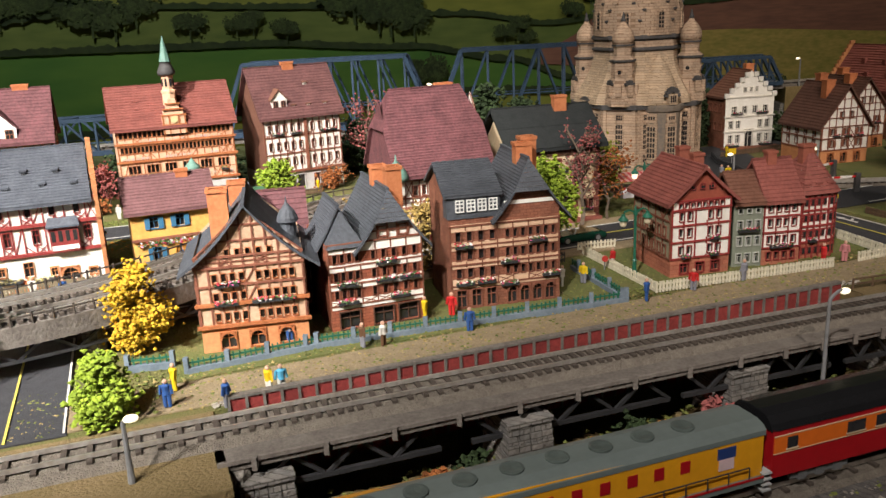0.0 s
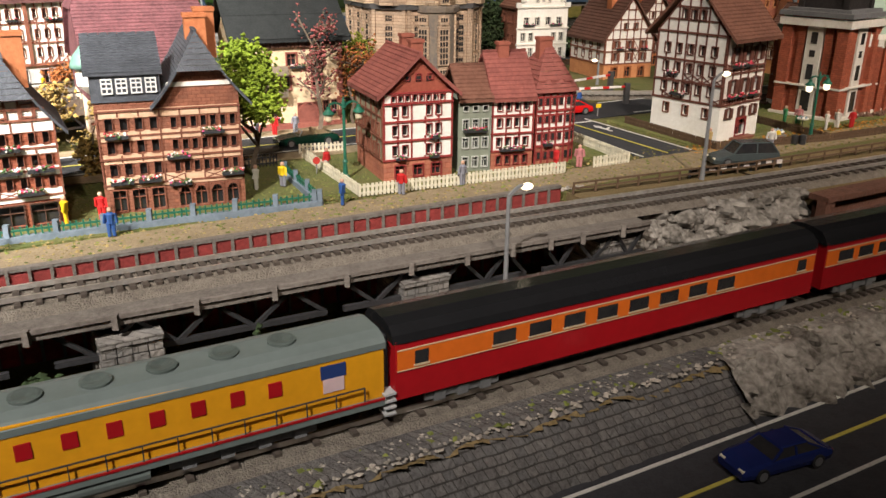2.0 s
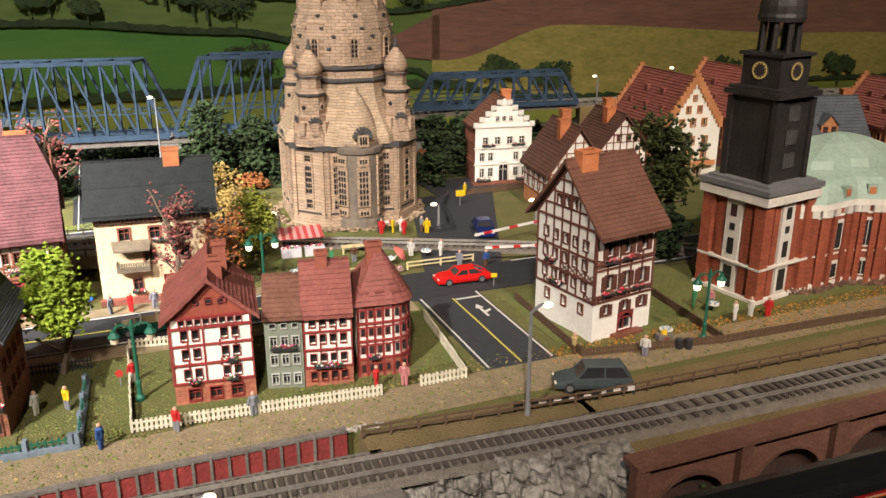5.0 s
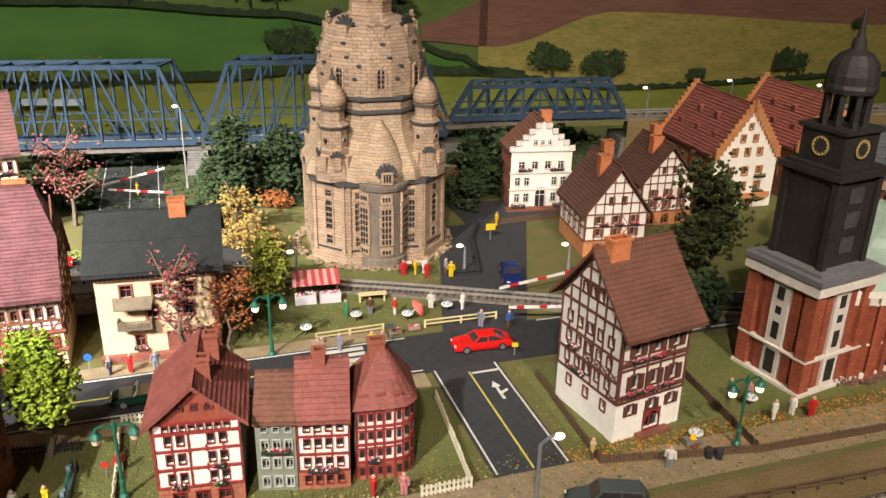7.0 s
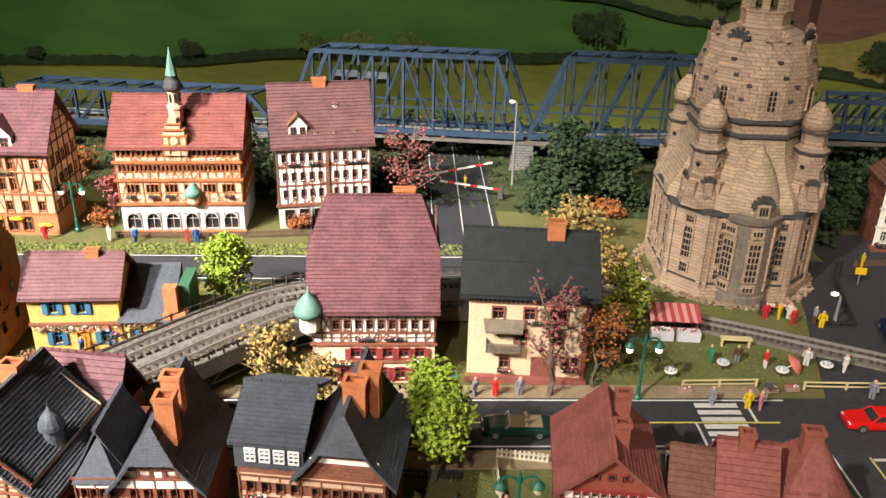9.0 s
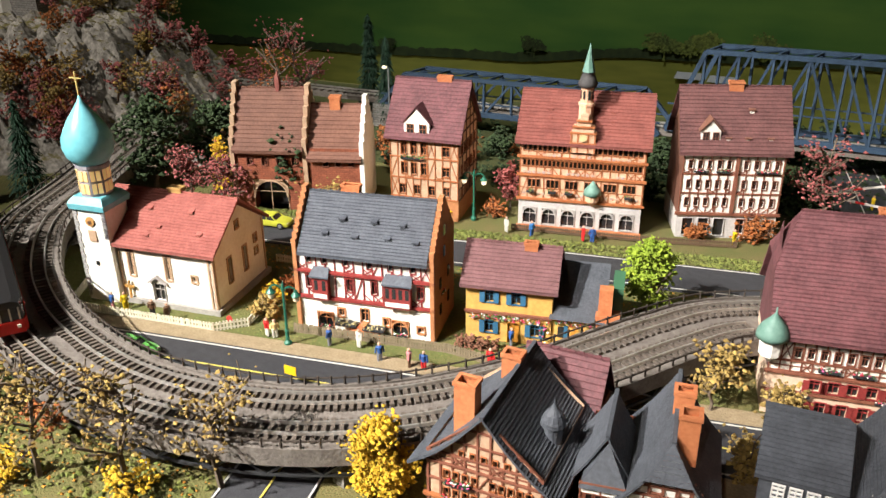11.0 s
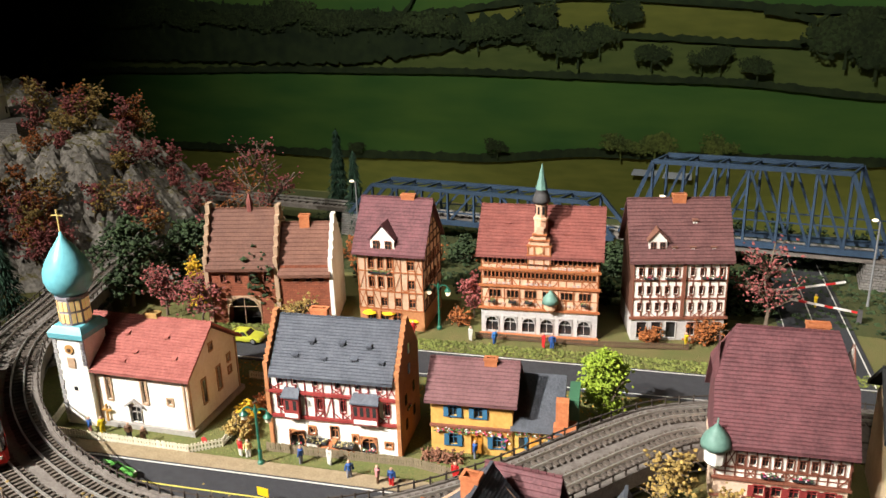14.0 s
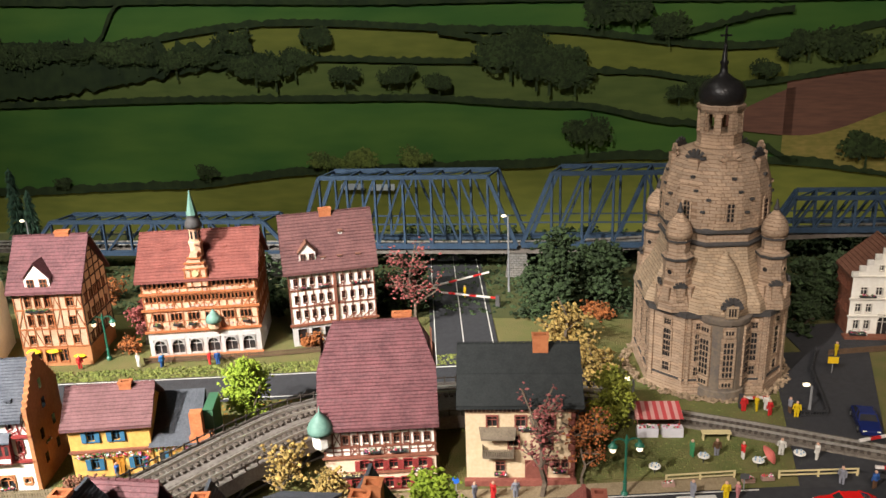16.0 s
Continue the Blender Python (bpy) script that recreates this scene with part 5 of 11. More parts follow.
def timber_town():
    h = House("timbered_house", -0.270, 1.162, 36, 0.114, 0.085, "white and brown timbered corner house with a brown tiled roof")
    for z in (0.040, 0.062, 0.086):
        h.row("F", z, 0.0105, 5, 0.0046, 0.004, 0.058, "plain", BROWN), h.row("F", z, 0.0105, 4, 0.0046, 0.066, 0.112, "plain", BROWN)
    h.row("F", 0.003, 0.022, 3, 0.012, 0.004, 0.058, "slit", MATS["pale_grey_stone"])
    h.row("F", 0.006, 0.018, 3, 0.009, 0.066, 0.112, "plain", BROWN)
    for z in (0.04, 0.062, 0.086):
        h.row("R", z, 0.01, 5, 0.006)
    h.walls(0, 0.030, MATS["pale_grey_stone"], name="ground_floor_wall")
    h.walls(0.030, 0.110, WHITE, "FRB", gables="R", ridge=0.165), h.walls(0.030, 0.110, TILEBROWN, "L", gables="L", ridge=0.165, name="tile_hung_wall")
    h.windows()
    h.timber("F", [0.030, 0.0565, 0.080, 0.108], 18, BROWN, 0, 0.0018, 0.8, 81)
    h.timber("R", [0.030, 0.056, 0.08, 0.108], 8, BROWN, 0.165, 0.0018, 0.6, 82)
    h.roof(0.108, 0.170, mat("dark_rosy_roof_tile", (0.155, 0.065, 0.06), (0.085, 0.036, 0.034), 350, 0.7, 0.35), "x", 0.006, 0.006, 0, 18, 0.0025, jag=0.0008)
    h.dormer(0.028, 0.004, 0.112, 0.022, 0.018, 0.024, WHITE, TILEBROWN, 2, BROWN, True)
    for x, z in ((0.048, 0.117), (0.070, 0.117), (0.095, 0.117), (0.075, 0.145)):
        h.dormer(x, (z - 0.108) / 0.062 * 0.0425 - 0.002, z - 0.002, 0.0055, 0.006, 0.009, WHITE, TILEBROWN, 1, WHITE, False)
    for s in (0.02, 0.045, 0.09, 0.1):
        h.flowers("F", s, 0.0825, 0.014)
    h.chimney(0.05, 0.038, 0.160, 0.178, 0.016, 0.008)
    h.bands("F", [0.0295, 0.1065], BROWN, 0.003, 0.003)
    bm = bmesh.new()
    box(bm, 0.059, 0.063, -0.003, 0, 0.03, 0.109)
    part("corner_post", bm, BROWN, h.ob)


timber_town()


def gable_house():
    h = House("timbered_house", -0.576, 0.993, 24, 0.088, 0.085, "cream lattice-timbered house with a white dormer and rosy roof")
    for z, kk in ((0.058, 3), (0.084, 3)):
        h.row("F", z, 0.015, kk, 0.007, 0.012, 0.05, "plain", ORTIMBER), h.row("F", z, 0.012, 1, 0.009, 0.062, 0.082, "plain", ORTIMBER)
    h.row("F", 0.006, 0.018, 3, 0.011, 0.008, 0.06, "plain", ORTIMBER), h.row("F", 0.032, 0.012, 4, 0.008, trim=ORTIMBER)
    for z in (0.03, 0.06, 0.085):
        h.row("R", z, 0.01, 5, 0.006)
    h.walls(0, 0.028, mat("orange_sandstone", (0.55, 0.24, 0.10)), name="ground_floor_wall")
    h.walls(0.028, 0.112, mat("warm_cream_plaster", (0.7, 0.5, 0.3)), gables="LR", ridge=0.155)
    h.windows()
    h.timber("F", [0.028, 0.053, 0.080, 0.111], 14, ORTIMBER, 0, 0.0016, 0.9, 91)
    h.timber("R", [0.028, 0.056, 0.083, 0.111], 9, DKTIMBER, 0.155, 0.0016, 0.7, 92)
    h.roof(0.108, 0.165, TILEPINK, "x", 0.007, 0.005, 0, 16, 0.0025)
    h.dormer(0.036, -0.002, 0.108, 0.032, 0.016, 0.03, WHITE, TILEPINK, 2, ORTIMBER, True)
    h.chimney(0.05, 0.040, 0.150, 0.172, 0.018, 0.008)
    h.flowers("F", 0.03, 0.078, 0.03, MATS["green_plants"])
    return h


gable_house()


def bank():
    h = House("timbered_house", -0.447, 0.735, 26.5, 0.135, 0.072, "white house with dark red timbering, slate roof and stepped gables", size=0.97)
    S = mat("orange_sandstone", (0.55, 0.24, 0.10))
    for c, w in ((0.012, 0.005), (0.028, 0.005), (0.050, 0.005), (0.074, 0.005), (0.095, 0.005), (0.117, 0.005)):
        h.row("F", 0.073, 0.011, 1, w, c - 0.004, c + 0.004, "slit", REDTIMBER)
    for c in (0.011, 0.053, 0.078, 0.124):
        h.row("F", 0.046, 0.014, 1, 0.0055, c - 0.005, c + 0.005, "plain", REDTIMBER)
    h.row("F", 0.003, 0.017, 1, 0.016, 0.016, 0.036, "arch", S), h.row("F", 0.003, 0.017, 1, 0.016, 0.093, 0.113, "arch", S)
    h.row("F", 0.018, 0.008, 1, 0.006, 0.036, 0.05, "bold", S), h.row("F", 0.013, 0.008, 1, 0.005, 0.084, 0.094, "bold", S), h.row("F", 0.010, 0.006, 1, 0.006, 0.118, 0.130, "bold", S)
    h.row("F", 0.015, 0.014, 1, 0.008, 0.058, 0.076, "plain", S)
    h.walls(0, 0.036, WHITE, name="ground_floor_wall"), h.walls(0.036, 0.088, WHITE)
    h.windows()
    h.timber("F", [0.0365, 0.0655, 0.087], 22, REDTIMBER, 0, 0.0014, 0.7, 101)
    h.bands("F", [0.0355, 0.0635], REDTIMBER, 0.003, 0.003)
    for s0, s1, n in ((0.017, 0.033, 2), (0.090, 0.116, 4)):
        bm = bmesh.new()
        h.fbox(bm, "F", s0, s1, 0.037, 0.062, 0, 0.007)
        bay = part("bay_window", bm, REDTIMBER, h.ob, "dark red timbered bay window")
        for i in range(n):
            bm = bmesh.new()
            c = s0 + (s1 - s0) * (i + 0.5) / n
            h.fbox(bm, "F", c - 0.0018, c + 0.0018, 0.0475, 0.058, 0.0066, 0.0073)
            part("pane", bm, GLASS, bay)
        bm = bmesh.new()
        h.fbox(bm, "F", s0 + 0.001, s1 - 0.001, 0.039, 0.0435, 0.0066, 0.0076)
        part("panel", bm, WHITE, bay)
        bm = bmesh.new()
        v = [(s0 - 0.002, -0.0095, 0.0615), (s1 + 0.002, -0.0095, 0.0615), (s1, 0.0, 0.0685), (s0, 0.0, 0.0685)]
        a = [bm.verts.new(q) for q in v]
        b = [bm.verts.new((q[0], q[1], q[2] + 0.0018)) for q in v]
        bm.faces.new(a), bm.faces.new(b)
        for i in range(4):
            bm.faces.new((a[i], a[(i + 1) % 4], b[(i + 1) % 4], b[i]))
        part("bay_roof", bm, SLATEBLUE, bay)
    h.roof(0.086, 0.131, SLATEBLUE, "x", 0.006, -0.003, 0, 20, 0.0025)
    for x, z in ((0.028, 0.100), (0.043, 0.112), (0.058, 0.099), (0.075, 0.112), (0.09, 0.100), (0.103, 0.111), (0.118, 0.099)):
        h.dormer(x, (z - 0.086) / 0.045 * 0.036 - 0.004, z - 0.002, 0.005, 0.004, 0.008, SLATEBLUE, SLATEBLUE, 1, SLATE, False)
    # stepped gable walls
    for x0, x1 in ((-0.003, 0.001), (0.134, 0.138)):
        bm = bmesh.new()
        box(bm, x0, x1, -0.003, 0.075, 0, 0.092)
        m = 9
        for i in range(m):
            q = 0.039 * (1 - i / m)
            box(bm, x0 - 0.0004, x1 + 0.0004, 0.036 - q, 0.036 + q, 0.092 + 0.047 * i / m, 0.092 + 0.047 * (i + 1) / m)
        part("stepped_gable", bm, S, h.ob, "orange sandstone stepped gable")
    for a, b in ((0.02, 0.022), (0.05, 0.022), (0.02, 0.05), (0.05, 0.05), (0.035, 0.078), (0.035, 0.1)):
        bm = bmesh.new()
        h.fbox(bm, "R", a - 0.003, a + 0.003, b, b + 0.011, 0.0028, 0.0038)
        part("window", bm, GLASS, h.ob)
    h.chimney(0.036, 0.036, 0.125, 0.141, 0.018, 0.008)
    bm = bmesh.new()
    for i in range(6):
        box(bm, 0.047 + i * 0.0035, 0.087 - i * 0.0035, -0.008, 0, i * 0.0024, (i + 1) * 0.0024)
    part("double_stair", bm, ORANGE, h.ob)
    h.flowers("F", 0.05, 0.012, 0.022, MATS["pale_blossom"], 0.010), h.flowers("F", 0.078, 0.010, 0.022, MATS["pale_blossom"], 0.010)
    h.flowers("F", 0.026, 0.004, 0.013), h.flowers("F", 0.103, 0.004, 0.013)
    h.flowers("R", 0.03, 0.04, 0.012)


bank()


def yellow_house():
    h = House("cottage", -0.312, 0.821, 27.5, 0.080, 0.055, "yellow cottage with a purple-brown roof, blue shutters and climbing roses")
    BL = paint("blue_shutter", (0.04, 0.14, 0.24), 0.6)
    DR = paint("ochre_door", (0.55, 0.24, 0.03), 0.6)
    h.row("F", 0.042, 0.011, 1, 0.008, 0.014, 0.03, "shutter", BL), h.row("F", 0.042, 0.011, 1, 0.008, 0.040, 0.054, "shutter", BL)
    h.row("F", 0.010, 0.012, 1, 0.008, 0.012, 0.032, "shutter", BL), h.row("F", 0.010, 0.012, 1, 0.008, 0.056, 0.074, "shutter", BL)
    h.row("F", 0.001, 0.021, 1, 0.010, 0.038, 0.052, "door", DR)
    h.walls(0, 0.062, YELLOW, gables="LR", ridge=0.084)
    h.windows()
    h.roof(0.060, 0.088, mat("purple_brown_tile", (0.20, 0.095, 0.095), (0.13, 0.06, 0.06), 350, 0.7, 0.35), "x", 0.006, 0.005, 0, 12, 0.0022)
    h.chimney(0.05, 0.022, 0.08, 0.094, 0.012, 0.007)
    bm = bmesh.new()
    h.fbox(bm, "F", -0.001, 0.081, 0.030, 0.0325, 0, 0.0026)
    part("string_course", bm, BROWN, h.ob)
    vs, fs = [], []
    for i in range(150):
        s = rnd(0.004, 0.078)
        clump(vs, fs, (s, -rnd(0.001, 0.004), 0.027 + rnd(-0.003, 0.003) if s < 0.07 else rnd(0.006, 0.028)), rnd(0.0008, 0.0016))
    part("climbing_rose", (vs, [], fs), FLOWERS, h.ob)
    # low wing
    bm = bmesh.new()
    box(bm, 0.0805, 0.140, 0.002, 0.05, 0, 0.034)
    w = part("wing", bm, YELLOW, h.ob)
    for x0, x1, z0, z1, m in ((0.098, 0.108, 0.001, 0.021, DR), (0.086, 0.092, 0.012, 0.023, GLASS), (0.114, 0.120, 0.012, 0.023, BL), (0.0915, 0.0950, 0.011, 0.024, BL)):
        bm = bmesh.new()
        box(bm, x0, x1, 0.0005, 0.002, z0, z1)
        part("door" if m == DR else "shutter", bm, m, w)
    bm = bmesh.new()
    rows = 8
    for i in range(rows):
        a, b = i / rows, (i + 1.15) / rows
        v = [(0.078, 0.052 - 0.056 * a, 0.066 - 0.034 * a + 0.001), (0.128, 0.052 - 0.056 * a, 0.066 - 0.034 * a + 0.001), (0.128, 0.052 - 0.056 * b, 0.066 - 0.034 * b + 0.0018), (0.078, 0.052 - 0.056 * b, 0.066 - 0.034 * b + 0.0018)]
        bm.faces.new([bm.verts.new(q) for q in v])
    box(bm, 0.078, 0.128, 0.050, 0.053, 0.03, 0.066)
    part("wing_roof", bm, SLATE, h.ob)
    bm = bmesh.new()
    box(bm, 0.119, 0.141, -0.003, 0.012, 0, 0.040)
    box(bm, 0.121, 0.133, -0.001, 0.009, 0.040, 0.066)
    part("brick_chimney", bm, ORANGE, h.ob, "stout orange chimney")
    bm = bmesh.new()
    box(bm, 0.132, 0.142, 0.012, 0.05, 0, 0.062)
    part("green_gable", bm, paint("green_gable_paint", (0.06, 0.17, 0.09), 0.6), h.ob)
    vs, fs = [], []
    for i in range(60):
        clump(vs, fs, (rnd(0.084, 0.122), -rnd(-0.001, 0.003), 0.029 + rnd(-0.002, 0.002)), rnd(0.0008, 0.0015))
    part("climbing_rose", (vs, [], fs), FLOWERS, w)
    vs, fs = [], []
    for i in range(260):
        clump(vs, fs, (rnd(-0.006, 0.034), rnd(-0.022, -0.010), rnd(0.0, 0.011)), rnd(0.0012, 0.0024))
    part("terrace", (vs, [], fs), mat("rust_stones", (0.26, 0.12, 0.07), (0.16, 0.07, 0.04), 300, 0.9, 0.5, island=0.3), h.ob)


yellow_house()


def white_church():
    h = House("village_church", -0.648, 0.642, 23.5, 0.140, 0.105, "white village church with a salmon tiled roof", "church", size=0.945)
    S = mat("tan_stone_trim", (0.5, 0.34, 0.22), (0.40, 0.26, 0.16), 300, 0.8, 0.2)
    for c in (0.040, 0.085):
        h.row("F", 0.034, 0.027, 1, 0.006, c - 0.006, c + 0.006, "bold", S)
    h.row("F", 0.036, 0.007, 1, 0.006, 0.110, 0.122, "bold", S)
    h.row("F", 0.008, 0.020, 1, 0.014, 0.060, 0.080, "plain", mat("grey_porch", (0.4, 0.36, 0.33), None, 300))
    for c in (0.030, 0.062):
        h.row("R", 0.026, 0.028, 1, 0.007, c - 0.006, c + 0.006, "bold", S)
    h.row("R", 0.05, 0.008, 1, 0.006, 0.08, 0.092, "bold", S), h.row("R", 0.035, 0.007, 1, 0.006, 0.08, 0.092, "bold", S), h.row("R", 0.08, 0.008, 1, 0.006, 0.046, 0.058, "bold", S)
    h.walls(0, 0.072, mat("bright_white_plaster", (0.80, 0.77, 0.70), (0.70, 0.66, 0.58), 220, 0.85, 0.2), gables="LR", ridge=0.108)
    h.windows()
    bm = bmesh.new()
    box(bm, -0.02, 0.144, -0.004, 0.109, 0, 0.007)
    part("plinth", bm, mat("grey_plinth", (0.42, 0.39, 0.35), None, 300), h.ob)
    bm = bmesh.new()
    for s in (0.019, 0.026, 0.1345, 0.1392):
        h.fbox(bm, "F", s - 0.0012, s + 0.0012, 0.006, 0.072, 0, 0.0012)
    for s in (0.0012, 0.1035):
        h.fbox(bm, "R", s - 0.0012, s + 0.0012, 0.006, 0.072, 0, 0.0012)
    part("pilasters", bm, S, h.ob)
    bm = bmesh.new()
    for a in (-1, 1):
        beam(bm, (0.070 + a * 0.011, -0.002, 0.029), (0.070, -0.002, 0.037), 0.004, 0.0022)
    part("porch_pediment", bm, MATS["grey_porch"], h.ob)
    bm = bmesh.new()
    beam(bm, (0.0345, -0.003, 0.007), (0.0345, -0.003, 0.028), 0.002)
    beam(bm, (0.0285, -0.003, 0.021), (0.0405, -0.003, 0.021), 0.002)
    part("wooden_cross", bm, paint("ochre_wood", (0.5, 0.26, 0.06), 0.6), h.ob)
    h.roof(0.071, 0.111, TILECHURCH, "x", 0.007, 0.006, 0, 20, 0.0022)
    for x, z in ((0.05, 0.098), (0.07, 0.085), (0.10, 0.098), (0.12, 0.083), (0.06, 0.078)):
        h.dormer(x, (z - 0.071) / 0.04 * 0.0525 - 0.004, z - 0.001, 0.004, 0.0028, 0.008, TILECHURCH, TILECHURCH, 1, BROWN, False)
    h.chimney(0.062, 0.05, 0.105, 0.118, 0.016, 0.009, paint("yellow_box", (0.5, 0.3, 0.1), 0.7))
    # tower
    t = thing("church_tower", pose(-0.645, 0.6522, 0, 0, 0, 23.5) @ Matrix.Scale(0.965, 4), "white church tower with a turquoise onion dome and cross", "church tower")
    bm = bmesh.new()
    box(bm, -0.022, 0.016, -0.016, 0.02, 0, 0.108)
    part("shaft", bm, MATS["bright_white_plaster"], t)
    bm = bmesh.new()
    for i in range(16):
        q = 0.003 + (i % 2) * 0.0015
        box(bm, -0.0226, -0.022 + q, -0.0168, -0.016, 0.006 + i * 0.0062, 0.0112 + i * 0.0062)
        box(bm, 0.016 - q, 0.0166, -0.0168, -0.016, 0.075 + (i % 5) * 0.0062, 0.0802 + (i % 5) * 0.0062)
    part("quoins", bm, mat("grey_quoins", (0.40, 0.38, 0.36), None, 300), t)
    for z, r, nm, m in ((0.093, 0.0052, "clock_face", paint("ochre_clock", (0.45, 0.24, 0.08))), (0.0925, 0.002, "clock_hub", paint("dark_hub", (0.1, 0.05, 0.03)))):
        bm = bmesh.new()
        bmesh.ops.create_cone(bm, cap_ends=True, segments=18, radius1=r, radius2=r, depth=0.0015, matrix=Matrix.Translation((-0.003, -0.0168 - (0.0008 if r < 0.004 else 0), z)) @ Matrix.Rotation(math.pi / 2, 4, "X"))
        part(nm, bm, m, t)
    bm = bmesh.new()
    box(bm, -0.0075, 0.0015, -0.0172, -0.016, 0.071, 0.083)
    part("niche", bm, S, t)
    bm = bmesh.new()
    box(bm, -0.005, -0.002, -0.0174, -0.016, 0.044, 0.048)
    part("window", bm, GLASS, t)
    bm = bmesh.new()
    lathe(bm, [(0.030, 0.106), (0.031, 0.112), (0.026, 0.117), (0.0235, 0.119)], 4, (-0.003, 0.002), math.pi / 4)
    part("ledge", bm, TURQ, t, "turquoise tower ledge")
    bm = bmesh.new()
    lathe(bm, [(0.0165, 0.117), (0.0165, 0.148), (0.018, 0.149), (0.018, 0.152)], 8, (-0.003, 0.002), math.pi / 8)
    bell = part("belfry", bm, mat("mauve_grey", (0.36, 0.33, 0.36), None, 300), t)
    for k in range(8):
        an = k * math.pi / 4
        for z in (0.122, 0.1355):
            for s in (-0.0028, 0.0028):
                bm = bmesh.new()
                c = Vector((-0.003 + 0.0153 * math.cos(an) - s * math.sin(an), 0.002 + 0.0153 * math.sin(an) + s * math.cos(an), 0))
                beam(bm, (c.x, c.y, z), (c.x, c.y, z + 0.0105), 0.0042, 0.0016, (math.cos(an), math.sin(an), 0))
                part("pane", bm, glow("warm_lit_pane", (0.9, 0.62, 0.25), 0.35), bell)
    bm = bmesh.new()
    lathe(bm, [(0.0168, 0.152), (0.0225, 0.160), (0.0252, 0.169), (0.0245, 0.178), (0.0205, 0.188), (0.0145, 0.198), (0.008, 0.207), (0.003, 0.214), (0.0008, 0.220)], 28, (-0.003, 0.002))
    part("onion_dome", bm, TURQ, t, "glossy turquoise onion dome", True)
    bm = bmesh.new()
    beam(bm, (-0.003, 0.002, 0.218), (-0.003, 0.002, 0.244), 0.0012)
    beam(bm, (-0.010, 0.002, 0.237), (0.004, 0.002, 0.237), 0.0012)
    part("cross", bm, paint("gilt", (0.55, 0.42, 0.15)), t)


white_church()

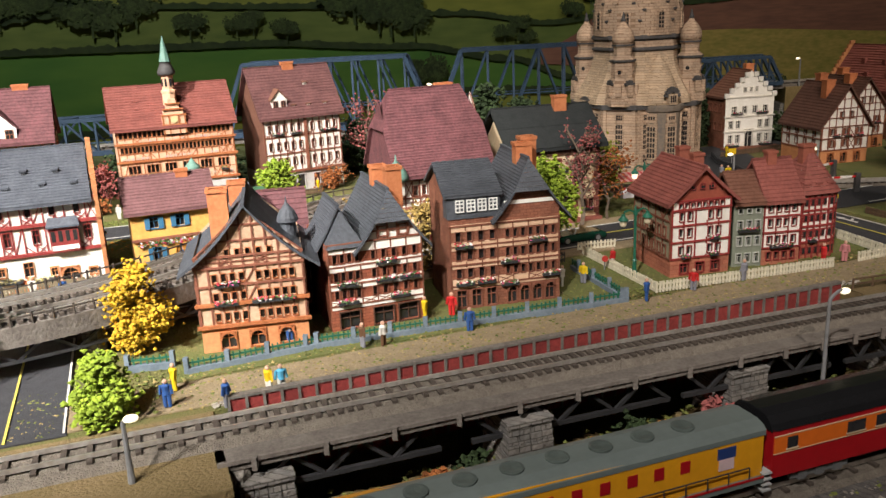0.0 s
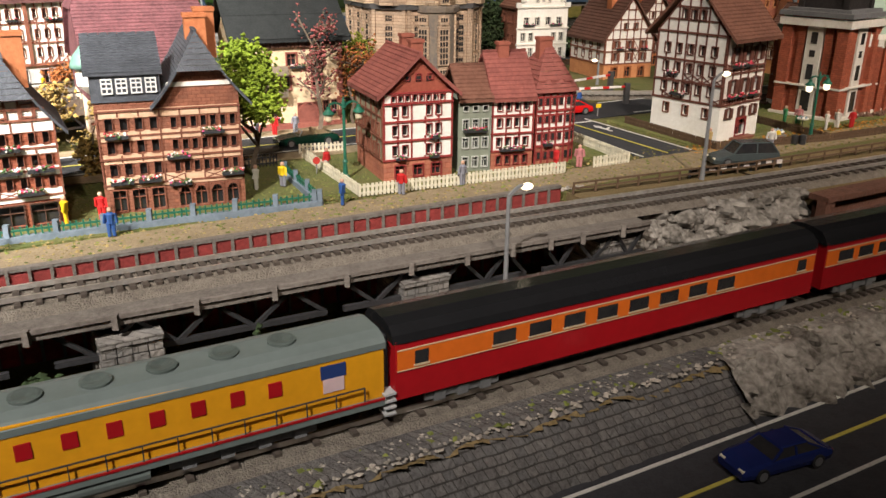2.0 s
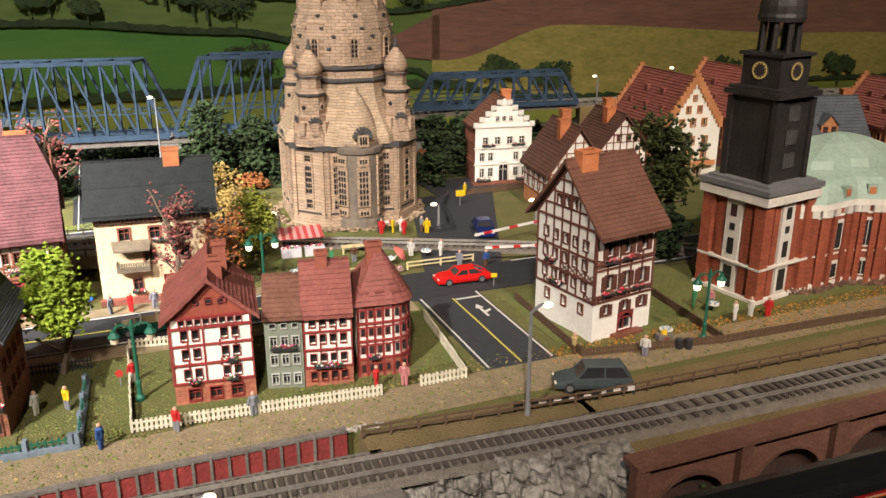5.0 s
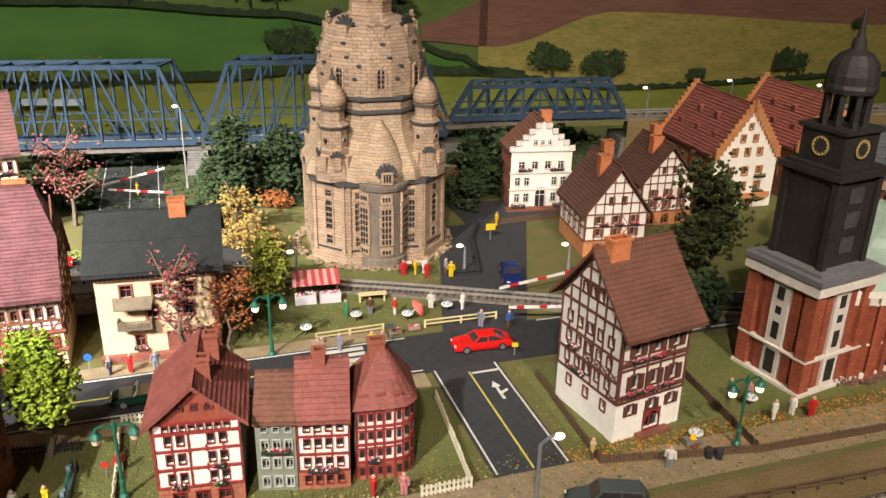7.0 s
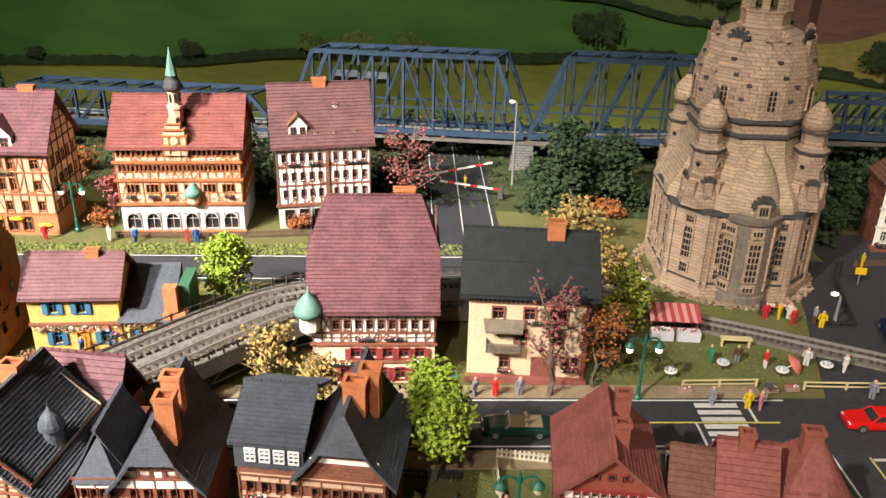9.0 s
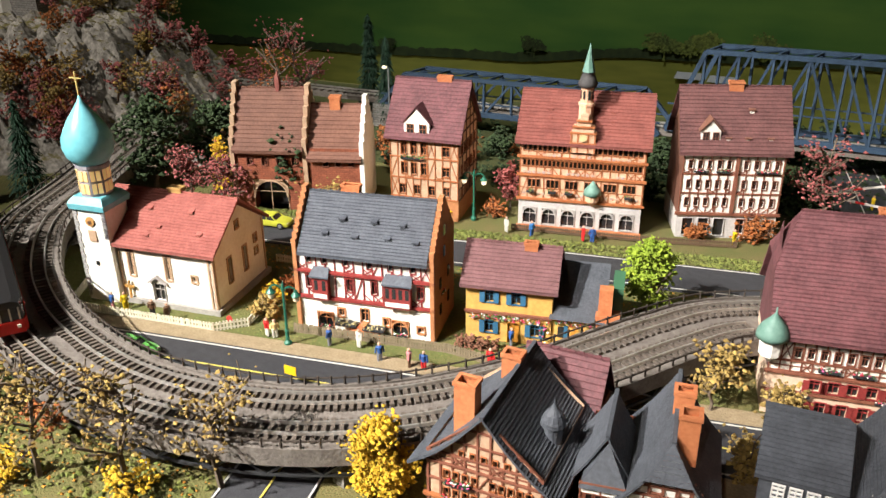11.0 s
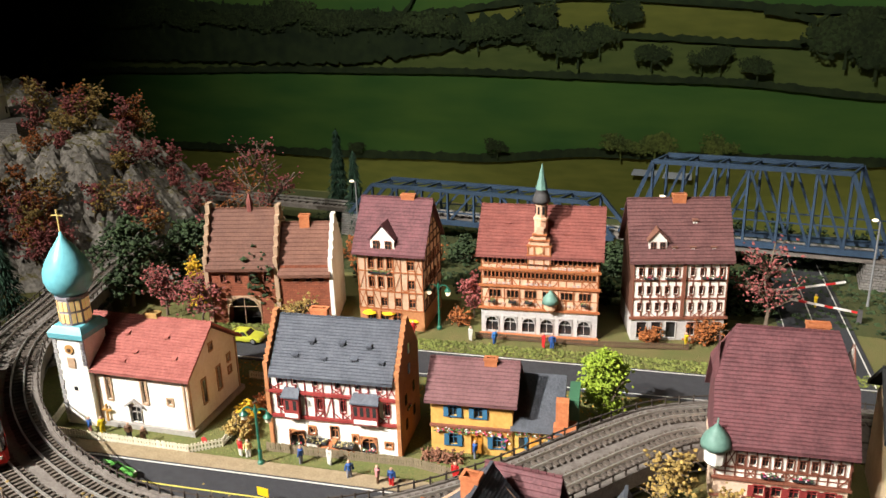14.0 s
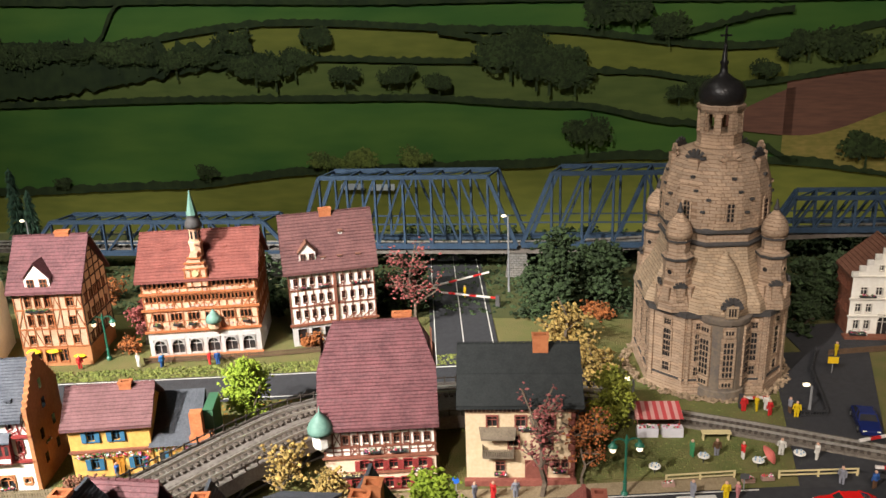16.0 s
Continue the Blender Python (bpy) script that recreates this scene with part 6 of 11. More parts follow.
# ---- domed church ----
def domed_church():
    t = thing("domed_church", pose(0.247, 1.287, 0, 0, 0, 22), "great sandstone church with a bell-shaped dome and corner turrets", "church")
    R = 0.086
    # octagonal body with long and short sides
    a = []
    for k in range(4):
        for s in (-0.26, 0.26):
            an = -math.pi / 2 + k * math.pi / 2 + math.pi / 4 + s
            a.append((R * 1.04 * math.cos(an), R * 1.04 * math.sin(an)))
    bm = bmesh.new()
    prism(bm, a, 0.0, 0.099)
    part("body", bm, SANDSTONE, t)
    bm = bmesh.new()
    prism(bm, [(x * 1.03, y * 1.03) for x, y in a], 0.0, 0.014)
    part("plinth", bm, SANDSTONE, t)
    bm = bmesh.new()
    prism(bm, [(x * 1.045, y * 1.045) for x, y in a], 0.098, 0.104)
    prism(bm, [(x * 1.02, y * 1.02) for x, y in a], 0.019, 0.021)
    part("cornice", bm, DKSTONE, t, "dark grey weathered cornice")
    E8 = math.pi / 8
    bm = bmesh.new()
    lathe(bm, [(0.090, 0.1035), (0.088, 0.112), (0.080, 0.124), (0.071, 0.138), (0.0645, 0.152), (0.061, 0.166), (0.060, 0.174)], 8, (0, 0), E8)
    part("bell_roof", bm, masonry("pale_sandstone_courses", (0.50, 0.375, 0.255), (0.39, 0.28, 0.18), (0.42, 0.37, 0.32), 0.007, 0.0033, 0.85, 0.4), t, "pale sandstone bell-shaped roof")
    for prof in ([(0.061, 0.173), (0.0635, 0.175), (0.0635, 0.177), (0.0605, 0.179)], [(0.0605, 0.187), (0.0645, 0.190), (0.0645, 0.193), (0.0615, 0.195)]):
        bm = bmesh.new()
        lathe(bm, prof, 8, (0, 0), E8)
        part("drum_ring", bm, DKSTONE, t)
    bm = bmesh.new()
    lathe(bm, [(0.0605, 0.177), (0.0605, 0.190)], 8, (0, 0), E8)
    part("drum", bm, SANDSTONE, t)
    bm = bmesh.new()
    lathe(bm, [(0.0615, 0.194), (0.0622, 0.206), (0.0622, 0.222), (0.0605, 0.238), (0.0565, 0.252), (0.0525, 0.262), (0.046, 0.270), (0.036, 0.275), (0.026, 0.278)], 16, (0, 0), math.pi / 16)
    part("dome", bm, SANDSTONE, t)
    for k in range(8):
        an = k * math.pi / 4
        up, d = (math.cos(an), math.sin(an), 0), Vector((-math.sin(an), math.cos(an), 0))
        o = Vector((0.0612 * math.cos(an), 0.0612 * math.sin(an), 0))
        bm = bmesh.new()
        for sd in (-1, 1):
            beam(bm, o + d * sd * 0.0052 + Vector((0, 0, 0.202)), o + d * sd * 0.0052 + Vector((0, 0, 0.222)), 0.0016, 0.003, up)
        for q in range(6):
            e, f = math.pi * q / 6, math.pi * (q + 1) / 6
            beam(bm, o - d * 0.0052 * math.cos(e) + Vector((0, 0, 0.222 + 0.0052 * math.sin(e))), o - d * 0.0052 * math.cos(f) + Vector((0, 0, 0.222 + 0.0052 * math.sin(f))), 0.003, 0.0016, up)
        win = part("window", bm, SANDSTONE, t)
        for q in range(4):
            for sd in (-1, 1):
                bm = bmesh.new()
                c = o * 1.005 + d * sd * 0.0021
                beam(bm, c + Vector((0, 0, 0.204 + q * 0.0052)), c + Vector((0, 0, 0.208 + q * 0.0052)), 0.0024, 0.001, up)
                part("pane", bm, GLASS, win)
        for z, r, sh in ((0.213, 0.0615, 0.30), (0.236, 0.0605, 0.16), (0.236, 0.0605, -0.22), (0.250, 0.0565, 0.05), (0.227, 0.0615, 0.39)):
            bm = bmesh.new()
            c = Vector((r * math.cos(an + sh), r * math.sin(an + sh), z))
            beam(bm, c, c + Vector((0, 0, 0.0026)), 0.0048, 0.0034, (math.cos(an + sh), math.sin(an + sh), 0))
            part("dome_hatch", bm, DKSTONE if sh > 0 else SANDSTONE, t)
        bm = bmesh.new()
        c = Vector((0.0485 * math.cos(an), 0.0485 * math.sin(an), 0))
        beam(bm, c + Vector((0, 0, 0.256)), c + Vector((0, 0, 0.270)), 0.012, 0.011, up)
        dm = part("crown_dormer", bm, SANDSTONE, t)
        bm = bmesh.new()
        for q in range(6):
            e, f = math.pi * q / 6, math.pi * (q + 1) / 6
            beam(bm, c - d * 0.0066 * math.cos(e) + Vector((0, 0, 0.2685 + 0.0062 * math.sin(e))), c - d * 0.0066 * math.cos(f) + Vector((0, 0, 0.2685 + 0.0062 * math.sin(f))), 0.0125, 0.0022, up)
        part("hood", bm, DKSTONE if k % 2 else SANDSTONE, dm)
    # lantern: four piers with arches between them
    bm = bmesh.new()
    lathe(bm, [(0.0265, 0.276), (0.0265, 0.279), (0.0245, 0.280), (0.0245, 0.291), (0.0255, 0.292), (0.0255, 0.294)], 8, (0, 0), E8)
    lan = part("lantern", bm, SANDSTONE, t)
    for k in range(8):
        an = k * math.pi / 4 + E8
        bm = bmesh.new()
        c = (0.0215 * math.cos(an), 0.0215 * math.sin(an))
        beam(bm, (*c, 0.293), (*c, 0.317), 0.0078, 0.006, (math.cos(an), math.sin(an), 0))
        part("pier", bm, SANDSTONE, lan)
        bm = bmesh.new()
        an += E8
        d, o = Vector((-math.sin(an), math.cos(an), 0)), Vector((0.0205 * math.cos(an), 0.0205 * math.sin(an), 0.312))
        for q in range(6):
            e, f = math.pi * q / 6, math.pi * (q + 1) / 6
            beam(bm, o - d * 0.0055 * math.cos(e) + Vector((0, 0, 0.0055 * math.sin(e))), o - d * 0.0055 * math.cos(f) + Vector((0, 0, 0.0055 * math.sin(f))), 0.004, 0.0036, (math.cos(an), math.sin(an), 0))
        part("arch", bm, SANDSTONE, lan)
    bm = bmesh.new()
    lathe(bm, [(0.0245, 0.316), (0.0265, 0.319), (0.027, 0.323), (0.025, 0.325)], 8, (0, 0), E8)
    part("lantern_cornice", bm, SANDSTONE, lan)
    bm = bmesh.new()
    lathe(bm, [(0.0235, 0.324), (0.0258, 0.332), (0.0255, 0.340), (0.0205, 0.348), (0.011, 0.353), (0.0045, 0.358), (0.0035, 0.366), (0.005, 0.369), (0.003, 0.372), (0.002, 0.386), (0.0012, 0.39)], 20)
    part("lantern_cap", bm, mat("black_lead", (0.028, 0.026, 0.026), (0.016, 0.015, 0.015), 300, 0.35, 0.2), t, "glossy black lantern cap", True)
    bm = bmesh.new()
    beam(bm, (-0.0062, 0, 0.398), (0.0062, 0, 0.398), 0.002)
    beam(bm, (0, 0, 0.386), (0, 0, 0.408), 0.002)
    part("cross", bm, MATS["black_lead"], t)
    # windows of the eight sides
    for i in range(8):
        p, q = Vector((*a[i], 0)), Vector((*a[(i + 1) % 8], 0))
        d, L = (q - p).normalized(), (q - p).length
        nrm = Vector((d.y, -d.x, 0))
        cols = 1 if L < 0.055 else 3
        for c in range(cols):
            m = p.lerp(q, (c + 0.5) / cols)
            for z, w, h, rows in ((0.026, 0.0105, 0.012, 2), (0.044, 0.0115, 0.032, 5), (0.084, 0.0105, 0.008, 2)):
                if cols == 3 and c == 1 and z > 0.03:
                    w *= 1.1
                bm = bmesh.new()
                o = m + nrm * 0.0006
                for s in (-1, 1):
                    beam(bm, o + d * s * w / 2 + Vector((0, 0, z - 0.001)), o + d * s * w / 2 + Vector((0, 0, z + h)), 0.0018, 0.003, nrm)
                for k in range(7 if h > 0.02 else 1):
                    if h > 0.02:
                        e, f = math.pi * k / 7, math.pi * (k + 1) / 7
                        beam(bm, o - d * w / 2 * math.cos(e) + Vector((0, 0, z + h + w / 2 * math.sin(e))), o - d * w / 2 * math.cos(f) + Vector((0, 0, z + h + w / 2 * math.sin(f))), 0.0026, 0.0018, nrm)
                    else:
                        beam(bm, o - d * w / 2 + Vector((0, 0, z + h)), o + d * w / 2 + Vector((0, 0, z + h)), 0.003, 0.0018, nrm)
                fr = part("window", bm, SANDSTONE, t)
                bm = bmesh.new()
                for rr in range(rows):
                    for s in (-0.3, 0, 0.3):
                        zz = z + (h + w * 0.3 * (h > 0.02)) * rr / rows
                        hh = (h + w * 0.3 * (h > 0.02)) / rows * 0.72
                        beam(bm, o + d * s * w + Vector((0, 0, zz)), o + d * s * w + Vector((0, 0, zz + hh)), w * 0.22, 0.0008, nrm)
                part("pane", bm, GLASS, fr)
        for e in (0.06, 0.94) if cols == 1 else (0.03, 0.34, 0.66, 0.97):
            bm = bmesh.new()
            m = p.lerp(q, e) + nrm * 0.001
            beam(bm, m + Vector((0, 0, 0.014)), m + Vector((0, 0, 0.099)), 0.0045, 0.003, nrm)
            part("pilaster", bm, SANDSTONE, t)
        if cols == 3:
            bm = bmesh.new()
            m = p.lerp(q, 0.5)
            for s in (-1, 1):
                for k in range(4):
                    e, f = k / 4, (k + 1) / 4
                    beam(bm, m + nrm * 0.003 + d * s * 0.022 * (1 - e) + Vector((0, 0, 0.1 + 0.010 * math.sin(e * 1.57))), m + nrm * 0.003 + d * s * 0.022 * (1 - f) + Vector((0, 0, 0.1 + 0.010 * math.sin(f * 1.57))), 0.006, 0.004, nrm)
            part("curved_pediment", bm, DKSTONE, t)
    # apse bay to the street, dark stone with a round front
    ap = -math.pi / 2 - 0.02
    c = (0.066 * math.cos(ap), 0.066 * math.sin(ap))
    bm = bmesh.new()
    lathe(bm, [(0.0305, 0), (0.0305, 0.012), (0.029, 0.013), (0.029, 0.093), (0.0315, 0.095), (0.0325, 0.100), (0.0325, 0.102), (0.030, 0.103)], 16, c)
    b = part("apse", bm, mat("blackened_sandstone", (0.13, 0.11, 0.095), (0.22, 0.17, 0.12), 300, 0.85, 0.4), t, "blackened stone apse")
    bm = bmesh.new()
    lathe(bm, [(0.0315, 0.102), (0.0315, 0.108), (0.027, 0.122), (0.018, 0.142), (0.009, 0.158), (0.003, 0.165), (0.003, 0.168), (0.0, 0.17)], 20, (c[0], c[1] + 0.006))
    part("apse_roof", bm, MATS["pale_sandstone_courses"], b, smooth=True)
    for da in (-0.9, 0, 0.9):
        an = ap + da
        for z, w, h in ((0.020, 0.012, 0.006), (0.032, 0.013, 0.044), (0.084, 0.011, 0.006)):
            m = Vector((c[0] + 0.0292 * math.cos(an), c[1] + 0.0292 * math.sin(an), 0))
            nrm, d = Vector((math.cos(an), math.sin(an), 0)), Vector((-math.sin(an), math.cos(an), 0))
            bm = bmesh.new()
            beam(bm, m + Vector((0, 0, z - 0.002)), m + Vector((0, 0, z + h + 0.002)), w + 0.003, 0.0024, nrm)
            if h > 0.02:
                for k in range(6):
                    e, f = math.pi * k / 6, math.pi * (k + 1) / 6
                    beam(bm, m - d * w / 2 * math.cos(e) + Vector((0, 0, z + h + w / 2 * math.sin(e))), m - d * w / 2 * math.cos(f) + Vector((0, 0, z + h + w / 2 * math.sin(f))), 0.004, 0.0026, nrm)
            fr = part("window", bm, SANDSTONE, b)
            rows = 6 if h > 0.02 else 1
            for rr in range(rows):
                bm = bmesh.new()
                for s in (-0.3, 0, 0.3):
                    q = m + nrm * 0.0012 + d * s * w
                    beam(bm, q + Vector((0, 0, z + h * rr / rows)), q + Vector((0, 0, z + h * (rr + 0.75) / rows)), w * 0.2, 0.001, nrm)
                part("pane", bm, GLASS, fr)
    # dormer on the apse roof
    bm = bmesh.new()
    beam(bm, (c[0], c[1] - 0.026, 0.104), (c[0], c[1] - 0.026, 0.118), 0.013, 0.012, (0, 1, 0))
    dm = part("dormer", bm, MATS["pale_sandstone_courses"], t)
    bm = bmesh.new()
    for k in range(8):
        e, f = math.pi * k / 8, math.pi * (k + 1) / 8
        beam(bm, (c[0] - 0.0085 * math.cos(e), c[1] - 0.029, 0.114 + 0.010 * math.sin(e)), (c[0] - 0.0085 * math.cos(f), c[1] - 0.029, 0.114 + 0.010 * math.sin(f)), 0.008, 0.003, (0, 1, 0))
    part("hood", bm, DKSTONE, dm)
    bm = bmesh.new()
    for s in (-0.003, 0, 0.003):
        beam(bm, (c[0] + s, c[1] - 0.0322, 0.107), (c[0] + s, c[1] - 0.0322, 0.116), 0.002, 0.001, (0, 1, 0))
    part("pane", bm, GLASS, dm)
    # four corner turrets
    for k in range(4):
        an = math.pi / 4 + k * math.pi / 2
        c = (0.0745 * math.cos(an), 0.0745 * math.sin(an))
        bm = bmesh.new()
        lathe(bm, [(0.0235, 0.103), (0.0235, 0.110), (0.021, 0.118), (0.018, 0.128), (0.0165, 0.138), (0.0155, 0.140), (0.0155, 0.160), (0.0175, 0.162), (0.0175, 0.165), (0.0125, 0.169), (0.0125, 0.180), (0.0145, 0.182), (0.0145, 0.185)], 8, c, an + E8)
        tu = part("corner_turret", bm, SANDSTONE, t)
        bm = bmesh.new()
        lathe(bm, [(0.0138, 0.185), (0.0150, 0.191), (0.0135, 0.199), (0.0090, 0.206), (0.0045, 0.211), (0.0030, 0.214)], 12, c)
        part("turret_cap", bm, SANDSTONE, tu, smooth=True)
        bm = bmesh.new()
        lathe(bm, [(0.0030, 0.213), (0.0036, 0.216), (0.0022, 0.219), (0.0008, 0.226)], 8, c)
        part("finial", bm, DKSTONE, tu)
        for m in range(8):
            bn = an + m * math.pi / 4
            up, d = (math.cos(bn), math.sin(bn), 0), Vector((-math.sin(bn), math.cos(bn), 0))
            if m % 2 == 0:
                bm = bmesh.new()
                o = Vector((c[0] + 0.0148 * up[0], c[1] + 0.0148 * up[1], 0.148))
                for q in range(8):
                    e, f = 2 * math.pi * q / 8, 2 * math.pi * (q + 1) / 8
                    beam(bm, o + d * 0.004 * math.cos(e) + Vector((0, 0, 0.004 * math.sin(e))), o + d * 0.004 * math.cos(f) + Vector((0, 0, 0.004 * math.sin(f))), 0.002, 0.0016, up)
                part("round_window", bm, SANDSTONE, tu)
                bm = bmesh.new()
                beam(bm, o - Vector((0, 0, 0.0026)), o + Vector((0, 0, 0.0026)), 0.0052, 0.0012, up)
                part("pane", bm, GLASS, tu)
            bm = bmesh.new()
            o = Vector((c[0] + 0.0190 * up[0], c[1] + 0.0190 * up[1], 0))
            beam(bm, o + Vector((0, 0, 0.116)), o + Vector((0, 0, 0.131)), 0.0085, 0.006, up)
            part("volute", bm, SANDSTONE, tu)
            if m % 2:
                bm = bmesh.new()
                for q in range(5):
                    e, f = math.pi * q / 5, math.pi * (q + 1) / 5
                    beam(bm, o - d * 0.0052 * math.cos(e) + Vector((0, 0, 0.131 + 0.004 * math.sin(e))), o - d * 0.0052 * math.cos(f) + Vector((0, 0, 0.131 + 0.004 * math.sin(f))), 0.0064, 0.0022, up)
                part("volute_hood", bm, DKSTONE, tu)
        for prof in ([(0.0160, 0.1605), (0.0182, 0.162), (0.0182, 0.1645)], [(0.0148, 0.1822), (0.0150, 0.1845)]):
            bm = bmesh.new()
            lathe(bm, prof, 8, c, an + E8)
            part("ledge", bm, DKSTONE, tu)
    vs, fs = [], []
    for i in range(700):
        an = rnd(0, 6.283)
        r = rnd(0.090, 0.100)
        clump(vs, fs, (r * math.cos(an), r * math.sin(an), rnd(0, 0.005)), rnd(0.002, 0.0035))
    tagged(part("rubble_border", (vs, [], fs), mat("tan_rubble", (0.33, 0.24, 0.15), (0.2, 0.14, 0.09), 300, 0.9, 0.5, island=0.3), t), kind="stuff")


domed_church()


# ---- red brick church with a black tower ----
def brick_church():
    t = thing("brick_church", pose(0.686, 0.992, 0, 0, 0, 35), "red brick church with white trim and a black tower", "church")
    TR = mat("white_stone_trim", (0.72, 0.68, 0.6), (0.6, 0.55, 0.47), 300, 0.8, 0.2)
    BR = masonry("church_brick", (0.40, 0.11, 0.055), (0.28, 0.07, 0.035), (0.6, 0.45, 0.4), 0.005, 0.0022)
    BK = mat("black_copper", (0.035, 0.03, 0.028), (0.02, 0.018, 0.017), 300, 0.5, 0.3)
    bm = bmesh.new()
    box(bm, 0, 0.062, 0, 0.062, 0, 0.108)
    part("tower_shaft", bm, BR, t)
    for x, y in ((0, 0), (0.062, 0), (0, 0.062), (0.062, 0.062)):
        bm = bmesh.new()
        box(bm, x - 0.006, x + 0.006, y - 0.006, y + 0.006, 0, 0.104)
        part("brick_pilaster", bm, BR, t)
    for x0, x1, y0, y1 in ((0.012, 0.02, -0.003, 0), (0.042, 0.05, -0.003, 0), (-0.003, 0, 0.012, 0.02), (-0.003, 0, 0.042, 0.05)):
        bm = bmesh.new()
        box(bm, x0, x1, y0, y1, 0, 0.104)
        part("brick_pilaster", bm, BR, t)
    bm = bmesh.new()
    for z, e, h in ((0.034, 0.0068, 0.002), (0.0, 0.008, 0.004), (0.098, 0.009, 0.008)):
        for x0, x1, y0, y1 in ((-e, 0.062 + e, -e, 0.001), (-e, 0.001, 0.0, 0.062 + e), (0.061, 0.062 + e, 0, 0.062 + e)):
            box(bm, x0, x1, y0, y1, z, z + h)
    part("white_cornice", bm, TR, t)
    # tall white portal panels with dark windows
    for f in ("F", "L"):
        bm = bmesh.new()
        if f == "F":
            box(bm, 0.022, 0.040, -0.0042, 0, 0.004, 0.097)
        else:
            box(bm, -0.0042, 0, 0.022, 0.040, 0.004, 0.097)
        po = part("portal_panel", bm, TR, t)
        for z, h, w in ((0.008, 0.022, 0.010), (0.042, 0.016, 0.007), (0.066, 0.007, 0.006), (0.080, 0.012, 0.007)):
            bm = bmesh.new()
            if f == "F":
                box(bm, 0.031 - w / 2, 0.031 + w / 2, -0.0048, -0.003, z, z + h)
            else:
                box(bm, -0.0048, -0.003, 0.031 - w / 2, 0.031 + w / 2, z, z + h)
            part("window", bm, GLASS, po)
    bm = bmesh.new()
    box(bm, -0.010, 0.072, -0.010, 0.072, 0.108, 0.113)
    box(bm, -0.004, 0.066, -0.004, 0.066, 0.113, 0.116)
    part("tower_ledge", bm, mat("lead_grey", (0.2, 0.2, 0.2), None, 300, 0.6), t)
    bm = bmesh.new()
    box(bm, 0.006, 0.056, 0.006, 0.056, 0.116, 0.196)
    for x, y in ((0.006, 0.006), (0.056, 0.006), (0.006, 0.056), (0.056, 0.056)):
        box(bm, x - 0.003, x + 0.003, y - 0.003, y + 0.003, 0.116, 0.192)
    box(bm, 0.0, 0.062, 0.0, 0.062, 0.194, 0.199)
    box(bm, 0.003, 0.059, 0.003, 0.059, 0.199, 0.202)
    box(bm, 0.010, 0.052, 0.010, 0.052, 0.202, 0.230)
    box(bm, 0.007, 0.055, 0.007, 0.055, 0.230, 0.233)
    part("black_tower", bm, BK, t, "blackened copper tower stage")
    for z in (0.128, 0.150, 0.172):
        for x, y, a in ((0.031, 0.0055, 0), (0.0055, 0.031, 1)):
            bm = bmesh.new()
            if a:
                box(bm, y - 0.001, y, x - 0.007 - 0.001 + 0.031 - x, 0.039, z, z + 0.014)
            else:
                box(bm, 0.023, 0.039, y - 0.001, y, z, z + 0.014)
            part("louvre", bm, DKSTONE, t)
    for m in (Matrix.Translation((0.031, 0.0095, 0.217)) @ Matrix.Rotation(math.pi / 2, 4, "X"), Matrix.Translation((0.0095, 0.031, 0.217)) @ Matrix.Rotation(math.pi / 2, 4, "Y")):
        bm = bmesh.new()
        bmesh.ops.create_cone(bm, cap_ends=True, segments=20, radius1=0.0085, radius2=0.0085, depth=0.002, matrix=m)
        cl = part("clock_face", bm, BK, t)
        bm = bmesh.new()
        for k in range(24):
            e, f = 2 * math.pi * k / 24, 2 * math.pi * (k + 1) / 24
            s = m @ Matrix.Translation((0, 0, 0.0012))
            s2 = m @ Matrix.Translation((0, 0, -0.0012))
            for mm in (s, s2):
                beam(bm, mm @ Vector((0.0075 * math.cos(e), 0.0075 * math.sin(e), 0)), mm @ Vector((0.0075 * math.cos(f), 0.0075 * math.sin(f), 0)), 0.0009)
                if k % 2 == 0:
                    beam(bm, mm @ Vector((0.0055 * math.cos(e), 0.0055 * math.sin(e), 0)), mm @ Vector((0.007 * math.cos(e), 0.007 * math.sin(e), 0)), 0.0007)
        part("gilt_ring", bm, paint("gilt", (0.55, 0.42, 0.15)), cl)
    bm = bmesh.new()
    for k in range(8):
        an = k * math.pi / 4 + math.pi / 8
        lathe(bm, [(0.0028, 0.233), (0.0024, 0.262)], 6, (0.031 + 0.0165 * math.cos(an), 0.031 + 0.0165 * math.sin(an)))
    lathe(bm, [(0.0205, 0.260), (0.0215, 0.264), (0.0205, 0.267), (0.0205, 0.274), (0.0185, 0.283), (0.013, 0.290), (0.006, 0.294), (0.005, 0.302), (0.003, 0.304), (0.001, 0.325)], 16, (0.031, 0.031))
    part("lantern", bm, BK, t, "black columned lantern with a domed cap")
    # nave
    poly = [(0.045, 0.008), (0.080, -0.010), (0.125, -0.012), (0.148, -0.030), (0.210, -0.030), (0.233, -0.012), (0.285, 0.004), (0.305, 0.055), (0.285, 0.10), (0.20, 0.12), (0.09, 0.12), (0.045, 0.10)]
    cx, cy = 0.172, 0.048
    bm = bmesh.new()
    prism(bm, poly, 0, 0.085)
    part("nave_wall", bm, BR, t)
    bm = bmesh.new()
    for z, k, h in ((0.083, 1.05, 0.006), (0.034, 1.012, 0.0018), (0.0, 1.03, 0.006), (0.074, 1.02, 0.002)):
        prism(bm, [(cx + (x - cx) * k, cy + (y - cy) * k) for x, y in poly], z, z + h)
    part("white_cornice", bm, TR, t)
    rings = ((1.04, 0.089), (0.99, 0.099), (0.85, 0.108), (0.62, 0.114), (0.58, 0.122), (0.3, 0.134), (0.06, 0.14))
    bm = bmesh.new()
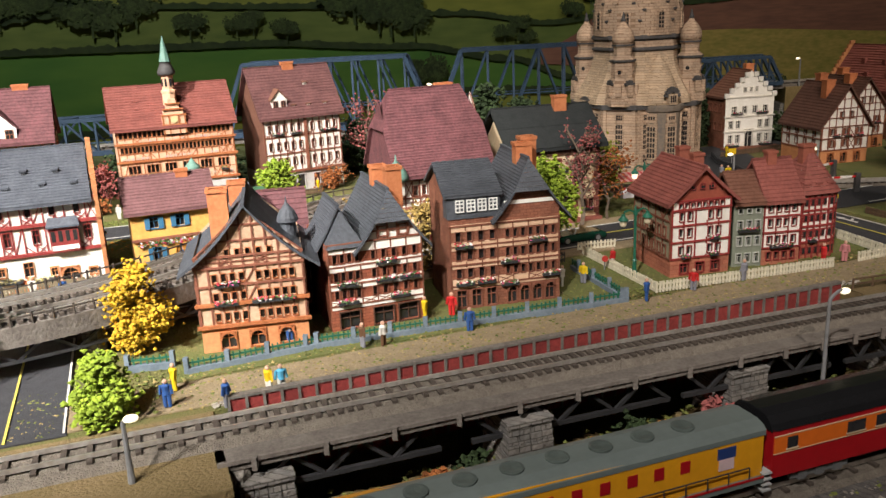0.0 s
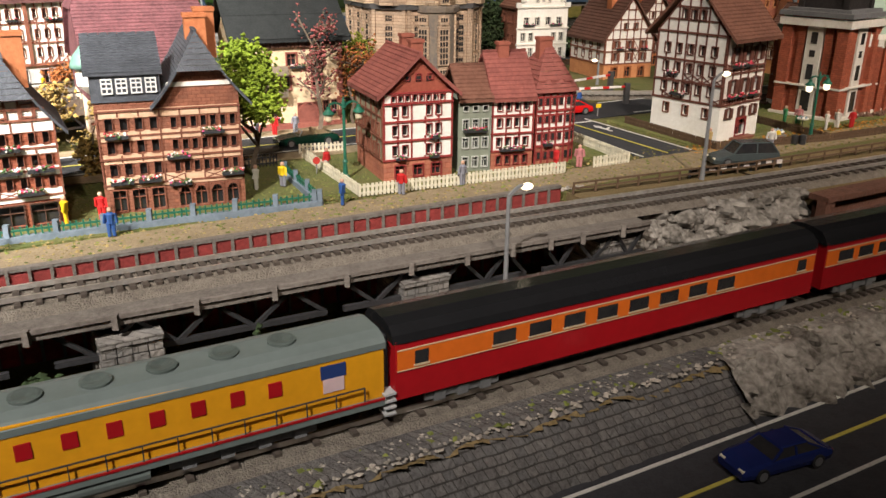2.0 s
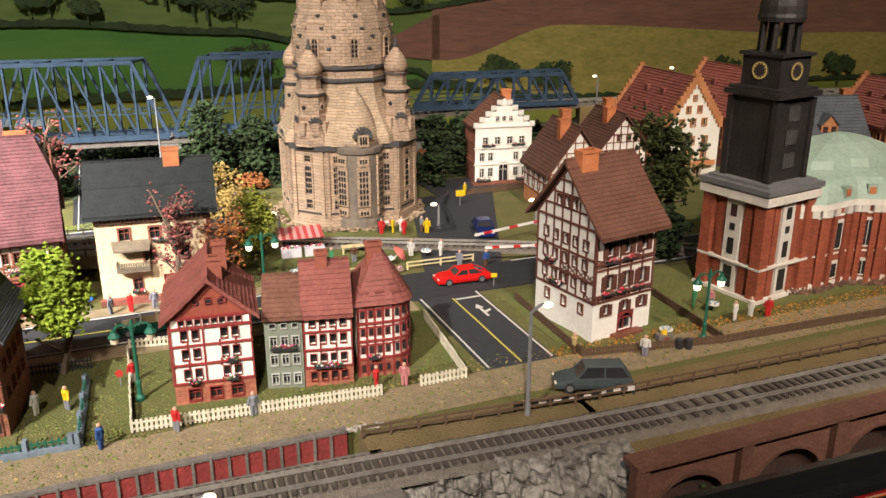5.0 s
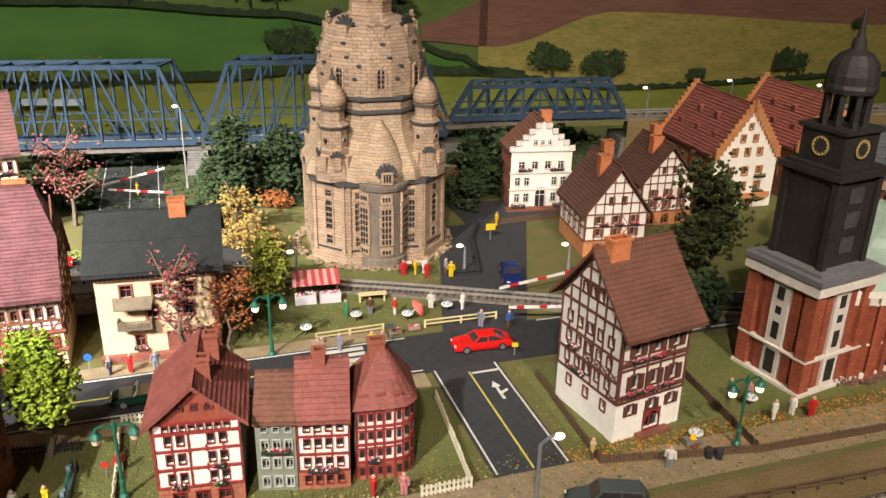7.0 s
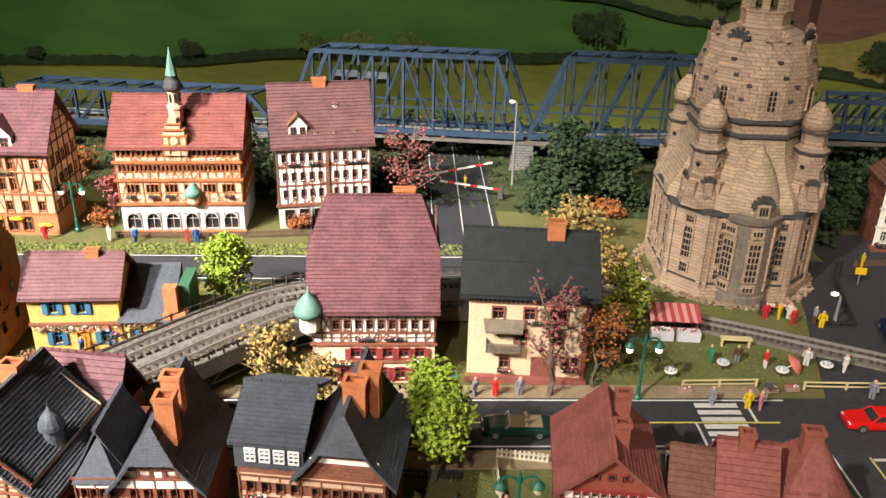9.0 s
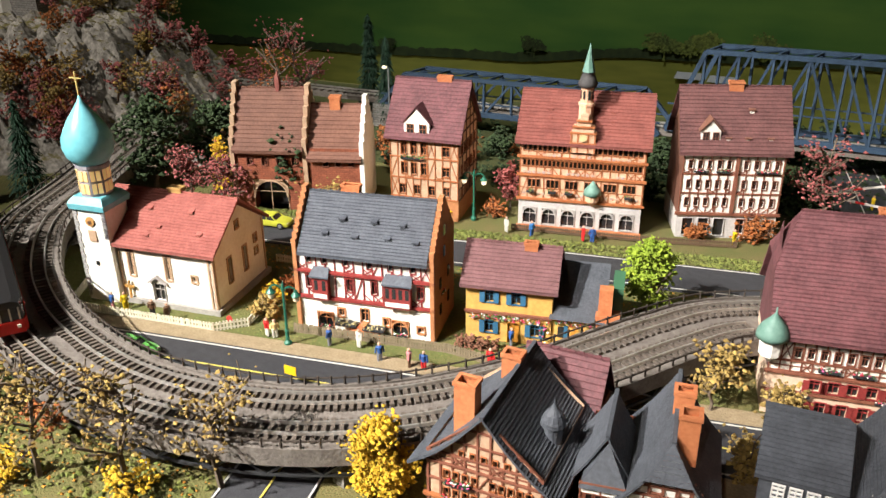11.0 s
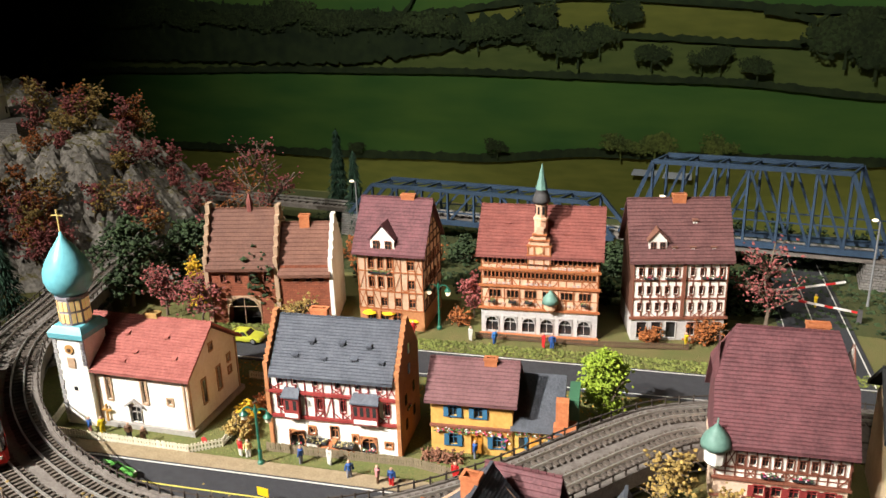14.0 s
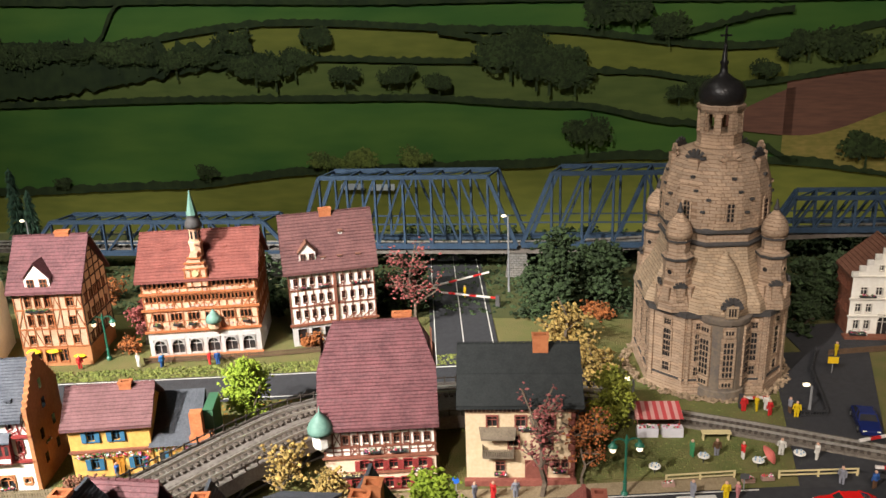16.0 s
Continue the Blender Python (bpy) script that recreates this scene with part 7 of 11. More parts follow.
    vv = [[bm.verts.new((cx + (x - cx) * k, cy + (y - cy) * k, z)) for x, y in poly] for k, z in rings]
    for p, q in zip(vv, vv[1:]):
        for i in range(len(poly)):
            j = (i + 1) % len(poly)
            bm.faces.new((p[i], p[j], q[j], q[i]))
    bm.faces.new(vv[-1])
    part("roof", bm, COPPER, t, "pale green copper mansard roof")
    for i in range(len(poly)):
        p, q = Vector((*poly[i], 0)), Vector((*poly[(i + 1) % len(poly)], 0))
        d, L = (q - p).normalized(), (q - p).length
        nrm = Vector((d.y, -d.x, 0))
        for e in (0.04, 0.3, 0.7, 0.96):
            bm = bmesh.new()
            m = p.lerp(q, e) + nrm * 0.0014
            beam(bm, m + Vector((0, 0, 0)), m + Vector((0, 0, 0.083)), 0.0055, 0.004, nrm)
            part("pilaster", bm, BR, t)
            bm = bmesh.new()
            beam(bm, m + nrm * 0.0006 + Vector((0, 0, 0.076)), m + nrm * 0.0006 + Vector((0, 0, 0.083)), 0.0072, 0.005, nrm)
            part("capital", bm, TR, t)
        m = p.lerp(q, 0.5) + nrm * 0.0006
        for z, h, w in ((0.010, 0.014, 0.0075), (0.041, 0.026, 0.0075)):
            bm = bmesh.new()
            beam(bm, m + Vector((0, 0, z - 0.002)), m + Vector((0, 0, z + h + 0.003)), w + 0.004, 0.002, nrm)
            fr = part("window", bm, TR, t)
            bm = bmesh.new()
            for s in (-1, 1):
                o = m + nrm * 0.0012 + d * s * w * 0.26
                beam(bm, o + Vector((0, 0, z)), o + Vector((0, 0, z + h)), w * 0.4, 0.001, nrm)
            part("pane", bm, GLASS, fr)
        bm = bmesh.new()
        o = Vector((cx, cy, 0)).lerp(m, 0.93)
        beam(bm, o + Vector((0, 0, 0.092)), o + Vector((0, 0, 0.103)), 0.010, 0.012, nrm)
        part("roof_dormer", bm, COPPER, t)
        bm = bmesh.new()
        beam(bm, o + nrm * 0.0062 + Vector((0, 0, 0.094)), o + nrm * 0.0062 + Vector((0, 0, 0.101)), 0.006, 0.001, nrm)
        part("dormer_window", bm, ORANGE, t)
    vs, fs = [], []
    for i in range(700):
        k = random.randrange(len(poly))
        p, q = Vector((*poly[k], 0)), Vector((*poly[(k + 1) % len(poly)], 0))
        m = p.lerp(q, random.random()) * 1.0
        m = Vector((cx, cy, 0)) + (m - Vector((cx, cy, 0))) * rnd(1.06, 1.16)
        clump(vs, fs, (m.x, m.y, rnd(0, 0.004)), rnd(0.002, 0.0032))
    tagged(part("rubble_border", (vs, [], fs), mat("brown_rubble", (0.2, 0.11, 0.075), (0.12, 0.065, 0.045), 300, 0.9, 0.5, island=0.3), t), kind="stuff")


brick_church()


# ---- houses round the square ----
def white_gable():
    h = House("gabled_house", 0.411, 1.43, 16, 0.086, 0.06, "white house with a curved baroque gable and red-brown roof")
    TR = mat("white_stone_trim", (0.72, 0.68, 0.6))
    h.row("F", 0.058, 0.011, 4, 0.008, 0.006, 0.08, "plain", TR), h.row("F", 0.010, 0.013, 2, 0.007, 0.004, 0.03, "plain", TR), h.row("F", 0.010, 0.013, 2, 0.007, 0.056, 0.082, "plain", TR)
    h.row("F", 0.034, 0.012, 2, 0.007, 0.004, 0.03, "plain", TR), h.row("F", 0.034, 0.012, 2, 0.007, 0.056, 0.082, "plain", TR)
    h.row("F", 0.002, 0.030, 1, 0.014, 0.035, 0.052, "arch", TR), h.row("F", 0.092, 0.007, 3, 0.005, 0.028, 0.058, "plain", TR)
    for z in (0.03, 0.06):
        h.row("L", z, 0.012, 3, 0.007, trim=BROWN)
    h.walls(0, 0.084, mat("bright_white_plaster", (0.8, 0.77, 0.7)), "FRB", gables="FB", ridge=0.125)
    h.walls(0, 0.084, OLDBRICK, "L")
    h.windows()
    bm = bmesh.new()
    for i in range(5):
        q = 0.043 * (1 - i / 5) - 0.001
        z = 0.084 + i * 0.008
        for s in (-1, 1):
            beam(bm, (0.043 + s * q, -0.001, z), (0.043 + s * q, -0.001, z + 0.007), 0.008, 0.003, (0, 1, 0))
    part("curved_gable_edge", bm, MATS["bright_white_plaster"], h.ob)
    h.bands("F", [0.052, 0.083, 0.028], TR, 0.002, 0.002)
    h.roof(0.083, 0.123, TILEBROWN, "y", 0.004, -0.002, 0, 12, 0.0025)
    h.chimney(0.045, 0.02, 0.115, 0.134, 0.014, 0.009)
    bm = bmesh.new()
    box(bm, -0.006, 0.092, -0.014, 0, 0, 0.004)
    part("terrace", bm, OLDBRICK, h.ob)
    h.flowers("F", 0.02, 0.056, 0.02), h.flowers("F", 0.065, 0.056, 0.02), h.flowers("F", 0.012, 0.005, 0.02, None, 0.010), h.flowers("F", 0.072, 0.005, 0.02, None, 0.01)


white_gable()


def square_house(x, y, turn, w, d, eave, ridge, label, group=""):
    h = House("timbered_house", x, y, turn, w, d, label, group=group)
    n = max(3, int(w / 0.02))
    for z in (0.026, 0.042):
        h.row("F", z, 0.009, n, 0.006, kind="shutter", trim=BROWN)
    h.row("F", 0.003, 0.014, n, 0.010, kind="arch", trim=ORTIMBER), h.row("F", eave + 0.012, 0.009, 2, 0.006, w * 0.3, w * 0.7, "plain", BROWN)
    for z in (0.026, 0.042):
        h.row("L", z, 0.009, max(3, int(d / 0.02)), 0.006)
    h.walls(0, 0.021, mat("orange_sandstone", (0.55, 0.24, 0.1)), name="ground_floor_wall")
    h.walls(0.021, eave, WHITE, gables="FB", ridge=ridge - 0.004)
    h.windows()
    h.timber("F", [0.021, 0.038, eave], 12, BROWN, ridge - 0.004, 0.0016, 0.5, int(x * 999))
    h.timber("L", [0.021, 0.038, eave], 8, BROWN, 0, 0.0016, 0.5, 5)
    h.roof(eave, ridge, mat("dark_brown_roof_tile", (0.125, 0.058, 0.04), (0.075, 0.034, 0.024), 350, 0.75, 0.35), "y", 0.006, 0.004, 0, 15, 0.0025)
    h.chimney(w * 0.3, d * 0.3, ridge - 0.025, ridge + 0.008, 0.014, 0.012), h.chimney(w * 0.55, d * 0.75, ridge - 0.02, ridge + 0.014, 0.013, 0.012)
    for s in (0.3, 0.55, 0.8):
        h.flowers("F", w * s, 0.0395, 0.011, REDFLOWERS)


square_house(0.508, 1.275, 18, 0.078, 0.09, 0.054, 0.110, "brown timbered house with a steep gable and tall orange chimneys")
square_house(0.585, 1.39, 22, 0.075, 0.08, 0.06, 0.108, "small brown timbered house behind the square")


def stepped(x, y, turn, w, d, eave, ridge, label, wall):
    S = mat("orange_sandstone", (0.55, 0.24, 0.1))
    h = House("stepped_gable_house", x, y, turn, w, d, label)
    h.row("F", 0.05, 0.011, 3, 0.008, w * 0.15, w * 0.85, "bold", S), h.row("F", 0.028, 0.011, 3, 0.008, w * 0.15, w * 0.85, "bold", S), h.row("F", 0.003, 0.016, 2, 0.012, w * 0.2, w * 0.8, "arch", S)
    h.row("F", 0.078, 0.010, 3, 0.007, w * 0.2, w * 0.8, "bold", S), h.row("F", 0.098, 0.009, 2, 0.006, w * 0.3, w * 0.7, "bold", S), h.row("F", 0.116, 0.007, 1, 0.005, w * 0.4, w * 0.6, "bold", S)
    for z in (0.03, 0.052):
        h.row("L", z, 0.011, 7, 0.007, trim=S)
    h.walls(0, eave, wall, "FRB", gables="FB", ridge=ridge)
    h.walls(0, eave, OLDBRICK, "L")
    h.windows()
    h.roof(eave, ridge - 0.003, TILERED, "y", 0.004, -0.004, 0, 18, 0.0025, jag=0.0015)
    m = 11
    for yy in (-0.003, d - 0.001):
        bm = bmesh.new()
        for i in range(m):
            q = (w / 2 + 0.002) * (1 - i / m)
            for s in (-1, 1):
                x0, x1 = sorted((w / 2 + s * q, w / 2 + s * (q - w / 2 / m - 0.002)))
                box(bm, x0, x1, yy, yy + 0.004, eave - 0.004 + (ridge - eave) * i / m, eave + 0.006 + (ridge - eave) * (i + 1) / m)
        part("gable_steps", bm, S, h.ob, "orange sandstone gable steps")
    for k, z in ((0.2, 0.3), (0.5, 0.3), (0.8, 0.3), (0.35, 0.6), (0.65, 0.6)):
        bm = bmesh.new()
        box(bm, w / 2 * z - 0.004, w / 2 * z + 0.006, d * k - 0.004, d * k + 0.004, eave + (ridge - eave) * z - 0.002, eave + (ridge - eave) * z + 0.007)
        part("roof_hatch", bm, TILERED, h.ob)
    bm = bmesh.new()
    box(bm, w * 0.1, w * 0.9, -0.010, 0, 0.018, 0.020)
    box(bm, w * 0.1, w * 0.9, -0.010, -0.009, 0.02, 0.026)
    part("balcony", bm, S, h.ob)
    h.flowers("F", w * 0.75, 0.046, 0.018, MATS["green_plants"]), h.flowers("F", w * 0.75, 0.024, 0.018, MATS["green_plants"])


stepped(0.690, 1.475, 22, 0.098, 0.15, 0.078, 0.150, "white house with orange stepped gable and red roof", MATS["bright_white_plaster"])
stepped(0.815, 1.54, 25, 0.098, 0.15, 0.078, 0.152, "rosy house with stepped gable and a steep red roof", PINKBRICK)
stepped(1.03, 1.515, 20, 0.10, 0.11, 0.072, 0.138, "orange brick house with a stepped gable", mat("orange_brick_gable", (0.42, 0.16, 0.07), (0.32, 0.11, 0.05), 400, 0.85, 0.4))


def dormer_house():
    h = House("dormer_house", 0.895, 1.50, 8, 0.11, 0.10, "ochre house under a dark roof with a timbered dormer")
    h.row("F", 0.012, 0.013, 4, 0.008, trim=BROWN), h.row("F", 0.036, 0.012, 4, 0.008, trim=BROWN)
    h.walls(0, 0.058, MATS["warm_cream_plaster"], gables="LR", ridge=0.105)
    h.windows()
    h.roof(0.057, 0.112, SLATE, "x", 0.007, 0.004, 0, 14, 0.0025)
    h.dormer(0.05, 0.004, 0.062, 0.026, 0.015, 0.024, MATS["orange_sandstone"], SLATE, 2, BROWN, True)
    h.chimney(0.09, 0.05, 0.10, 0.124, 0.014, 0.012)


dormer_house()
square_house(0.80, 1.27, 30, 0.10, 0.08, 0.05, 0.095, "brown timbered inn behind the brick church")


def tunnel_house():
    h = House("gatehouse", -0.745, 0.881, 36, 0.15, 0.07, "red brick gatehouse with a tiled roof over a dark archway", size=1.1)
    S = mat("tan_stone_trim", (0.5, 0.34, 0.22))
    h.row("F", 0.055, 0.009, 4, 0.006, 0.01, 0.08, "plain", BROWN)
    h.row("F", 0.0, 0.036, 1, 0.04, 0.02, 0.062, "arch", S)
    h.row("F", 0.055, 0.008, 3, 0.006, 0.1, 0.145, "plain", BROWN)
    h.walls(0, 0.076, REDBRICK, reveal=0.02)
    h.windows(0.02)
    h.roof(0.075, 0.134, TILEBROWN, "x", 0.006, 0.0, 0, 15, 0.0025, 0.0, 0.083), h.roof(0.066, 0.116, TILEBROWN, "x", 0.006, 0.0, 0, 13, 0.0025, 0.087, 0.15)
    for x0, m, top in ((-0.003, S, 0.144), (0.082, S, 0.142), (0.148, WHITE, 0.130)):
        bm = bmesh.new()
        for i in range(6):
            q = 0.038 * (1 - i / 6)
            box(bm, x0, x0 + 0.005, 0.035 - q, 0.035 + q, 0 if i == 0 else 0.076 + (top - 0.076) * i / 6, 0.076 + (top - 0.076) * (i + 1) / 6)
        part("fire_gable", bm, m, h.ob)
    h.chimney(0.11, 0.03, 0.107, 0.128, 0.012, 0.009)
    bm = bmesh.new()
    lathe(bm, [(0.004, 0.133), (0.004, 0.146), (0.0, 0.158)], 6, (0.05, 0.035))
    part("ridge_turret", bm, TILERED, h.ob)


tunnel_house()


# ---- girder bridge of the front line ----
def girder_bridge():
    t = thing("girder_bridge", Matrix.Identity(4), "weathered grey railway bridge on black lattice girders", "bridge")
    P = smooth_path(uvz([(0.095, 0.484, 0.0), (0.3, 0.481, 0.0), (0.5, 0.475, 0.0), (0.63, 0.470, 0.0)]))
    part("deck", sweep(P, [(-0.033, -0.004), (0.030, -0.004), (0.030, 0.0), (-0.033, 0.0)]), DECK, t)
    part("edge_rail", sweep(P, [(-0.0345, 0.0), (-0.0325, 0.0), (-0.0325, 0.0025), (-0.0345, 0.0025)]), DECK, t)
    S = sides(P)
    for i in range(2, len(P) - 1, 4):
        bm = bmesh.new()
        c = P[i] - S[i][1] * 0.0345
        beam(bm, c + Vector((0, 0, -0.005)), c + Vector((0, 0, 0.003)), 0.004, 0.003)
        part("bracket", bm, DECK, t)
    for off, z0 in ((-0.027, -0.022), (0.02, -0.022)):
        for a, b in ((0.0, 0.235), (0.265, 0.50), (0.53, 0.77), (0.80, 1.0)):
            i0, i1 = int(a * (len(P) - 1)), int(b * (len(P) - 1))
            bm = bmesh.new()
            q = [P[i] + S[i][1] * off for i in range(i0, i1 + 1)]
            up, dn = Vector((0, 0, -0.005)), Vector((0, 0, z0))
            beam(bm, q[0] + up, q[-1] + up, 0.003, 0.003)
            beam(bm, q[0] + dn, q[-1] + dn, 0.003, 0.003)
            for k in range(0, len(q) - 2, 2):
                beam(bm, q[k] + (dn if (k // 2) % 2 else up), q[k + 2] + (up if (k // 2) % 2 else dn), 0.0022)
            part("lattice_girder", bm, IRON, t)


girder_bridge()


def pier(u, v, zt=-0.014, w=0.030):
    t = thing("bridge_pier", pose(*uv(u, v), -0.10, 0, 0, 25), "grey stone bridge pier tapering to its top", "bridge pier", "piers under the girder bridge")
    h = zt + 0.10
    rows = 14
    for i in range(rows):
        k0, k1 = i / rows, (i + 1) / rows
        e = 0.006 * (1 - k0)
        bm = bmesh.new()
        n = 4
        for j in range(n):
            a, b = -w / 2 - e + (w + 2 * e) * j / n, -w / 2 - e + (w + 2 * e) * (j + 1) / n
            box(bm, a + 0.0003, b - 0.0003, -0.006 - e * 1.2 - rnd(0, 0.0008), 0.03 + e, h * k0 + 0.0003, h * k1 - 0.0003)
        part("stone_course", bm, GREYSTONE, t)
    bm = bmesh.new()
    box(bm, -w / 2 - 0.001, w / 2 + 0.001, -0.008, 0.032, h, h + 0.003)
    part("cap_stone", bm, GREYSTONE, t)


for u in (0.120, 0.285, 0.456, 0.605):
    pier(u, 0.452)

# red brick parapet behind the line
t = thing("brick_parapet", Matrix.Identity(4), "low red brick parapet with grey posts along the cutting", "parapet")
n = 44
for i in range(n):
    u0, u1 = 0.11 + 0.50 * i / n, 0.11 + 0.50 * (i + 1) / n
    v0, v1 = 0.5225 - 0.004 * i / n, 0.5225 - 0.004 * (i + 1) / n
    bm = bmesh.new()
    prism(bm, [uv(u0, v0), uv(u1, v1), uv(u1, v1 + 0.003), uv(u0, v0 + 0.003)], -0.05, 0.0065)
    part("brick_panel", bm, mat("dusty_red_brick", (0.27, 0.040, 0.035), (0.17, 0.026, 0.022), 400, 0.85, 0.4), t)
    bm = bmesh.new()
    prism(bm, [uv(u0 - 0.0009, v0 - 0.0014), uv(u0 + 0.0009, v0 - 0.0014), uv(u0 + 0.0009, v0), uv(u0 - 0.0009, v0)], -0.05, 0.009)
    part("post", bm, DECK, t)
bm = bmesh.new()
prism(bm, [uv(0.11, 0.5215), uv(0.61, 0.5175), uv(0.61, 0.523), uv(0.11, 0.527)], 0.0065, 0.0085)
part("coping", bm, DECK, t)

# ---- curved tram viaduct ----
VPTS = [(-1.02, 0.98, 0.045), (-0.966, 0.860, 0.045), (-0.878, 0.742, 0.043), (-0.805, 0.648, 0.042), (-0.706, 0.584, 0.041), (-0.610, 0.550, 0.04), (-0.523, 0.538, 0.04), (-0.440, 0.541, 0.04), (-0.371, 0.561, 0.04), (-0.312, 0.592, 0.04), (-0.265, 0.631, 0.04), (-0.225, 0.682, 0.04),
        (-0.188, 0.750, 0.04), (-0.163, 0.820, 0.04), (-0.140, 0.89, 0.039), (-0.112, 0.955, 0.036), (-0.045, 1.03, 0.027), (0.05, 1.10, 0.014), (0.17, 1.145, 0.004)]
VIA = smooth_path(VPTS)
t = thing("viaduct", Matrix.Identity(4), "curved grey tram viaduct with lattice sides and low railings", "viaduct")
part("deck", sweep(VIA, [(-0.040, -0.010), (0.040, -0.010), (0.040, -0.001), (-0.040, -0.001)]), DECK, t)
VS = sides(VIA)
for s in (-1, 1):
    part("edge_beam", sweep(offset(VIA, s * 0.039), [(-0.0015, -0.014), (0.0015, -0.014), (0.0015, 0.001), (-0.0015, 0.001)]), DECK, t)
    part("handrail", sweep(offset(VIA, s * 0.039), [(-0.0005, 0.0065), (0.0005, 0.0065), (0.0005, 0.0077), (-0.0005, 0.0077)]), SLEEPER, t)
    for i in range(0, len(VIA), 2):
        bm = bmesh.new()
        c = VIA[i] + VS[i][1] * s * 0.039
        beam(bm, c, c + Vector((0, 0, 0.009)), 0.0013)
        part("railing_post", bm, SLEEPER, t)
    bm = bmesh.new()
    for i in range(0, len(VIA) - 3, 3):
        p, q = VIA[i] + VS[i][1] * s * 0.035, VIA[i + 3] + VS[i + 3][1] * s * 0.035
        if p.z < 0.03:
            break
        a, b = Vector((0, 0, -0.012)), Vector((0, 0, -0.026))
        beam(bm, p + b, q + b, 0.0022)
        beam(bm, p + (a if (i // 3) % 2 else b), q + (b if (i // 3) % 2 else a), 0.0018)
    part("lattice_girder", bm, IRON, t)
for i in range(8, len(VIA), 22):
    if VIA[i].z > 0.03:
        a = VIA[i]
        w = -a.x * SU + a.y * CU
        if 0.70 < w < 0.83 and -0.42 < a.x * CU + a.y * SU < 1:
            continue
        bm = bmesh.new()
        c, s = VIA[i], VS[i][1]
        for e in (-0.026, 0.026):
            p = c + s * e
            box(bm, p.x - 0.006, p.x + 0.006, p.y - 0.006, p.y + 0.006, 0, c.z - 0.01)
        part("pillar", bm, GREYSTONE, t)
railway(offset(VIA, 0.0185), "inner tram track on the viaduct", 0.0125, 0.026, False, mat("brown_sleeper", (0.12, 0.095, 0.075), (0.075, 0.06, 0.048), 500, 0.85, 0.3))
railway(offset([p for p in VIA[:int(len(VIA) * 0.80)]], -0.0185), "outer tram track on the viaduct", 0.0125, 0.026, False, MATS["brown_sleeper"])
TRAM = smooth_path([(0.16, 1.142, 0.003), (0.3, 1.145, 0.003), (0.42, 1.143, 0.003), (0.55, 1.142, 0.003), (0.8, 1.16, 0.003), (1.3, 1.3, 0.003)])
railway(TRAM, "tram track across the level crossing", 0.0125, 0.022, True)


# ---- truss bridges at the back ----
def truss(x0, x1, z0, z1, label, n=8, slope=True):
    yy = lambda x: 1.548 + 0.31 * x
    t = thing("truss_bridge", Matrix.Identity(4), label, "bridge", "truss bridges at the back")
    for dy in (-0.02, 0.03):
        P = lambda k, z: Vector((x0 + (x1 - x0) * k / n, yy(x0 + (x1 - x0) * k / n) + dy, z))
        bm = bmesh.new()
        beam(bm, P(0, z0), P(n, z0), 0.007, 0.008)
        part("bottom_chord", bm, BLUESTEEL, t)
        bm = bmesh.new()
        beam(bm, P(1, z1), P(n - 1, z1), 0.006, 0.006)
        part("top_chord", bm, BLUESTEEL, t)
        for k in range(1, n):
            bm = bmesh.new()
            beam(bm, P(k, z0), P(k, z1), 0.0035)
            part("hanger", bm, BLUESTEEL, t)
        for k in range(n):
            bm = bmesh.new()
            a, b = (P(k, z0), P(k + 1, z1)) if k < n / 2 else (P(k, z1), P(k + 1, z0))
            beam(bm, a, b, 0.006 if k in (0, n - 1) else 0.0035)
            part("diagonal", bm, BLUESTEEL, t)
            bm = bmesh.new()
            beam(bm, P(k, z0 + (z1 - z0) * 0.32), P(k + 1, z0 + (z1 - z0) * 0.32), 0.002)
            part("guard_rail", bm, BLUESTEEL, t)
    for k in range(1, n):
        x = x0 + (x1 - x0) * k / n
        bm = bmesh.new()
        beam(bm, (x, yy(x) - 0.02, z1), (x, yy(x) + 0.03, z1), 0.003)
        if k < n - 1:
            x2 = x0 + (x1 - x0) * (k + 1) / n
            beam(bm, (x, yy(x) - 0.02, z1), (x2, yy(x2) + 0.03, z1), 0.002)
        part("top_brace", bm, BLUESTEEL, t)


truss(-0.412, -0.069, 0.052, 0.166, "large blue-grey steel truss bridge")
truss(-0.062, 0.30, 0.054, 0.170, "large blue-grey steel truss bridge")
truss(0.305, 0.585, 0.078, 0.128, "low blue-grey steel truss bridge", 10)
truss(-0.86, -0.42, 0.040, 0.094, "low blue-grey steel truss bridge", 10)
BACK = smooth_path([(-1.15, 1.20, 0.046), (-0.86, 1.29, 0.046), (-0.4, 1.43, 0.046), (0, 1.553, 0.048), (0.3, 1.646, 0.068), (0.6, 1.739, 0.075), (1.6, 2.04, 0.075)], 0.008)
railway(BACK, "railway line over the truss bridges", bed=False)
part("viaduct_deck", sweep(BACK, [(-0.022, -0.008), (0.022, -0.008), (0.022, -0.001), (-0.022, -0.001)]), DECK, None)
tagged(bpy.data.objects["viaduct_deck"], "dark deck under the back railway line", kind="structure")
for x in (-0.865, -0.46, -0.075, 0.303, 0.588):
    y = 1.553 + 0.31 * x
    bm = bmesh.new()
    for i in range(5):
        box(bm, -0.014 - 0.001 * (5 - i), 0.014 + 0.001 * (5 - i), -0.03, 0.035, i * 0.008, i * 0.008 + 0.0078)
    p = part("bridge_pier", bm, GREYSTONE)
    p.matrix_world = pose(x, y, 0, 0, 0, 17)
    tagged(p, "grey stone pier of the back bridges", "bridge pier", "piers of the back bridges")
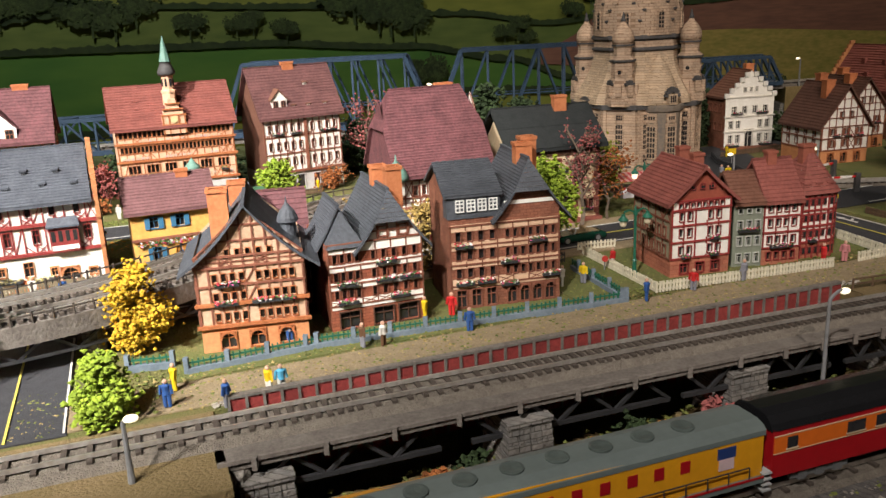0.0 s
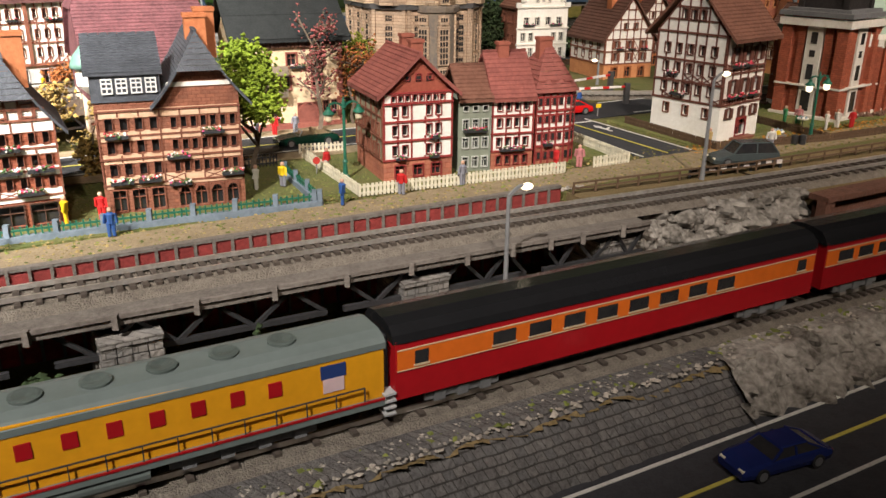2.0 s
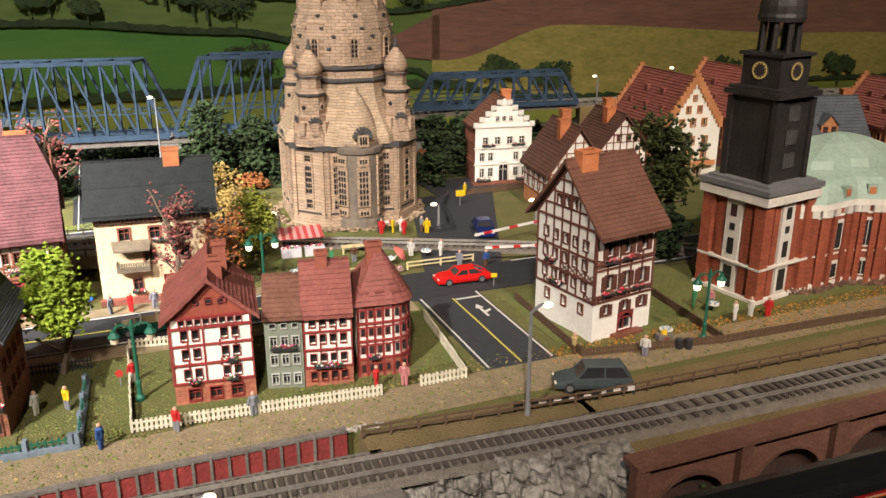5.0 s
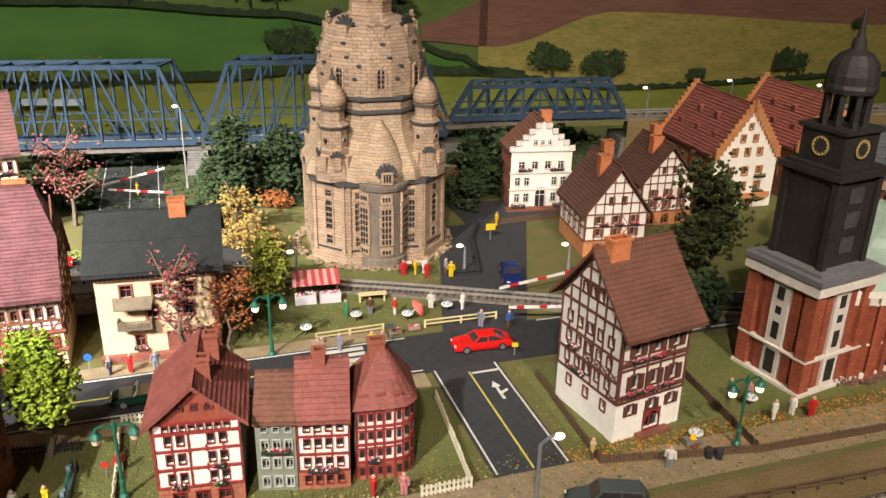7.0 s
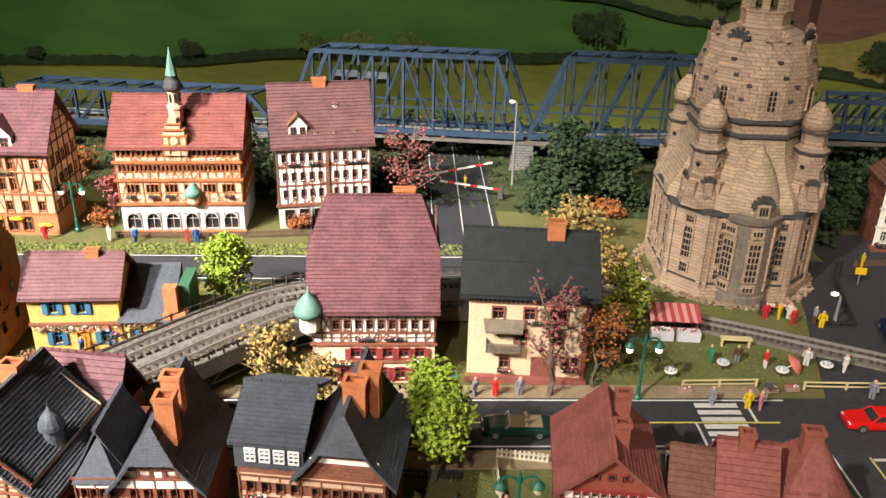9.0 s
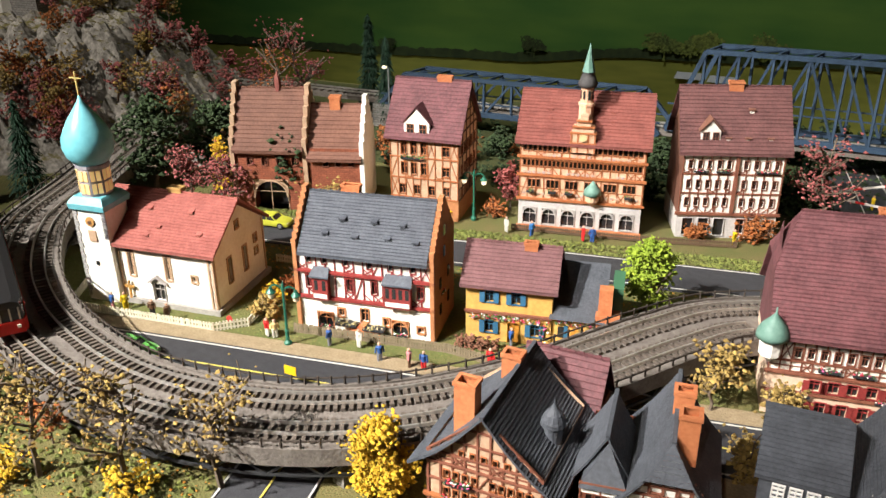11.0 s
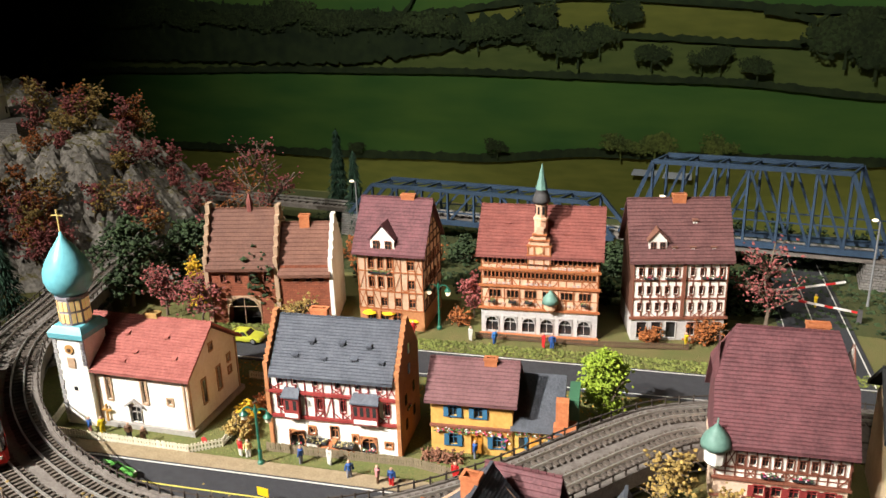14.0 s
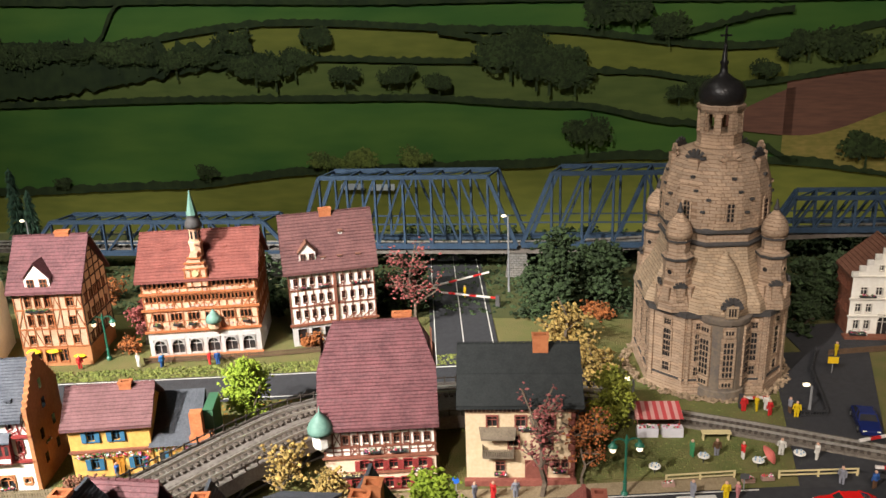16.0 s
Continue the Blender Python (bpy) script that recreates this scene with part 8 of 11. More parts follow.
# the embankment right of the bridges
bm = bmesh.new()
prism(bm, [(0.59, 1.70), (1.8, 2.06), (1.8, 2.13), (0.59, 1.77)], 0, 0.07)
tagged(part("embankment", bm, DIRT), "brown earth embankment of the back line", kind="structure")

# ---- painted backdrop: flat printed landscape on the rear wall ----
BDX = pose(0, 2.30, 0.028, 0, 0, 16.7)
BD = thing("backdrop", BDX, "printed backdrop of rolling green fields with hedges and trees", "backdrop")
BD["kind"] = "structure"


def flatmat(name, c1, c2, scale=14.0, stretch=(1, 1, 4)):
    m = mat(name, c1, c2, scale, 0.9, 0.0, spread=0.03, coarse=0.25)
    n, l = m.node_tree.nodes, m.node_tree.links
    mp = n.new("ShaderNodeMapping")
    mp.inputs["Scale"].default_value = stretch
    tc = [x for x in n if x.bl_idname == "ShaderNodeTexCoord"][0]
    l.new(tc.outputs["Object"], mp.inputs["Vector"])
    for x in n:
        if x.bl_idname == "ShaderNodeTexNoise":
            l.new(mp.outputs["Vector"], x.inputs["Vector"])
    return m


def curve(pts):
    """A smooth function through (s, z) points."""
    def f(s):
        if s <= pts[0][0]:
            return pts[0][1]
        for (a, b), (c, d) in zip(pts, pts[1:]):
            if s <= c:
                k = (s - a) / (c - a)
                k = k * k * (3 - 2 * k)
                return b + (d - b) * k
        return pts[-1][1]
    return f


def strip(name, lo, hi, s0, s1, layer, material, rough=0.0, step=0.02, seed=0):
    n = int((s1 - s0) / step)
    vs, fs = [], []
    for i in range(n + 1):
        s = s0 + (s1 - s0) * i / n
        j = rough * noise.fractal(Vector((s * 34, seed, 0)), 0.7, 2, 5)
        a, b = lo(s), hi(s)
        vs += [(s, -0.002 * layer, a - j * 0.4), (s, -0.002 * layer, max(a, b + j))]
    for i in range(n):
        fs.append((2 * i, 2 * i + 2, 2 * i + 3, 2 * i + 1))
    return part(name, (vs, [], fs), material, BD)


FIELDG = flatmat("printed_green_field", (0.064, 0.135, 0.022), (0.028, 0.092, 0.016), 5)
FIELDY = flatmat("printed_yellow_field", (0.16, 0.17, 0.03), (0.105, 0.125, 0.02))
FIELDO = flatmat("printed_olive_field", (0.095, 0.125, 0.03), (0.06, 0.09, 0.02))
FIELDB = flatmat("printed_ploughed_field", (0.185, 0.085, 0.058), (0.12, 0.055, 0.042), 20, (1, 1, 8))
FIELDS = flatmat("printed_stubble_field", (0.29, 0.22, 0.065), (0.17, 0.155, 0.036), 9, (5, 1, 16))
HEDGE = flatmat("printed_hedge", (0.010, 0.020, 0.006), (0.024, 0.040, 0.011), 60, (1, 1, 1))
WOODM = flatmat("printed_wood", (0.009, 0.019, 0.006), (0.022, 0.038, 0.011), 40, (1, 1, 1))
k = lambda v: (lambda s: v)
L1 = curve([(-2.6, -0.10), (-1.67, -0.086), (-1.2, -0.071), (-0.81, -0.035), (-0.32, -0.023), (-0.05, -0.003), (0.28, -0.019), (0.67, -0.06), (1.4, -0.035), (2.2, -0.03)])
L2 = curve([(-2.6, 0.10), (-2.25, 0.128), (-1.61, 0.146), (-1.16, 0.152), (-0.6, 0.147), (-0.19, 0.122), (0.07, 0.078), (0.25, 0.02), (0.33, -0.02)])
L3 = curve([(-2.6, 0.22), (-0.87, 0.246), (-0.39, 0.231), (-0.06, 0.199), (0.19, 0.165), (0.52, 0.2), (1.4, 0.26), (2.2, 0.3)])
L4 = curve([(-2.6, 0.34), (-1.36, 0.289), (-0.9, 0.33), (-0.3, 0.30), (0.2, 0.25), (0.6, 0.30), (2.2, 0.42)])
L5 = curve([(-2.6, 0.46), (-1.3, 0.39), (-0.5, 0.37), (0.5, 0.35), (2.2, 0.5)])
TOP = k(1.3)
strip("lower_meadow", k(-0.2), L1, -2.6, 2.2, 0, FIELDY)
strip("green_field", L1, L2, -2.6, 0.34, 0, FIELDG)
strip("olive_field", L2, L3, -2.6, 0.34, 0, FIELDO)
strip("upper_field", L3, L4, -2.6, 0.34, 0, FIELDY)
strip("high_field", L4, L5, -2.6, 2.2, 0, FIELDG)
strip("far_hills", L5, TOP, -2.6, 2.2, 0, FIELDO)
LB = curve([(0.16, 0.06), (0.34, 0.045), (0.64, 0.127), (1.4, 0.094), (2.2, 0.08)])
strip("stubble_field", L1, LB, 0.30, 2.2, 1, FIELDS)
strip("ploughed_field", LB, L3, 0.30, 2.2, 1, FIELDB)
strip("ploughed_field", curve([(0.16, 0.06), (0.34, 0.045)]), curve([(0.16, 0.10), (0.34, 0.16)]), 0.16, 0.32, 1, FIELDB)
strip("upper_field", L3, L4, 0.30, 2.2, 1, FIELDO)
for f, s0, s1, h, q in ((L1, -2.6, 0.42, 0.018, 1), (L2, -2.6, 0.34, 0.012, 2), (L3, -0.9, 2.2, 0.010, 3), (L4, -2.6, 2.2, 0.012, 4), (L5, -2.6, 2.2, 0.014, 5), (L1, 0.42, 2.2, 0.008, 6)):
    strip("hedge", (lambda f: lambda s: f(s) - 0.004)(f), (lambda f, h: lambda s: f(s) + h)(f, h), s0, s1, 2, HEDGE, 0.006, 0.005, q)
strip("woodland", curve([(-2.6, 0.16), (-1.6, 0.165), (-0.95, 0.235), (-0.8, 0.24)]), curve([(-2.6, 0.36), (-1.5, 0.30), (-1.1, 0.29), (-0.85, 0.25), (-0.8, 0.24)]), -2.6, -0.8, 3, WOODM, 0.03, 0.006, 9)
for s0, z0, s1, z1 in ((-1.36, 0.289, -1.27, 0.39), (-0.5, 0.30, -0.2, 0.235), (0.0, 0.28, 0.3, 0.33)):
    strip("hedge", curve([(s0, z0 - 0.006), (s1, z1 - 0.006)]), curve([(s0, z0 + 0.008), (s1, z1 + 0.008)]), s0, s1, 3, HEDGE, 0.01, 0.006, 12)


def printed_tree(s, z, r, bright, squat=0.8):
    vs, fs = [], []
    rr = random.Random(int(s * 977 + z * 131))
    lobes = [(rr.uniform(-0.75, 0.75) * r, rr.uniform(-0.35, 0.55) * r * squat, r * rr.uniform(0.22, 0.48)) for q in range(15)]
    for i in range(950):
        lx, lz, lr = rr.choice(lobes)
        a, q = rr.uniform(0, 6.283), lr * math.sqrt(rr.random()) * rr.uniform(0.8, 1.25)
        x, y = s + lx + q * math.cos(a) * 1.1, z + lz + q * math.sin(a) * squat
        e = r * rr.uniform(0.03, 0.085)
        b = len(vs)
        m = rr.uniform(0, 6.28)
        for k_ in range(5):
            vs.append((x + e * math.cos(m + k_ * 1.2566), -0.0085 - i * 0.000004, y + e * math.sin(m + k_ * 1.2566)))
        fs.append(tuple(range(b, b + 5)))
    b = len(vs)
    vs.extend([(s - r * 0.06, -0.0082, z - r), (s + r * 0.06, -0.0082, z - r), (s + r * 0.03, -0.0082, z), (s - r * 0.03, -0.0082, z)])
    fs.append((b, b + 1, b + 2, b + 3))
    part("printed_tree", (vs, [], fs), bright, BD)


TB = mat("printed_tree_light", (0.12, 0.15, 0.03), (0.05, 0.075, 0.018), 60, 0.9, 0.0, island=0.45)
TD = mat("printed_tree_dark", (0.036, 0.056, 0.016), (0.016, 0.028, 0.008), 60, 0.9, 0.0, island=0.45)
for s, z, r, m in ((-0.79, 0.0, 0.042, TB), (-0.71, 0.0, 0.046, TB), (-0.56, 0.002, 0.042, TB), (-0.15, 0.06, 0.055, TD), (-0.79, 0.295, 0.034, TD), (-0.36, 0.26, 0.055, TD), (-0.27, 0.22, 0.06, TD), (-0.18, 0.19, 0.045, TD), (0.49, 0.02, 0.06, TD), (0.61, 0.0, 0.06, TD),
                   (1.13, 0.005, 0.05, TD), (0.87, -0.03, 0.03, TD), (0.42, 0.25, 0.06, TD), (-1.1, -0.03, 0.03, TD), (-0.62, 0.2, 0.03, TD), (-0.5, 0.185, 0.035, TD), (0.1, 0.17, 0.03, TD), (0.25, 0.2, 0.035, TD), (-1.0, 0.29, 0.05, TD), (-1.5, -0.055, 0.025, TD), (1.5, 0.0, 0.05, TD), (1.3, 0.1, 0.02, TD)):
    printed_tree(s, z, r, m)
tr = random.Random(77)
for i in range(34):
    q = -2.5 + i * 0.05
    top = 0.335 - 0.06 * max(0.0, (q + 1.6) / 0.8)
    printed_tree(q, top - 0.045 + tr.uniform(-0.02, 0.012), tr.uniform(0.03, 0.052), TD)
for q, z, r in ((-0.33, 0.245, 0.062), (-0.24, 0.215, 0.066), (-0.30, 0.275, 0.05), (-0.20, 0.23, 0.05), (-0.79, 0.297, 0.04), (0.03, 0.30, 0.045), (-0.12, 0.335, 0.05), (-0.05, 0.33, 0.04), (0.34, 0.262, 0.045), (0.30, 0.24, 0.03), (0.55, 0.27, 0.05), (-0.58, 0.205, 0.035), (-0.73, 0.205, 0.038), (0.06, 0.15, 0.03), (0.12, 0.13, 0.026)):
    printed_tree(q, z, r, TD)
for q0, q1, z0, z1 in ((-0.763, -0.70, -0.078, -0.062), (-0.69, -0.622, -0.080, -0.064)):
    part("printed_glasshouse", ([(q0, -0.0075, z0), (q1, -0.0075, z0), (q1, -0.0075, z1), (q0 + 0.006, -0.0075, z1)], [], [(0, 1, 2, 3)]), mat("printed_pale_glass", (0.5, 0.55, 0.6), (0.38, 0.43, 0.5), 40, 0.9, 0.0), BD)

# dark hall around the layout
HALL = mat("dark_hall_wall", (0.05, 0.045, 0.04), (0.035, 0.03, 0.028), 5, 0.9, 0.1)
for nm, p, lb in (("wall_south", [(-3.4, -1.7), (3.6, -1.7), (3.6, -1.6), (-3.4, -1.6)], "dark hall wall"), ("wall_west", [(-3.5, -1.7), (-3.4, -1.7), (-3.4, 3.4), (-3.5, 3.4)], "dark hall wall"), ("wall_east", [(3.6, -1.7), (3.7, -1.7), (3.7, 3.4), (3.6, 3.4)], "dark hall wall"), ("wall_north", [(-3.5, 3.4), (3.7, 3.4), (3.7, 3.5), (-3.5, 3.5)], "dark hall wall behind the backdrop")):
    sheet(nm, p, 2.8, 3.7, HALL, lb)
sheet("ceiling", [(-3.5, -1.7), (3.7, -1.7), (3.7, 3.5), (-3.5, 3.5)], 2.9, 0.1, HALL, "dark hall ceiling")
sheet("floor", [(-3.5, -1.7), (3.7, -1.7), (3.7, 3.5), (-3.5, 3.5)], -0.9, 0.1, HALL, "dark hall floor")


# ---- rock hill at the left ----
def hill_h(x, y):
    d = (x + 1.25) * -0.735 + (y - 0.62) * 0.677
    f = x * 0.677 + y * 0.735
    r = x * 0.78 + y * 0.63
    e = max(0.0, min(1.0, d / 0.20 + 0.12, (1.24 - y) / 0.14))
    g = max(0.0, min(1.0, (-0.11 - r) / 0.20))
    base = 0.160 * min(e ** 0.75, g) + max(0, d - 0.2) * 0.16 * g
    wob = 0.3 * noise.noise(Vector((x * 20, y * 20, 5)))
    c = noise.voronoi(Vector((f * 26 + d * 12 + wob, d * 24 + wob, 1.3)))[0]
    k = noise.voronoi(Vector((f * 75 + d * 40, d * 45, 4.1)))[0]
    crag = min(1.0, (c[1] - c[0]) * 2.2) * 0.030 + min(1.0, (k[1] - k[0]) * 2) * 0.012 + 0.026 * noise.fractal(Vector((x * 22, y * 22, 2)), 1, 2, 5)
    w = min(1, e * 4, g * 4)
    return base + (crag - 0.02) * w * (0.75 if d < 0.21 else 0.4) - (0.01 if w <= 0 else 0)


def hill_keep(x, y):
    return x < -0.84 and y > 0.30 and y < 1.26


ROCKHILL = mat("hill_rock", (0.34, 0.31, 0.27), (0.085, 0.076, 0.062), 150, 0.95, 1.0, coarse=0.25)
m = ROCKHILL.copy()
m.name = "rock_with_moss"
n_, l_ = m.node_tree.nodes, m.node_tree.links
g = n_.new("ShaderNodeNewGeometry")
sx = n_.new("ShaderNodeSeparateXYZ")
l_.new(g.outputs["Normal"], sx.inputs[0])
mr = n_.new("ShaderNodeMapRange")
mr.inputs["From Min"].default_value, mr.inputs["From Max"].default_value = 0.72, 0.90
l_.new(sx.outputs["Z"], mr.inputs["Value"])
mx = n_.new("ShaderNodeMix")
mx.data_type = "RGBA"
mx.inputs["B"].default_value = (0.13, 0.11, 0.035, 1)
hs = [x for x in n_ if x.bl_idname == "ShaderNodeHueSaturation"][0]
l_.new(mr.outputs["Result"], mx.inputs["Factor"])
l_.new(hs.outputs["Color"], mx.inputs["A"])
l_.new(mx.outputs["Result"], n_["Principled BSDF"].inputs["Base Color"])
terrain("rock_hill", -2.2, -0.84, 0.30, 1.27, 0.0048, hill_h, hill_keep, m, "grey craggy rock hill with mossy ledges")


def castle():
    t = thing("castle_ruin", pose(-1.46, 0.92, hill_h(-1.46, 0.92), 0, 0, 20), "pale round castle tower with a low wall on the rock", "castle")
    bm = bmesh.new()
    lathe(bm, [(0.058, -0.03), (0.054, 0.05), (0.056, 0.052), (0.053, 0.056), (0.051, 0.12), (0.055, 0.13), (0.055, 0.15)], 20)
    part("round_tower", bm, WHITE, t, "pale plastered round tower")
    for a in range(-4, 5):
        bm = bmesh.new()
        an = -math.pi / 2 + a * 0.5
        c = (0.0535 * math.cos(an), 0.0535 * math.sin(an))
        beam(bm, (*c, 0.07 if a % 2 else 0.02), (*c, 0.082 if a % 2 else 0.032), 0.005, 0.003, (math.cos(an), math.sin(an), 0))
        part("window", bm, GLASS, t)
    bm = bmesh.new()
    box(bm, -0.16, -0.03, -0.03, 0.03, -0.03, 0.02)
    box(bm, 0.03, 0.11, -0.02, 0.03, -0.03, 0.012)
    part("curtain_wall", bm, GREYSTONE, t)


castle()
# old stone house at the near left edge
h = House("stone_house", -0.80, 0.40, -20, 0.07, 0.09, "old grey-brown stone house at the edge of the trees")
h.row("R", 0.03, 0.014, 3, 0.009), h.row("R", 0.06, 0.014, 3, 0.009), h.row("F", 0.04, 0.014, 3, 0.009)
h.walls(0, 0.085, OLDBRICK)
h.windows()
h.roof(0.084, 0.12, SLATE, "y", 0.006, 0.004)


# ---- trees ----
LEAF = {
    "lime": mat("lime_foam_leaf", (0.28, 0.36, 0.03), (0.17, 0.25, 0.02), 300, 0.8, 0.4, island=0.25),
    "yellow": mat("yellow_foam_leaf", (0.55, 0.36, 0.02), (0.42, 0.25, 0.015), 300, 0.8, 0.4, island=0.25),
    "green": mat("dark_green_leaf", (0.034, 0.056, 0.018), (0.016, 0.029, 0.009), 300, 0.85, 0.4, island=0.4),
    "fir": mat("fir_needle", (0.018, 0.05, 0.026), (0.011, 0.032, 0.017), 300, 0.85, 0.4, island=0.4),
    "pink": mat("rosy_autumn_leaf", (0.33, 0.10, 0.09), (0.22, 0.06, 0.055), 300, 0.85, 0.4, island=0.4),
    "ochre": mat("ochre_autumn_leaf", (0.34, 0.24, 0.07), (0.24, 0.15, 0.04), 300, 0.85, 0.4, island=0.4),
    "rust": mat("rust_autumn_leaf", (0.33, 0.11, 0.03), (0.24, 0.075, 0.02), 300, 0.85, 0.4, island=0.4),
    "moss": mat("moss_green_leaf", (0.24, 0.25, 0.03), (0.15, 0.17, 0.02), 300, 0.85, 0.4, island=0.4),
    "pine": mat("dull_pine_leaf", (0.070, 0.082, 0.022), (0.036, 0.045, 0.012), 300, 0.85, 0.4, island=0.45),
    "olive": mat("olive_autumn_leaf", (0.22, 0.20, 0.035), (0.14, 0.13, 0.02), 300, 0.85, 0.4, island=0.4),
}
WORDS = {"lime": "bright lime green foam", "yellow": "bright yellow autumn", "green": "dark green leafy", "fir": "dark green fir", "pink": "rosy autumn twig", "ochre": "sparse ochre autumn", "rust": "rust red autumn", "olive": "olive and gold autumn", "moss": "mossy yellow-green", "pine": "dull dark green spreading"}


def tree(x, y, h, r, kind, n=500, leaf=0.0035, trunk=0.35, z=0.0, sparse=False, seed=1):
    rr = random.Random(seed * 7919 + int(x * 1000) + int(y * 777))
    bush = trunk < 0.12
    t = thing("bush" if bush else "tree", pose(x, y, z), WORDS[kind] + (" bush on the scatter grass" if bush else " model tree on a slim trunk"), "bush" if bush else "tree")
    bm = bmesh.new()
    th = h * (0.9 if sparse else max(trunk + 0.25, 0.3))
    pts = [Vector((rr.uniform(-1, 1) * h * 0.025 * i, rr.uniform(-1, 1) * h * 0.025 * i, th * i / 5)) for i in range(6)]
    r0 = h * 0.022
    for i in range(5):
        beam(bm, pts[i], pts[i + 1], 2 * r0 * (1 - i * 0.16), None, (1, 0, 0))
    tips = []
    for i in range(14 if sparse else 9):
        b = pts[rr.choice((2, 3, 4, 5))] if not bush else pts[rr.choice((0, 1, 2))]
        a = rr.uniform(0, 6.283)
        e = b + Vector((math.cos(a) * r * rr.uniform(0.4, 0.95), math.sin(a) * r * rr.uniform(0.4, 0.95), h * rr.uniform(0.08, 0.32)))
        beam(bm, b, e, r0 * 0.7, None, (1, 0, 0))
        tips.append((b, e))
        if sparse:
            for q in range(3):
                s = b.lerp(e, rr.uniform(0.3, 0.8))
                f = s + Vector((rr.uniform(-1, 1), rr.uniform(-1, 1), rr.uniform(0, 1))) * r * 0.45
                beam(bm, s, f, r0 * 0.35, None, (1, 0, 0))
                tips.append((s, f))
    part("trunk", bm, BARK, t)
    # crown: clumps gathered round several centres, with gaps
    vs, fs = [], []
    cz0 = h * trunk
    cen = []
    for i in range(16):
        a, q, zz = rr.uniform(0, 6.283), rr.random() ** 0.5, rr.random()
        w = math.sin(math.pi * min(0.98, 0.15 + zz * 0.85)) ** 0.6
        cen.append(Vector((math.cos(a) * r * q * w * 0.8, math.sin(a) * r * q * w * 0.8, cz0 + (h - cz0) * zz * 0.92)))
    state = random.getstate()
    random.seed(seed + int(x * 1e4))
    for i in range(n):
        if sparse:
            b, e = rr.choice(tips)
            c = b.lerp(e, rr.uniform(0.3, 1.1)) + Vector((rr.gauss(0, 1), rr.gauss(0, 1), rr.gauss(0, 1))) * r * 0.14
        else:
            c = rr.choice(cen) + Vector((rr.gauss(0, 1), rr.gauss(0, 1), rr.gauss(0, 0.8))) * r * 0.24
        if c.z < 0.001:
            c.z = 0.002
        clump(vs, fs, c, leaf * rr.uniform(0.5, 1.3))
    random.setstate(state)
    tagged(part("crown", (vs, [], fs), LEAF[kind], t), kind="stuff")


def fir(x, y, h, r, z=0.0):
    rr = random.Random(int(x * 1000) + int(y * 555))
    t = thing("fir_tree", pose(x, y, z), "slim dark green fir with drooping branches", "fir tree")
    bm = bmesh.new()
    lathe(bm, [(h * 0.02, 0), (h * 0.004, h)], 6)
    part("trunk", bm, BARK, t)
    vs, fs = [], []
    for i in range(1300):
        k = rr.random() ** 0.75
        zz = h * (1 - 0.92 * k)
        lay = 0.55 + 0.45 * abs(((zz / h * 11) % 1) - 0.5) * 2
        q = r * k * lay * math.sqrt(rr.random())
        a = rr.uniform(0, 6.283)
        cx, cy = q * math.cos(a), q * math.sin(a)
        l, w = h * 0.045 * rr.uniform(0.6, 1.2), h * 0.011
        ca, sa = math.cos(a), math.sin(a)
        b = len(vs)
        vs.extend([(cx - sa * w, cy + ca * w, zz + w), (cx + sa * w, cy - ca * w, zz + w), (cx + ca * l, cy + sa * l, zz - l * 0.45), (cx, cy, zz + w * 2.4)])
        fs.extend([(b, b + 1, b + 2), (b, b + 2, b + 3), (b + 1, b + 3, b + 2)])
    tagged(part("needles", (vs, [], fs), LEAF["fir"], t), kind="stuff")


tree(0.094, 0.812, 0.103, 0.029, "lime", 4200, 0.0021, 0.22, seed=2)
tree(-0.203, 0.968, 0.086, 0.023, "lime", 3600, 0.0020, 0.18, seed=3)
tree(-0.196, 0.505, 0.041, 0.018, "lime", 3000, 0.0020, 0.05, seed=4)
tree(-0.218, 0.612, 0.066, 0.022, "yellow", 3600, 0.0017, 0.15, seed=5)
tree(0.176, 1.084, 0.078, 0.023, "moss", 1600, 0.0022, 0.2, seed=6)
tree(0.172, 0.985, 0.066, 0.030, "rust", 520, 0.0017, 0.2, sparse=True, seed=7)
tree(0.140, 0.955, 0.095, 0.026, "pink", 420, 0.0016, 0.3, sparse=True, seed=8)
tree(0.075, 1.265, 0.085, 0.042, "ochre", 1000, 0.0028, 0.1, sparse=True, seed=9)
tree(0.125, 1.20, 0.065, 0.035, "ochre", 700, 0.0026, 0.1, sparse=True, seed=10)
for x, y, h, r in ((0.030, 1.395, 0.118, 0.043), (0.085, 1.44, 0.095, 0.034), (-0.172, 1.325, 0.085, 0.024), (0.352, 1.42, 0.105, 0.026), (0.39, 1.50, 0.09, 0.03)):
    tree(x, y, h, r, "green", 1300, 0.0042, 0.1, seed=11)
tree(0.632, 1.245, 0.135, 0.052, "pine", 1700, 0.0036, 0.15, seed=12)
tree(0.625, 1.12, 0.055, 0.024, "green", 500, 0.004, 0.1, seed=13)
